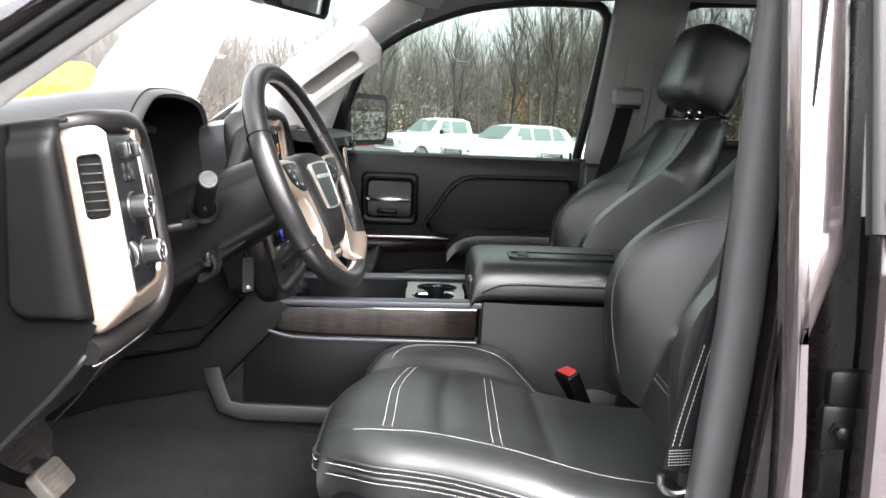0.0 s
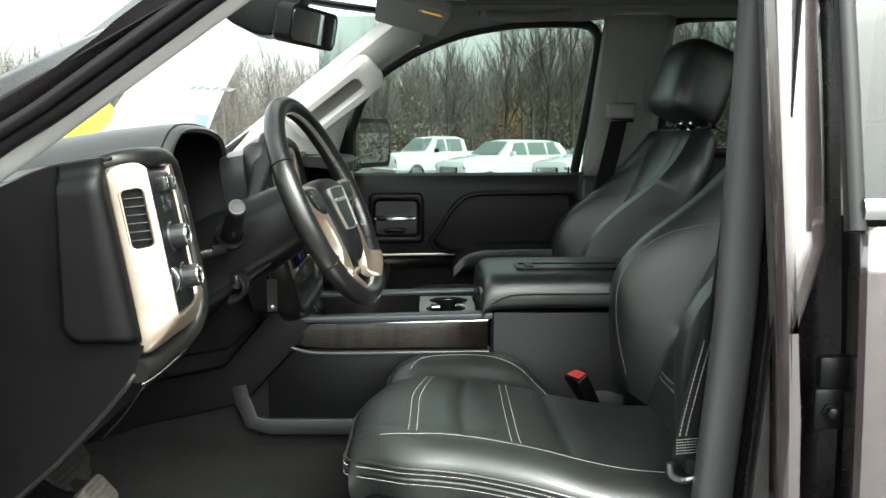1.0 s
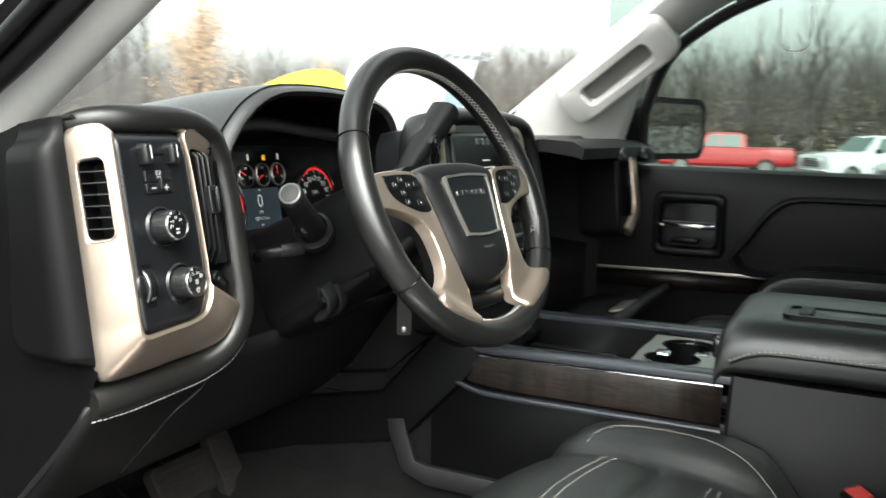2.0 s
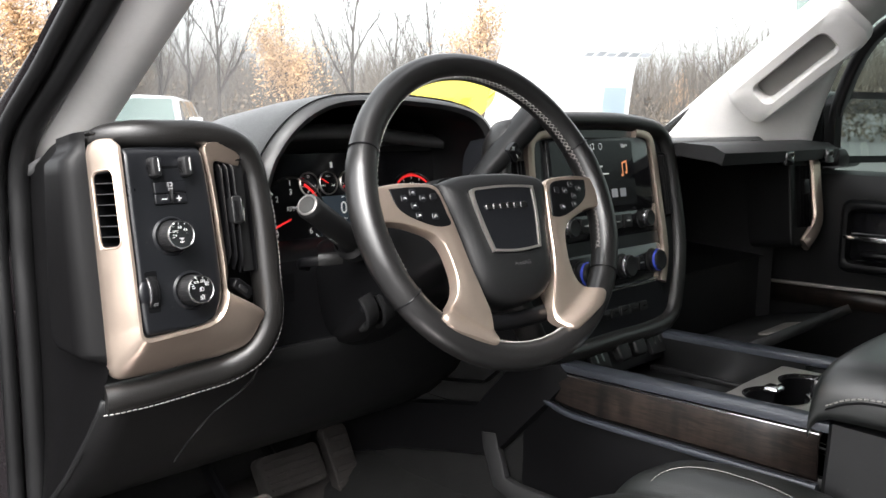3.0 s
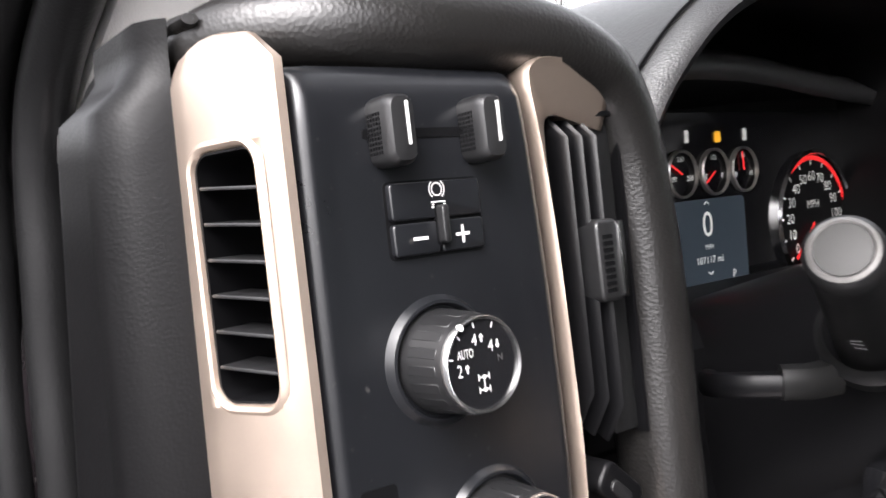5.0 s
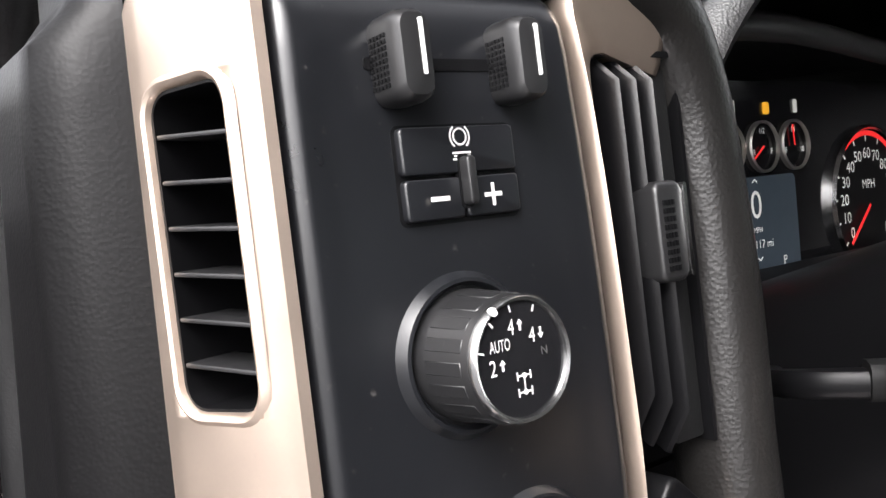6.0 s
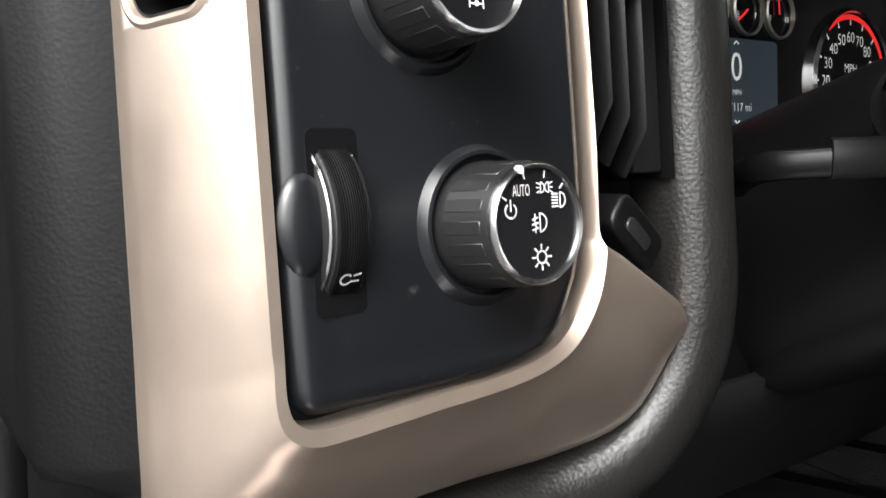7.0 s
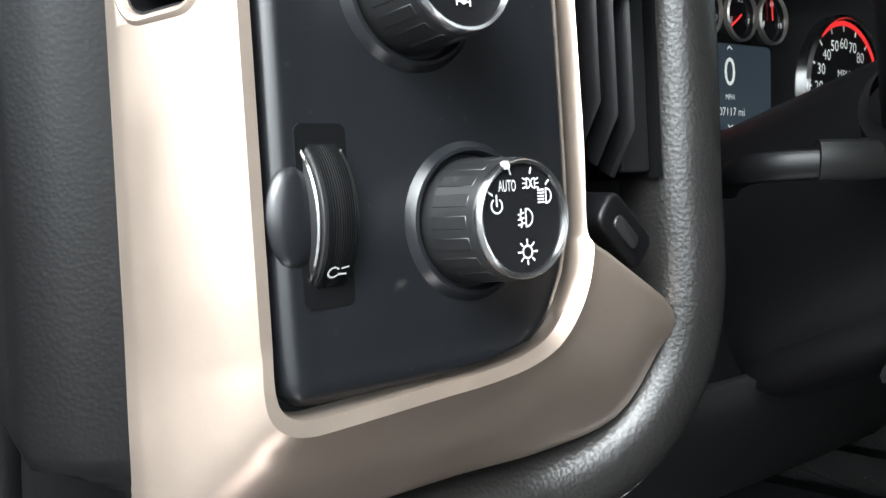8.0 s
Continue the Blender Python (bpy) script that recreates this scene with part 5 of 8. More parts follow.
def build_end_cap():
    """The end of the dashboard that the open door lays bare."""
    c = thing("dashboard_end_cap", (-0.50, 1.07, 0.70), "black grained end panel of the dashboard", "dashboard")
    b = B()
    rows = []
    zs = [1.385, 1.378, 1.372, 1.364, 1.355, 1.34, 1.32, 1.30, 1.26, 1.22, 1.20, 1.19, 1.182, 1.175, 1.169, 1.163, 1.158, 1.154, 1.150, 1.147, 1.144, 1.141, 1.137, 1.12, 1.10, 1.06, 1.02, 0.98, 0.94, 0.90, 0.86, 0.82]
    ts = [0.0, 0.015, 0.05, 0.12, 0.17, 0.20, 0.22, 0.235, 0.25, 0.262, 0.274, 0.286, 0.296, 0.306, 0.318, 0.33, 0.36, 0.5, 0.75, 1.0]
    for z in zs:
        if z >= 1.137:
            o = POD @ (limb(min((z - 1.319) / 0.985, 0.056))[1] + Vector((0.001, 0, -0.004)))
            xe, ye = o.x, o.y
        else:
            t = (1.137 - z) / 0.30
            xe, ye = -0.384 - 0.29 * t ** 1.45, 1.070
        pts = []
        for t in ts:
            x = lerp(xe, -0.48, t / 0.31) if t <= 0.31 else lerp(-0.48, -0.625, (t - 0.31) / 0.69)
            if z < 1.137:
                x = lerp(xe, -0.625, t)
            # raised panel with a rounded lower corner
            dx, dz, r = x + 0.486, z - 1.141, 0.030
            edge = r - math.hypot(r - dx, r - dz) if dx < r and dz < r else min(dx, dz)
            bul = 0.022 * smooth01(edge / 0.010) * (1 - 0.65 * smooth01((z - 1.352) / 0.02)) if z >= 1.137 else 0.0
            y = lerp(ye, 1.092, t) - 0.006 * math.sin(math.pi * t) - bul * (0.0 if t == 0 else 0.5 if t < 0.03 else 1)
            pts.append((x, y, 1.28 + (z - 1.28) * (cap_top(x) - 1.28) / 0.105 if z > 1.28 else z))
        rows.append(pts)
    loft(b, rows)
    part("side_panel", b, ENDCAP, c, "black grained plastic side panel", 70)
    b = B()
    sweep(b, [(x, 1.080 + 0.003 * k, cap_top(x) - 0.002) for k, x in enumerate((-0.415, -0.43, -0.46, -0.49, -0.52, -0.55, -0.58))], ring(12, 0.009, 0.0060), (0, 0, 1), scales=(0.3, 0.7, 1, 1, 1, 1, 0.8))
    part("top_roll", b, LEATHER_RIM, c, "thin rolled leather edge")
    # lower panels under the dashboard
    b = B()
    rows = []
    for k in range(15):
        y = 1.068 + k * 0.048
        g = 1.0 if k > 4 else k / 5
        rows.append([(-0.398 - 0.02 * g, y, 1.102 + 0.010 * g), (-0.410 - 0.02 * g, y, 1.085), (-0.440 - 0.015 * g, y, 1.05), (-0.502, y, 0.985), (-0.560, y, 0.935), (-0.62, y, 0.90), (-0.85, y, 0.92), (-1.0, y, 1.0)])
    loft(b, rows)
    thick(part("knee_panel", b, PLASTIC, c, "dark lower knee panel"), 0.006)
    b = B()
    tube(b, catmull([(-0.400, 1.262, 1.112), (-0.405, 1.268, 1.092), (-0.418, 1.255, 1.068), (-0.432, 1.225, 1.045), (-0.455, 1.205, 1.010), (-0.49, 1.20, 0.97)], 5), 0.0016, 6)
    part("panel_seam", b, PLASTIC, c)
    return c


def build_dash():
    d = thing("dashboard", (-0.60, 1.85, 1.0), "black padded dashboard running across the cab", "dashboard")
    # padded top
    b = B()
    rows = []
    for k in range(33):
        y = 1.085 + k * (2.60 - 1.085) / 32
        q = (y - 1.84) / 0.76
        xf = glass_x(min(max(y, 1.16), 2.52), 1.315) + 0.004
        xr = -0.455 if y < 1.28 else (-0.50 if y < 1.75 else -0.36)
        zz = 1.370 if y < 1.75 else 1.368
        rows.append([(lerp(xr, xf, t), y, zz - 0.050 * t ** 1.4 - (0.012 if t == 0 else 0) + (0.022 * math.exp(-((y - 1.48) / 0.16) ** 2) * (1 - t))) for t in (0, 0.04, 0.2, 0.4, 0.6, 0.8, 1.0)])
    loft(b, rows)
    thick(part("top_pad", b, DASHTOP, d, "grained black dashboard top, lightened for sky sheen"), 0.012)
    # hood over the instruments
    arch = [(1.262, 1.225), (1.270, 1.290), (1.287, 1.345), (1.315, 1.382), (1.352, 1.410), (1.400, 1.4265), (1.470, 1.4310), (1.545, 1.4300), (1.620, 1.4240), (1.672, 1.4130), (1.702, 1.395), (1.720, 1.365), (1.724, 1.325), (1.716, 1.270), (1.700, 1.215)]
    ac = catmull([(0, y, z) for y, z in arch], 4)
    cy, cz = 1.50, 1.285
    b = B()
    rows = []
    for x, s, dz in ((-0.86, 0.97, -0.085), (-0.76, 0.99, -0.055), (-0.64, 1.0, -0.025), (-0.53, 1.0, -0.008), (-0.45, 1.0, 0.0), (-0.425, 0.995, 0.0), (-0.412, 0.975, 0.0), (-0.408, 0.945, 0.0), (-0.414, 0.905, 0.0), (-0.430, 0.895, 0), (-0.47, 0.885, 0), (-0.535, 0.88, 0)):
        rows.append([Vector((x, cy + (p.y - cy) * s, cz + (p.z - cz) * s + dz * max(0, (p.z - 1.22) / 0.21))) for p in ac])
    loft(b, rows[:9])
    hood = part("instrument_hood", b, HOOD, d, "black padded hood over the instruments", 60)
    b = B()
    loft(b, rows[8:])
    part("hood_lining", b, PLASTIC_DK, hood, "deep black lining", 60)
    b = B()
    line = [Vector((-0.424, cy + (p.y - cy) * 0.998, cz + (p.z - cz) * 0.998 + 0.0005)) for p in ac]
    tube(b, line, 0.0012, 5)
    part("hood_seam", b, PLASTIC_DK, d)
    # face below the instruments, beside the column
    b = B()
    loft(b, [[(x, y, z) for y in (1.25, 1.35, 1.45, 1.55, 1.65, 1.72)] for x, z in ((-0.50, 1.232), (-0.452, 1.225), (-0.440, 1.215), (-0.435, 1.18), (-0.425, 1.125), (-0.420, 1.105), (-0.46, 1.09))])
    part("lower_fascia", b, PLASTIC_DK, d, "smooth black fascia below the instruments")
    b = B()
    for z0, z1 in ((1.178, 1.200), (1.154, 1.175)):
        loft(b, [[(-0.432, y, z) for y in (1.285, 1.315, 1.345)] for z in (z0, z1)])
    part("fascia_cover", b, PLASTIC_DK, d)
    # body behind the centre and the passenger's side
    b = B()
    loft(b, [[(x, y, z) for y in (1.70, 1.9, 2.09)] for x, z in ((-0.40, 1.37), (-0.36, 1.2), (-0.33, 1.06), (-0.42, 0.98), (-0.6, 0.95))])
    part("centre_body", b, PLASTIC_DK, d)
    return d


def build_instruments():
    g = thing("instrument_cluster", (-0.52, 1.52, 1.20), "dark instrument cluster with white numerals and red arcs", "instrument panel")
    GM = plane_frame((-0.522, 1.522, 1.263), 8)
    b = B()
    prism(b, rrect(0.44, 0.17, 0.03), -0.012, 0.0, GM)
    part("back_panel", b, GLOSS, g)

    def dial(x, y, r, name, nums, a0, a1, red0, red1, needle, unit):
        b = B()
        lathe(b, [(r * 1.04, 0.0), (r * 1.04, 0.004), (r * 0.99, 0.006), (r * 0.97, 0.004)], GM @ pose(x, y, 0), 48, False, False)
        k = part(name, b, CHROME, g, "round dial with a thin chrome ring")
        b = B()
        lathe(b, [(r * 0.97, 0.0006), (r * 0.97, 0.0012)], GM @ pose(x, y, 0), 48)
        part("dial_face", b, PLASTIC_DK, k)
        b = B()
        n = len(nums)
        for i, t in enumerate(nums):
            a = radians(lerp(a0, a1, i / (n - 1)))
            words(b, t, r * 0.21, GM @ pose(x + r * 0.64 * math.cos(a), y + r * 0.64 * math.sin(a), 0.0016))
            strokes(b, [[(x + r * 0.82 * math.cos(a), y + r * 0.82 * math.sin(a)), (x + r * 0.93 * math.cos(a), y + r * 0.93 * math.sin(a))]], r * 0.03, 0.0016, GM)
        if unit:
            words(b, unit, r * 0.17, GM @ pose(x, y + r * 0.22, 0.0016))
        part("numeral_print", b, WHITELIT, k, "", 0)
        b = B()
        pts = [[GM @ Vector((x + q * r * math.cos(radians(a)), y + q * r * math.sin(radians(a)), 0.0018)) for q in (0.885, 0.955)] for a in [lerp(red0, red1, i / 24) for i in range(25)]]
        loft(b, pts)
        part("red_arc", b, REDLIT, k, "", 0)
        b = B()
        a = radians(needle)
        strokes(b, [[(x + r * 0.1 * math.cos(a), y + r * 0.1 * math.sin(a)), (x + r * 0.8 * math.cos(a), y + r * 0.8 * math.sin(a))]], r * 0.05, 0.004, GM)
        part("needle", b, REDLIT, k, "", 0)
    dial(-0.113, -0.004, 0.056, "tachometer", ["0", "1", "2", "3", "4", "5", "6"], 215, -35, 62, -5, 200, "RPM")
    dial(0.122, -0.003, 0.054, "speedometer", [str(10 * k) for k in range(0, 13)], 220, -40, 128, -38, 222, "MPH")
    for i, x in enumerate((-0.080, -0.045, -0.007, 0.029)):
        b = B()
        lathe(b, [(0.0170, 0.0), (0.0170, 0.003), (0.0158, 0.004), (0.0152, 0.002)], GM @ pose(x, 0.042, 0), 32, False, False)
        k = part("small_gauge", b, ALU, g, "small round gauge")
        b = B()
        for a, t in ((200, ("40", "100", "E", "8")[i]), (90, ("80", "210", "1/2", "14")[i]), (-20, ("160", "260", "F", "18")[i])):
            words(b, t, 0.0052, GM @ pose(x + 0.0102 * math.cos(radians(a)), 0.042 + 0.0102 * math.sin(radians(a)), 0.0012))
        part("numeral_print", b, WHITELIT, k, "", 0)
        b = B()
        a = radians((140, 150, 215, 95)[i])
        strokes(b, [[(x, 0.042), (x + 0.013 * math.cos(a), 0.042 + 0.013 * math.sin(a))]], 0.0016, 0.002, GM)
        part("needle", b, REDLIT, k, "", 0)
    b = B()
    prism(b, rrect(0.094, 0.070, 0.004, 3, -0.020, -0.012), 0.0, 0.0012, GM)
    lcd = part("display", b, LCD, g, "slate blue driver display")
    for text, size, x, y, nm in (("0", 0.026, -0.020, 0.004, "speed_digit"), ("MPH", 0.005, -0.020, -0.0115, "speed_unit"), ("107117 mi", 0.0075, -0.020, -0.021, "mileage_digits"), ("P", 0.0085, 0.008, -0.034, "gear_letter")):
        b = B()
        words(b, text, size, GM @ pose(x, y, 0.0018))
        part(nm, b, WHITELIT, lcd, "", 0)
    for y, q in ((0.0195, 0.0017), (-0.0295, -0.0017)):
        b = B()
        strokes(b, [[(-0.0225, y), (-0.020, y + q), (-0.0175, y)]], 0.0010, 0.0018, GM)
        part("arrow_sign", b, WHITELIT, lcd, "", 0)
    b = B()
    prism(b, rrect(0.007, 0.008, 0.002, 3, 0.000, 0.067), 0.0004, 0.0012, GM)
    part("amber_telltale", b, AMBER, g)
    for x in (-0.036, 0.034):
        b = B()
        prism(b, rrect(0.004, 0.009, 0.001, 3, x, 0.068), 0.0004, 0.0012, GM)
        part("white_telltale", b, WHITELIT, g)


def build_column():
    c = thing("steering_column", (-0.40, 1.443, 1.10), "black steering column shroud with stalks and tilt lever", "steering column")
    ax = Vector((0.905, -0.08, 0.405)).normalized()
    o = Vector((-0.181, 1.443, 1.300))
    b = B()
    rows = []
    for s, ry, rz, dz in ((-0.045, 0.055, 0.050, 0.004), (-0.075, 0.066, 0.060, 0), (-0.13, 0.074, 0.066, -0.004), (-0.19, 0.078, 0.070, -0.010), (-0.25, 0.080, 0.075, -0.016), (-0.31, 0.082, 0.078, -0.020)):
        p = o + ax * s + Vector((0, 0, dz))
        u = Vector((0, 1, 0))
        v = ax.cross(u).normalized() * -1
        v = v if v.z > 0 else -v
        rows.append([p + u * a * ry + v * q * rz for a, q in ring(28, 1, 1, 3.0)])
    loft(b, rows, closed=True, caps=True)
    part("shroud", b, PLASTIC_DK, c)
    # lower finger recess and adjuster
    b = B()
    rows = []
    for s, ry, dz, rz in ((-0.10, 0.050, -0.050, 0.018), (-0.17, 0.058, -0.062, 0.026), (-0.24, 0.060, -0.070, 0.030), (-0.29, 0.056, -0.070, 0.026)):
        p = o + ax * s + Vector((0, -0.01, dz))
        rows.append([p + Vector((0, a * ry, q * rz)) for a, q in ring(20, 1, 1, 3.4)])
    loft(b, rows, closed=True, caps=True)
    part("lower_shroud", b, PLASTIC_DK, c, "black lower shroud")
    b = B()
    box(b, (-0.328, 1.405, 1.172), (0.018, 0.066, 0.024), 0.005)
    part("ignition_recess", b, GLOSS, c)
    for y, l in ((1.392, 0.040), (1.365, 0.055)):
        b = B()
        sweep(b, catmull([(-0.318, y, 1.185), (-0.312, y + 0.006, 1.168), (-0.320, y + 0.014, 1.150), (-0.34, y + 0.02, 1.14)], 4), ring(10, 0.010, 0.004, 3), (1, 0, 0))
        part("finger_lever", b, PLASTIC, c)
    # indicator stalk
    tip, root = Vector((-0.297, 1.264, 1.304)), Vector((-0.335, 1.375, 1.240))
    d = (root - tip).normalized()
    m = Matrix.Translation(tip) @ d.to_track_quat("Z", "Y").to_matrix().to_4x4()
    b = B()
    lathe(b, [(0.0125, 0.0), (0.0142, 0.002), (0.0145, 0.010), (0.0138, 0.022), (0.0142, 0.026), (0.0150, 0.060), (0.0155, 0.085), (0.0165, 0.125)], m, 32)
    st = part("indicator_stalk", b, PLASTIC, c, "black indicator stalk with a grey end cap")
    b = B()
    lathe(b, [(0.0123, 0.002), (0.0123, -0.0008), (0.0108, -0.0016), (0.0100, -0.0010)], m, 32, False, False)
    part("end_ring", b, mat("dull_ring", (0.16, 0.155, 0.15), 0.4, metal=0.8), st)
    b = B()
    lathe(b, [(0.0101, 0.0), (0.0098, -0.0012), (0.004, -0.0018)], m, 32)
    part("end_cap", b, mat("grey_button", (0.016, 0.016, 0.015), 0.5, spec=0.25), st)
    b = B()
    strokes(b, [[(-0.002, 0.062), (0.002, 0.064)], [(-0.002, 0.068), (0.002, 0.068)], [(-0.003, 0.074), (0.001, 0.074)]], 0.0012, 0.0156, m @ pose(0, 0, 0, 90, 0, 0) @ pose(0, 0, 0, 0, 0, 0))
    part("stalk_print", b, WHITE, st, "", 0)
    b = B()
    lathe(b, [(0.0195, 0.098), (0.022, 0.104), (0.024, 0.106), (0.024, 0.118)], m, 32, False, False)
    part("stalk_collar", b, PLASTIC, c)
    # tilt lever
    b = B()
    sweep(b, catmull([(-0.405, 1.345, 1.213), (-0.390, 1.325, 1.219), (-0.372, 1.316, 1.225), (-0.350, 1.325, 1.229)], 4), ring(12, 0.005, 0.006, 3), (0, 0, 1))
    tl = part("tilt_lever", b, PLASTIC_DK, c, "black tilt lever with a grey tip")
    b = B()
    sweep(b, [(-0.352, 1.323, 1.230), (-0.343, 1.332, 1.231), (-0.338, 1.345, 1.232)], ring(12, 0.0065, 0.0080, 3), (0, 0, 1))
    part("lever_tip", b, mat("grey_lever_tip", (0.008, 0.008, 0.008), 0.4, spec=0.25), tl)
    # shift lever
    s = thing("gear_lever", (-0.32, 1.56, 1.30), "black column gear lever with plus and minus button", "gear lever")
    p0, p1 = Vector((-0.330, 1.530, 1.275)), Vector((-0.315, 1.682, 1.405))
    b = B()
    pts = [p0, p0.lerp(p1, 0.35), p0.lerp(p1, 0.6), p0.lerp(p1, 0.85), p1]
    sweep(b, catmull(pts, 4), ring(16, 0.015, 0.021, 2.6), (1, 0, 0), scales=[0.62 + 0.5 * min(1, k / 11) for k in range(17)])
    part("lever_arm", b, PLASTIC, s)
    dd = (p1 - p0).normalized()
    n = Vector((1, 0, 0))
    n = (n - dd * n.dot(dd)).normalized()
    mm = Matrix((dd.cross(n), dd, n)).transposed().to_4x4()
    mm.translation = p0.lerp(p1, 0.62) + n * 0.0215
    b = B()
    prism(b, rrect(0.024, 0.020, 0.004), -0.006, 0.001, mm, 0.001)
    bt = part("plus_minus_button", b, GLOSS, s)
    b = B()
    strokes(b, [[(0.004, 0.0), (0.010, 0.0)], [(-0.010, 0), (-0.004, 0)], [(-0.007, -0.003), (-0.007, 0.003)]], 0.0013, 0.0014, mm)
    part("sign_print", b, WHITE, bt, "", 0)
    # keys hanging under the column
    k = thing("key_tag", (-0.296, 1.53, 1.09), "clear key tag hanging from the ignition", "key")
    b = B()
    prism(b, rrect(0.020, 0.060, 0.004), -0.001, 0.001, plane_frame((-0.296, 1.53, 1.122), 0, -60))
    part("tag_plate", b, mat("dull_clear_tag", (0.014, 0.0135, 0.013), 0.3, spec=0.3), k)
    b = B()
    lathe(b, [(0.0045, 0), (0.0045, 0.002), (0.003, 0.003)], plane_frame((-0.295, 1.529, 1.100), 0, -60), 16)
    part("tag_rivet", b, STEEL, k)
    b = B()
    tube(b, [(-0.297, 1.530, 1.152), (-0.302, 1.50, 1.185)], 0.0012, 6)
    part("tag_wire", b, STEEL, k)


def build_wheel():
    w = thing("steering_wheel", (-0.181, 1.443, 1.300), "black leather steering wheel with champagne spokes", "steering wheel")
    R, r = 0.1755, 0.0158
    b = B()
    rows = []
    for i in range(96):
        a = 2 * math.pi * i / 96
        e = 1.0 + 0.10 * (1 if abs(math.sin(a)) < 0.35 else 0) * 0.6
        rows.append([WHL @ Vector(((R + x * e) * math.cos(a), (R + x * e) * math.sin(a), y * e)) for x, y in ring(18, r, r * 1.08)])
    loft(b, rows, closed=True, loop=True)
    rim = part("rim", b, WHEEL_LEATHER, w, "worn black leather rim", 60)
    for a in (24, 156, 212, 328):
        b = B()
        ar = radians(a)
        c = Vector((math.cos(ar), math.sin(ar), 0))
        tube(b, [WHL @ (c * (R + (r + 0.0008) * math.cos(t)) + Vector((0, 0, (r * 1.08 + 0.0008) * math.sin(t)))) for t in [2 * math.pi * k / 20 for k in range(20)]], 0.0009, 5, True)
        part("rim_seam", b, PLASTIC_DK, rim)
    # cross stitching on the inner side of the rim, over the top and across the bottom
    for a0, a1 in ((-23, 203), (240, 300)):
        b = B()
        for i in range(-40, 170):
            a = 2 * math.pi * (i + 0.5) / 170
            if not a0 < math.degrees(a) < a1:
                continue
            for s in (-1, 1):
                pts = []
                for q, dz in ((-0.5, -1), (0.5, 1)):
                    aa = a + q * 2 * math.pi / 170 * 0.9
                    th = math.pi - dz * s * 0.22
                    pts.append(WHL @ Vector(((R + (r + 0.0003) * math.cos(th)) * math.cos(aa), (R + (r + 0.0003) * math.cos(th)) * math.sin(aa), (r * 1.08 + 0.0003) * math.sin(th) + 0.004)))
                tube(b, pts, 0.00055, 4)
        part("cross_stitching", b, THREAD, rim, "pale cross stitching inside the rim")
    # hub
    hub = rounded([(-0.080, 0.030), (-0.045, 0.0385), (0.0, 0.0405), (0.045, 0.0385), (0.080, 0.030), (0.079, 0.008), (0.069, -0.028), (0.062, -0.072), (0.052, -0.098), (0.030, -0.113), (0.0, -0.118), (-0.030, -0.113), (-0.052, -0.098), (-0.062, -0.072), (-0.069, -0.028), (-0.079, 0.008)])
    b = B()
    rows = []
    for s, z in ((0.98, -0.035), (1.0, -0.008), (0.99, 0.000), (0.96, 0.007), (0.90, 0.0125), (0.7, 0.0175), (0.4, 0.0195), (0.02, 0.020)):
        rows.append([WHL @ Vector((x * s, -0.035 + (y + 0.035) * s, z)) for x, y in hub])
    loft(b, rows, closed=True, caps=True)
    h = part("airbag_cover", b, PLASTIC, w, "black grained airbag cover")
    bo = rounded([(-0.043, 0.0165), (0.0, 0.0185), (0.043, 0.0165), (0.047, 0.0115), (0.0445, -0.015), (0.0365, -0.053), (0.032, -0.0575), (0.0, -0.060), (-0.032, -0.0575), (-0.0365, -0.053), (-0.0445, -0.015), (-0.047, 0.0115)])
    bi = [(x * 0.93, -0.02 + (y + 0.02) * 0.93) for x, y in bo]
    b = B()
    hoop(b, bo, bi, 0.015, 0.0225, WHL)
    part("emblem_frame", b, ALU, h, "chrome frame round the emblem plate")
    b = B()
    prism(b, bi, 0.015, 0.0212, WHL)
    part("emblem_plate", b, SATIN, h)
    b = B()
    for k in range(6):
        prism(b, rrect(0.0085, 0.0065, 0.001, 2, -0.026 + k * 0.0104, -0.006), 0.0210, 0.0225, WHL)
    part("emblem_print", b, CHROME, h, "chrome emblem as plain bars")
    b = B()
    words(b, "AIRBAG", 0.0070, WHL @ pose(0.004, -0.073, 0.0192))
    part("airbag_word", b, mat("faint_grey_print", (0.06, 0.06, 0.06), 0.5), h, "", 0)
    # spokes
    for sx, nm in ((-1, "spoke"), (1, "spoke")):
        ea = [(-0.168, 0.0260), (-0.140, 0.0300), (-0.112, 0.0300), (-0.086, 0.0265), (-0.078, 0.012), (-0.070, -0.025), (-0.062, -0.070), (-0.054, -0.098), (-0.047, -0.120), (-0.047, -0.140), (-0.054, -0.155), (-0.066, -0.1600)]
        eb = [(-0.166, -0.011), (-0.135, -0.016), (-0.105, -0.028), (-0.0955, -0.038), (-0.091, -0.047), (-0.088, -0.062), (-0.087, -0.080), (-0.092, -0.098), (-0.106, -0.111), (-0.122, -0.118), (-0.120, -0.128), (-0.104, -0.1410)]
        ca = catmull([(x * -sx, y, 0) for x, y in ea], 4)
        cb = catmull([(x * -sx, y, 0) for x, y in eb], 4)
        rows = []
        for i, (p, q) in enumerate(zip(ca, cb)):
            r = []
            for t, dz in ((0.0, -0.016), (0.0, -0.0035), (0.025, -0.0012), (0.07, -0.0002), (0.2, 0.0), (0.35, 0.0006), (0.5, 0.0008), (0.65, 0.0006), (0.8, 0.0), (0.93, -0.0002), (0.975, -0.0012), (1.0, -0.0035), (1.0, -0.016)):
                c = p.lerp(q, t)
                z = 0.011 - 0.12 * max(0, -0.085 - c.y) + (0.0155 * smooth01((math.hypot(c.x, c.y) - 0.146) / 0.020) if c.y < -0.06 else 0)
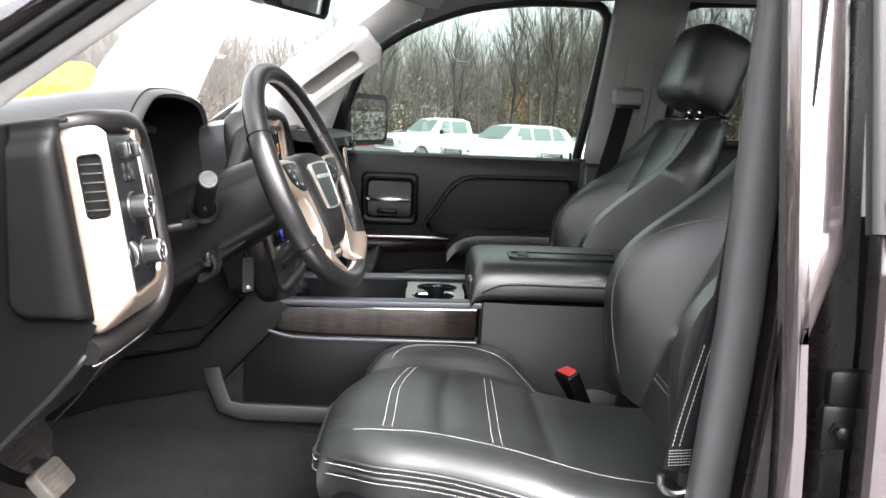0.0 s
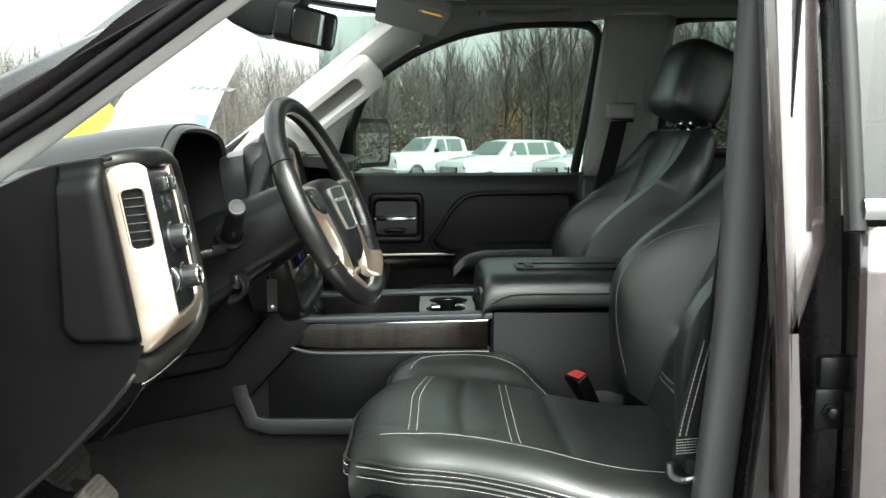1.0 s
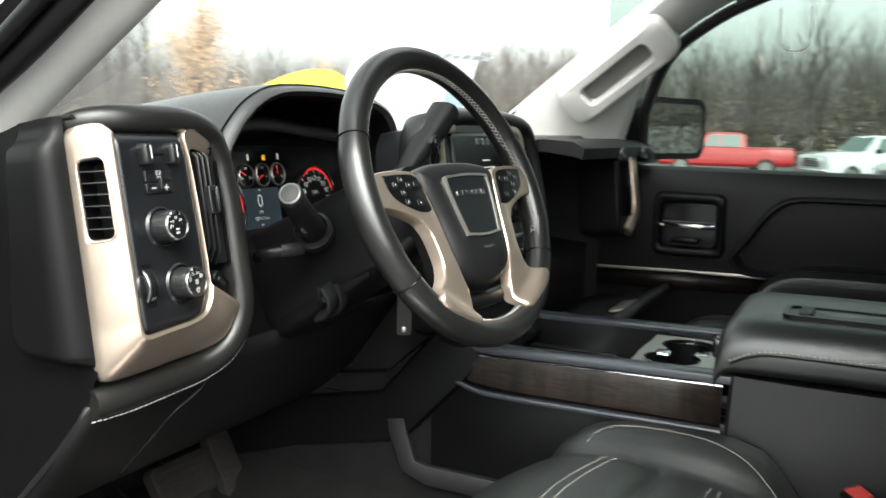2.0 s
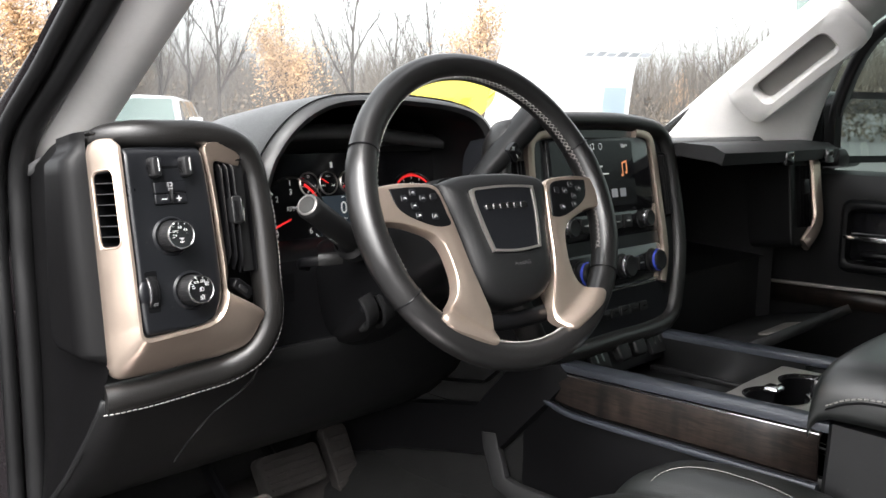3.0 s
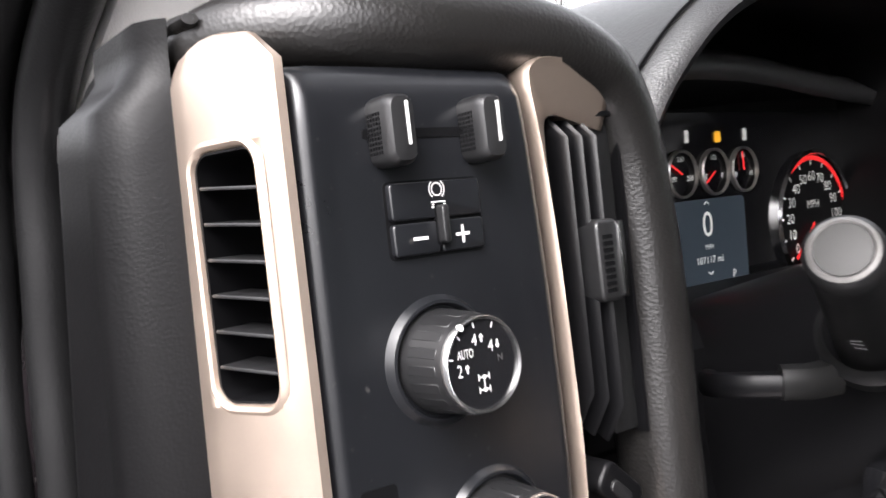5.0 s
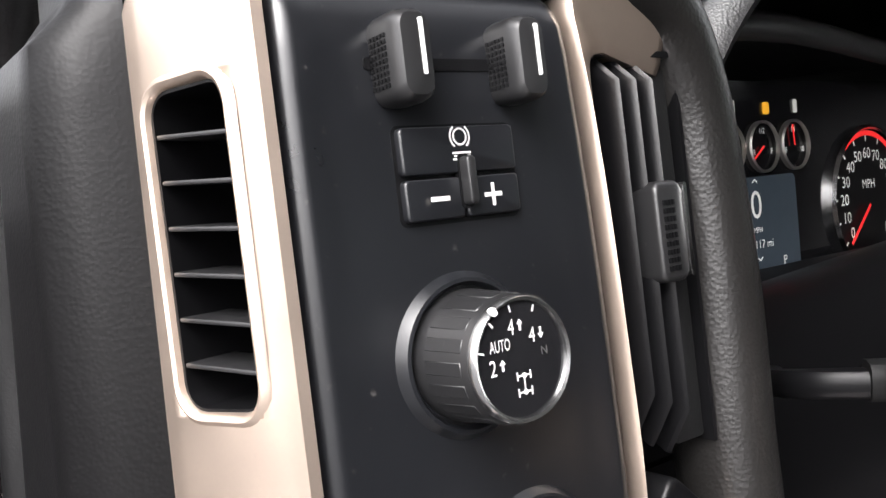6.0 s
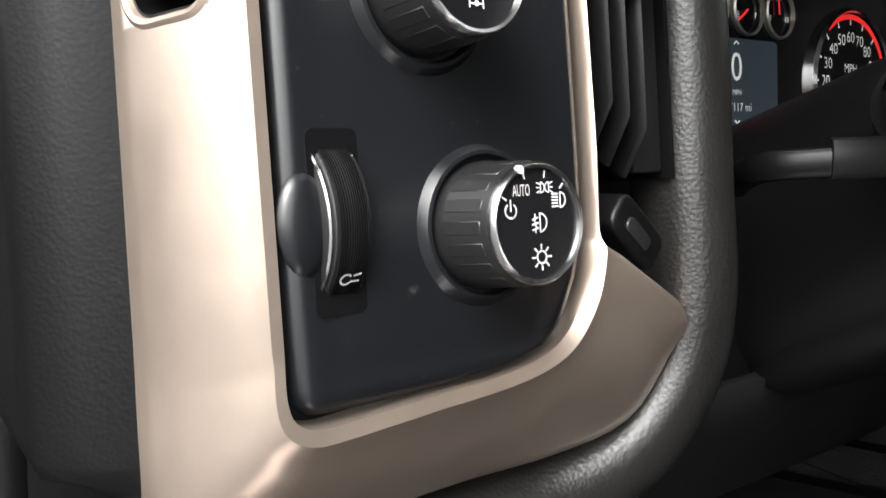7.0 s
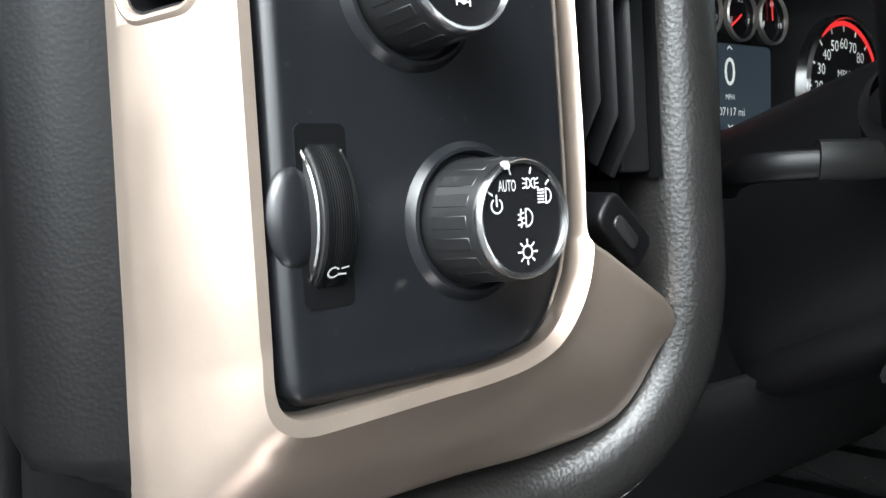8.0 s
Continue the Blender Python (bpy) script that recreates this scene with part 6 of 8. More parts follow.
                if i > len(ca) - 3:
                    z -= 0.002 * (i - len(ca) + 3)
                r.append(WHL @ Vector((c.x, c.y, z + dz)))
            rows.append(r)
        b = B()
        loft(b, rows)
        b.faces.new([b.verts.new(q) for q in rows[-1]])
        sp = part("spoke", b, CHAMP, w, "champagne metal spoke", 35)
        bo = [(-0.148, 0.0235), (-0.115, 0.0245), (-0.088, 0.020), (-0.080, -0.008), (-0.078, -0.020), (-0.098, -0.0205), (-0.128, -0.0085), (-0.143, 0.004)]
        bo = rounded([(x * -sx, y) for x, y in bo], 3)
        b = B()
        prism(b, bo, 0.009, 0.0125, WHL, 0.001)
        pad = part("switch_pad", b, PLASTIC_DK, sp, "black switch pad")
        b = B()
        for x, y in ((-0.132, 0.012), (-0.120, 0.018), (-0.121, 0.003), (-0.108, 0.011), (-0.118, -0.008), (-0.097, -0.010), (-0.094, 0.012)):
            prism(b, rrect(0.0085, 0.0075, 0.002, 3, x * -sx, y), 0.0115, 0.0138, WHL, 0.0008)
        part("button_set", b, SATIN, pad)
        b = B()
        for x, y in ((-0.132, 0.012), (-0.120, 0.018), (-0.121, 0.003), (-0.108, 0.011), (-0.118, -0.008), (-0.097, -0.010)):
            X = x * -sx
            strokes(b, [[(X - 0.0018, y - 0.001), (X, y + 0.0012), (X + 0.0018, y - 0.001)]], 0.0008, 0.0140, WHL)
        part("button_print", b, GREYPRINT, pad, "", 0)
        # leather arm from the pad to the rim
        b = B()
        a0 = WHL @ Vector((sx * 0.135, 0.009, -0.008))
        a1 = WHL @ Vector((sx * 0.174, 0.006, -0.004))
        sweep(b, [a0, a1], ring(12, 0.010, 0.021, 3), tuple(WHL.to_3x3() @ Vector((0, 1, 0))))
        part("spoke_root", b, WHEEL_LEATHER, w)
    # lower yoke closing between the feet
    b = B()
    sweep(b, [WHL @ Vector((x, -0.1215 - 0.010 * math.cos(x * 14), -0.018)) for x in [-0.06 + k * 0.01 for k in range(13)]], ring(10, 0.010, 0.010), tuple(WHL.to_3x3() @ Vector((0, 0, 1))))
    part("lower_yoke", b, PLASTIC_DK, w)


def build_stack():
    s = thing("centre_stack", (-0.30, 1.855, 1.05), "black centre stack with a screen, knobs and buttons", "centre stack")
    out = rounded([(-0.205, 0.138), (-0.10, 0.150), (0.0, 0.152), (0.10, 0.150), (0.190, 0.138), (0.222, 0.105), (0.232, 0.02), (0.230, -0.07), (0.205, -0.140), (0.160, -0.195), (0.0, -0.200), (-0.160, -0.195), (-0.205, -0.140), (-0.235, -0.07), (-0.238, 0.02), (-0.228, 0.105)])
    b = B()
    sweep(b, [STK @ Vector((x, y, -0.018)) for x, y in out], ring(16, 0.015, 0.024, 2.4), tuple(STK.to_3x3() @ Vector((0, 0, 1))), loop=True)
    part("padded_rim", b, LEATHER_RIM, s, "grained black leather rim")
    b = B()
    prism(b, [(x * 0.97, y * 0.97) for x, y in out], -0.09, -0.010, STK)
    part("face_panel", b, SATIN, s)
    for sx in (-1, 1):
        b = B()
        path = [(0.118, 0.132), (0.150, 0.128), (0.168, 0.108), (0.174, 0.02), (0.177, -0.07), (0.158, -0.125)]
        sweep(b, catmull([STK @ Vector((sx * x, y, -0.006)) for x, y in path], 5), ring(10, 0.0085, 0.006, 3), tuple(STK.to_3x3() @ Vector((0, 0, 1))))
        part("bezel_strip", b, CHAMP, s, "champagne metal strip")
        b = B()
        box(b, (sx * 0.200, 0.04, -0.012), (0.034, 0.115, 0.012), 0.004, 2, STK)
        v = part("air_vent", b, PLASTIC_DK, s, "black air vent")
        for k in range(3):
            b = B()
            box(b, (sx * (0.191 + k * 0.008), 0.04, -0.004), (0.0022, 0.105, 0.010), 0.0006, 1, STK)
            part("vane", b, PLASTIC, v)
    b = B()
    prism(b, rrect(0.285, 0.122, 0.008, 4, 0.012, 0.064), -0.012, -0.004, STK, 0.002)
    sc = part("screen_frame", b, GLOSS, s)
    b = B()
    prism(b, rrect(0.225, 0.106, 0.004, 4, -0.010, 0.066), -0.006, -0.0032, STK)
    part("screen_glass", b, SCREEN, sc, "dark touch screen with small icons")
    dim = mat("dim_screen_white", (0.5, 0.5, 0.5), 0.5, emit=0.19)
    for x in (-0.035, -0.012, 0.010):
        b = B()
        strokes(b, [[(x + 0.005 * math.cos(t), 0.110 + 0.005 * math.sin(t)) for t in [k * 0.7854 for k in range(9)]]], 0.0008, -0.0028, STK)
        part("round_icon", b, dim, sc, "", 0)
    b = B()
    words(b, "10:09", 0.009, STK @ pose(0.078, 0.110, -0.0028))
    part("clock_digits", b, dim, sc, "", 0)
    for y, w in ((0.078, 0.030), (0.066, 0.046)):
        b = B()
        strokes(b, [[(-0.02, y), (-0.02 + w, y)]], 0.0022, -0.0028, STK)
        part("text_bar", b, dim, sc, "", 0)
    for x in (0.030, 0.055):
        b = B()
        prism(b, rrect(0.017, 0.014, 0.002, 3, x + 0.008, 0.034), -0.0032, -0.0028, STK)
        part("screen_key", b, mat("grey_screen_key", (0.16, 0.16, 0.17), 0.4, emit=0.10), sc, "", 0)
    b = B()
    strokes(b, [[(0.068, 0.062), (0.068, 0.082), (0.080, 0.085), (0.080, 0.066)], [(0.064, 0.062), (0.068, 0.062)], [(0.076, 0.066), (0.080, 0.066)]], 0.003, -0.0028, STK)
    part("music_note", b, mat("dim_screen_orange", (0.55, 0.20, 0.08), 0.5, emit=0.24), sc, "", 0)

    def dial(x, y, r, lit):
        b = B()
        lathe(b, [(r * 1.2, -0.008), (r * 1.2, 0.0), (r, 0.002), (r, 0.016), (r * 0.9, 0.018), (r * 0.5, 0.017)], STK @ pose(x, y, -0.006), 32)
        k = part("rotary_knob", b, PLASTIC, s, "black rotary knob")
        b = B()
        lathe(b, [(r * 1.04, 0.010), (r * 1.06, 0.012), (r * 1.02, 0.014)], STK @ pose(x, y, -0.006), 32, False, False)
        part("knob_ring", b, BLUELIT if lit else CHROME, k)
    dial(0.116, -0.013, 0.0135, False)
    dial(-0.100, -0.013, 0.0135, False)
    for x in (-0.072, 0.043, 0.136):
        dial(x, -0.086, 0.0175, x != 0.043)
    b = B()
    prism(b, rrect(0.300, 0.048, 0.01, 4, 0.02, -0.013), -0.012, -0.007, STK, 0.002)
    prism(b, rrect(0.280, 0.058, 0.014, 4, 0.03, -0.086), -0.012, -0.007, STK, 0.002)
    part("control_band", b, GLOSS, s)
    for row, xs in ((-0.013, (-0.05, -0.02, 0.010, 0.040, 0.070)), (-0.086, (-0.035, -0.010, 0.075, 0.098)), (-0.157, (-0.05, -0.022, 0.006, 0.034, 0.062, 0.090))):
        for x in xs:
            b = B()
            prism(b, rrect(0.024 if row != -0.086 else 0.018, 0.022 if row > -0.1 else 0.014, 0.002, 3, x, row), -0.010, -0.0035, STK, 0.001)
            k = part("push_button", b, PLASTIC, s)
            b = B()
            strokes(b, [[(x - 0.005, row), (x + 0.005, row)]], 0.0020, -0.0030, STK)
            part("button_sign", b, CHROME if row < -0.1 else WHITE, k, "", 0)
    b = B()
    sweep(b, [STK @ Vector((x, -0.120, -0.008)) for x in (-0.06, 0.04, 0.14)], ring(8, 0.002, 0.003), (0, 0, 1))
    part("trim_line", b, CHROME, s)
    # sockets at the foot of the stack
    o = thing("socket_panel", (-0.26, 1.89, 1.0), "black panel of power sockets with covers", "socket panel")
    SM = plane_frame((-0.265, 1.893, 1.034), 28)
    b = B()
    prism(b, rrect(0.27, 0.062, 0.008), -0.03, -0.004, SM, 0.003)
    part("panel_board", b, PLASTIC_DK, o)
    for x, w, h in ((-0.095, 0.046, 0.044), (0.075, 0.050, 0.046)):
        b = B()
        prism(b, rrect(w, h, 0.004, 4, x, 0), -0.006, 0.003, SM, 0.0015)
        k = part("socket_plate", b, PLASTIC, o)
        b = B()
        for q in (-0.008, 0.008):
            strokes(b, [[(x + q, -0.006), (x + q, 0.006)]], 0.004, 0.0034, SM)
        part("socket_slots", b, GLOSS, k)
    for x in (-0.032, 0.015):
        b = B()
        prism(b, rrect(0.032, 0.038, 0.010, 5, x, 0.002), -0.006, 0.010, SM, 0.005)
        part("socket_cover", b, PLASTIC, o, "rounded black socket cover")
    return s


def build_gloveboxes():
    g = thing("glovebox", (-0.35, 2.30, 0.98), "open black upper and lower glovebox", "glovebox")
    b = B()
    # recess
    y0, y1, z0, z1, xf, xb = 2.105, 2.50, 1.115, 1.335, -0.32, -0.56
    loft(b, [[(xf, y, z) for y, z in ((y0, z0), (y0, z1), (y1, z1), (y1, z0))], [(xb, y, z) for y, z in ((y0 + 0.02, z0 + 0.02), (y0 + 0.02, z1), (y1 - 0.02, z1), (y1 - 0.02, z0 + 0.02))]], closed=True)
    b.faces.new([b.verts.new(p) for p in ((xb, y0 + 0.02, z0 + 0.02), (xb, y0 + 0.02, z1), (xb, y1 - 0.02, z1), (xb, y1 - 0.02, z0 + 0.02))])
    part("bin", b, PLASTIC, g, "dark empty bin")
    b = B()
    rows = []
    for k in range(13):
        y = 2.085 + k * 0.043
        a = 1 - ((k - 6) / 6) ** 2 * 0.25
        rows.append([(-0.36, y, 1.352), (-0.30, y, 1.362), (-0.235 - 0.02 * (1 - a), y, 1.358), (-0.208 - 0.04 * (1 - a), y, 1.346), (-0.212 - 0.04 * (1 - a), y, 1.325), (-0.235, y, 1.330), (-0.30, y, 1.338), (-0.36, y, 1.335)])
    loft(b, rows, closed=True, caps=True)
    lid = part("upper_lid", b, RIDGE, g, "raised upper lid with a latch")
    for y in (2.33, 2.53):
        b = B()
        box(b, (-0.215, y, 1.332), (0.02, 0.035, 0.028), 0.004)
        part("latch", b, GLOSS, lid)
    b = B()
    rows = [[(x, y, z) for y in (2.03, 2.2, 2.35, 2.46)] for x, z in ((-0.31, 0.99), (-0.25, 1.005), (-0.17, 1.02), (-0.125, 1.045))]
    loft(b, rows)
    low = part("lower_door", b, RIDGE, g, "lower door hanging open")
    thick(low, 0.018)
    b = B()
    prism(b, rrect(0.035, 0.12, 0.006), 0.0, 0.004, pose(-0.165, 2.24, 1.0235, 0, -12, 0), 0.001)
    part("door_plate", b, ALU, low, "bright latch plate")
    b = B()
    loft(b, [[(-0.33, y, z) for y in (2.09, 2.3, 2.5)] for z in (0.94, 1.02, 1.115)])
    loft(b, [[(x, 2.50, z) for x in (-0.30, -0.45, -0.60)] for z in (0.94, 1.1, 1.36)])
    part("dash_face", b, PLASTIC, g)
    v = thing("outer_vent_pod", (-0.30, 2.55, 1.15), "black passenger air vent in champagne trim", "air vent")
    VM = plane_frame((-0.234, 2.487, 1.240), 6, -8)
    b = B()
    prism(b, rrect(0.105, 0.185, 0.02), -0.10, -0.002, VM, 0.006)
    part("vent_body", b, PLASTIC, v)
    for k in range(4):
        b = B()
        box(b, (-0.030 + k * 0.012, 0.01, 0.0), (0.003, 0.125, 0.012), 0.001, 1, VM)
        part("vane", b, PLASTIC_DK, v)
    b = B()
    sweep(b, catmull([VM @ Vector(p) for p in ((0.036, 0.085, 0.0), (0.038, 0.02, 0.002), (0.034, -0.045, 0.004), (-0.012, -0.090, 0.0))], 5), ring(10, 0.016, 0.007, 3), tuple(VM.to_3x3() @ Vector((0, 0, 1))))
    part("trim_strip", b, CHAMP, v, "champagne metal strip")
    b = B()
    prism(b, rrect(0.018, 0.03, 0.003, 3, -0.012, 0.03), 0.004, 0.012, VM, 0.002)
    part("vent_tab", b, PLASTIC, v)


def build_pedals():
    def pedal(name, c, w, h, tilt, label):
        p = thing(name, c, label, "pedal")
        m = plane_frame(c, tilt)
        b = B()
        prism(b, rrect(w, h, 0.012), -0.012, 0.008, m, 0.005)
        rub = PEDAL if name == "parking_pedal" else MATRUB
        pad = part("pad", b, rub, p, "worn rubber pad")
        for k in range(5):
            b = B()
            box(b, (0, (k - 2) * h * 0.17, 0.0085), (w * 0.8, h * 0.07, 0.005), 0.0015, 1, m)
            part("tread", b, rub, pad)
        b = B()
        sweep(b, catmull([m @ Vector((0, 0, -0.012)), m @ Vector((0.005, 0.06, -0.06)), m @ Vector((0.01, 0.24, -0.10))], 4), ring(8, 0.012, 0.006, 4), (0, 1, 0))
        part("arm", b, PLASTIC_DK, p)
    pedal("parking_pedal", (-0.565, 1.36, 0.815), 0.085, 0.055, 40, "worn rubber parking brake pedal")
    pedal("brake_pedal", (-0.70, 1.53, 0.80), 0.13, 0.07, 32, "worn rubber brake pedal above the mat")
    pedal("accelerator_pedal", (-0.71, 1.655, 0.765), 0.055, 0.16, 28, "long rubber accelerator pedal")


build_pod()
build_end_cap()
build_dash()
build_instruments()
build_column()
build_wheel()
build_stack()
build_gloveboxes()
build_pedals()

# ---- seats, console, doors ----
SEAT_Y = 1.43


def cushion_top(x, w):
    """Height of the seat cushion; w runs from -1 to 1 across it."""
    z = 0.956 - 0.050 * smooth01((x + 0.06) / 0.46)
    z += (0.010 if w < 0 else 0.038) * smooth01((abs(w) - 0.52) / 0.30) * (0.55 + 0.45 * smooth01((x + 0.05) / 0.2)) * (1 - 1.1 * smooth01((x - 0.14) / 0.16))
    z += 0.004 * math.cos(w * 2.2)
    for gx in (0.045, 0.205):
        z -= 0.008 * math.exp(-((x - gx) / 0.010) ** 2) * (1 if -0.76 < w < 0.58 else 0.0)
    z -= 0.008 * math.exp(-((w - 0.60) / 0.05) ** 2) + 0.003 * math.exp(-((w + 0.79) / 0.03) ** 2)
    if w < -0.80:
        z -= 0.020 * ((-0.80 - w) / 0.20) ** 1.6
    z -= 0.048 * smooth01((x - 0.16) / 0.10) * smooth01((w - 0.45) / 0.35)
    f = (x + 0.135) / 0.075
    if f < 1:
        z -= 0.034 * (1 - math.sqrt(max(0, 1 - (1 - f) ** 2)))
    return z


def half_width(x, w):
    """The cushion widens to the rear on the door side and is rounded off in front."""
    if w < 0:
        return 0.190 + 0.050 * smooth01((x + 0.135) / 0.11) + 0.045 * smooth01((x + 0.02) / 0.24)
    return 0.262 * (0.90 + 0.10 * smooth01((x + 0.135) / 0.12)) - 0.05 * smooth01((x - 0.18) / 0.16)


def on_cushion(x, w, lift=0.0):
    back = 0.055 * smooth01((w + 0.1) / 1.1) * (1 - smooth01((x + 0.135) / 0.30))
    return Vector((x + back, SEAT_Y + w * half_width(x, w), cushion_top(x, w) + lift))


def build_seat():
    s = thing("car_seat", (0.14, SEAT_Y, 0.68), "black leather bucket seat with pale double stitching", "seat", "front seats")
    b = B()
    rows = []
    xs = [-0.1349, -0.134, -0.128, -0.118, -0.10, -0.08, -0.05, -0.02, 0.01, 0.03, 0.038, 0.045, 0.052, 0.06, 0.09, 0.13, 0.17, 0.19, 0.198, 0.205, 0.212, 0.22, 0.25, 0.30, 0.36, 0.42]
    for x in xs:
        top = [on_cushion(x, -1 + 2 * k / 48) for k in range(49)]
        a, c = top[0], top[-1]
        r = [Vector((a.x + 0.01, a.y + 0.030, 0.815)), Vector((a.x, a.y + 0.006, 0.860)), Vector((a.x, a.y - 0.006, a.z - 0.030)), Vector((a.x, a.y - 0.005, a.z - 0.010))]
        r += [p + Vector((0, 0, 0.0 if 0 < k < 48 else -0.003)) for k, p in enumerate(top)]
        r += [Vector((c.x, c.y + 0.006, c.z - 0.010)), Vector((c.x, c.y + 0.010, c.z - 0.035)), Vector((c.x, c.y + 0.004, 0.865)), Vector((c.x + 0.01, c.y - 0.02, 0.815))]
        rows.append(r)
    loft(b, rows, closed=True, caps=True)
    cu = part("seat_cushion", b, LEATHER, s, "black perforated leather cushion", 75)
    # stitch lines: two double rows across, one along the door side, an arc round the inner bolster
    for x in (-0.040, -0.027, 0.118, 0.131):
        b = B()
        stitches(b, [on_cushion(x + 0.004 * w, w, 0.0008) for w in [-0.75 + 1.31 * k / 20 for k in range(21)]], 0.00058, 0.0040, 0.0017)
        part("cross_stitch_row", b, THREAD, cu, "pale thread stitching")
    b = B()
    stitches(b, [on_cushion(x, -0.78 - 0.10 * smooth01((0.0 - x) / 0.10), 0.0014) for x in [-0.085 + 0.43 * k / 24 for k in range(25)]], 0.00062, 0.0040, 0.0017)
    part("edge_stitch_row", b, THREAD, cu, "pale thread stitching")
    edge = catmull([(-0.085, 0.66, 0), (-0.080, 0.74, 0), (-0.055, 0.82, 0), (-0.01, 0.845, 0), (0.06, 0.825, 0), (0.13, 0.77, 0), (0.20, 0.67, 0), (0.24, 0.60, 0)], 5)
    b = B()
    stitches(b, [on_cushion(p.x, p.y, 0.0014) for p in edge], 0.00062, 0.0040, 0.0017)
    part("bolster_seam", b, THREAD, cu, "pale thread stitching")
    for dz in (0.0, -0.016):
        near = [on_cushion(x, -1.0) + Vector((0, -0.009, -0.016 + dz)) for x in (0.38, 0.30, 0.22, 0.14, 0.06, 0.0, -0.05, -0.09)]
        front = [on_cushion(-0.1349, w) + Vector((-0.004, 0, -0.004 + dz)) for w in (-0.93, -0.8, -0.6, -0.3, 0.0, 0.3, 0.6, 0.85)]
        path = catmull(near + front, 3)
        b = B()
        tube(b, path, 0.0028, 8)
        part("piping", b, LEATHER, cu)
        b = B()
        stitches(b, [p + Vector((-0.002 if k > 20 else 0, -0.003, -0.0062)) for k, p in enumerate(path)], 0.0007, 0.0040, 0.0017)
        part("piping_stitches", b, THREAD, cu, "pale thread stitching")
    # base valance
    b = B()
    box(b, (0.15, SEAT_Y, 0.775), (0.53, 0.50, 0.19), 0.03, 3)
    part("seat_base", b, PLASTIC_DK, s, "black plastic seat base")
    # backrest
    ax = Vector((0.415, 0, 0.91)).normalized()
    nf = Vector((-0.91, 0, 0.415)).normalized()
    o = Vector((0.405, SEAT_Y, 0.90))

    def front(t, w):
        """Depth of the backrest's face at height t (0 to 1) and across w."""
        f = 0.014 * math.sin(math.pi * t) + 0.010 * math.cos(w * 1.5)
        bol = smooth01((abs(w) - 0.46) / 0.38) * (0.112 * math.exp(-((t - 0.34) / 0.31) ** 2) + 0.010)
        f += bol
        for g in (0.26, 0.56):
            f -= 0.009 * math.exp(-((t - g) / 0.016) ** 2) * (1 if abs(w) < 0.48 else 0)
        f -= 0.009 * math.exp(-((abs(w) - 0.47) / 0.04) ** 2) * smooth01((0.80 - t) / 0.1)
        f -= 0.004 * math.exp(-((abs(w) - 0.80 + 0.9 * max(0.0, t - 0.52)) / 0.03) ** 2) * smooth01((0.66 - t) / 0.05)
        f -= 0.05 * smooth01((t - 0.93) / 0.07) ** 2
        return f
    b = B()
    rows = []
    H = 0.597
    ts = [0.0, 0.04, 0.08, 0.12, 0.16, 0.20, 0.23, 0.245, 0.26, 0.275, 0.29, 0.33, 0.38, 0.42, 0.46, 0.50, 0.53, 0.545, 0.56, 0.575, 0.59, 0.62, 0.65, 0.69, 0.73, 0.77, 0.81, 0.85, 0.90, 0.94, 0.97, 0.99, 1.0]
    for t in ts:
        hw = 0.258 - 0.012 * smooth01((t - 0.3) / 0.3) - 0.045 * smooth01((t - 0.70) / 0.30) ** 1.5
        base = o + ax * H * t
        r = []
        for k in range(57):
            w = -1 + 2 * k / 56
            r.append(base + Vector((0, w * hw, 0)) + nf * front(t, w))
        bk = 0.095 - 0.035 * t - (0.03 * smooth01((t - 0.95) / 0.05))
        r += [base + Vector((0, hw + 0.012, 0)) - nf * 0.02, base + Vector((0, hw + 0.006, 0)) - nf * (bk - 0.02), base + Vector((0, hw - 0.03, 0)) - nf * bk,
              base + Vector((0, 0, 0)) - nf * (bk + 0.01), base + Vector((0, -hw + 0.03, 0)) - nf * bk, base + Vector((0, -hw - 0.006, 0)) - nf * (bk - 0.02), base + Vector((0, -hw - 0.012, 0)) - nf * 0.02]
        rows.append(r)
    loft(b, rows, closed=True, caps=True)
    bk = part("backrest", b, LEATHER, s, "black leather backrest with side bolsters", 75)
    b = B()

    def bp(t, w, lift=0.001):
        hw = 0.258 - 0.012 * smooth01((t - 0.3) / 0.3) - 0.045 * smooth01((t - 0.70) / 0.30) ** 1.5
        return o + ax * H * t + Vector((0, w * hw, 0)) + nf * (front(t, w) + lift)
    arch = catmull([(0.05, 0.70, 0), (0.14, 0.76, 0), (0.26, 0.80, 0), (0.40, 0.80, 0), (0.52, 0.74, 0), (0.60, 0.60, 0), (0.645, 0.35, 0), (0.655, 0.0, 0)], 6)
    for sg in (-1, 1):
        b = B()
        stitches(b, [bp(p.x, sg * p.y, 0.0012) for p in arch], 0.00062, 0.0040, 0.0017)
        part("arch_stitch_row", b, THREAD, bk, "pale thread stitching")
    for t in (0.105, 0.122, 0.405, 0.422):
        b = B()
        stitches(b, [bp(t, w) for w in [-0.44 + 0.88 * k / 16 for k in range(17)]], 0.00058, 0.0040, 0.0017)
        part("cross_stitch_row", b, THREAD, bk, "pale thread stitching")
    # headrest
    hc = o + ax * (H + 0.099) + nf * 0.012
    b = B()
    rows = []
    for k in range(15):
        t = math.sin(math.pi * (k / 14 - 0.5))
        e = max(0.0, 1 - abs(t) ** 6.0) ** 0.5
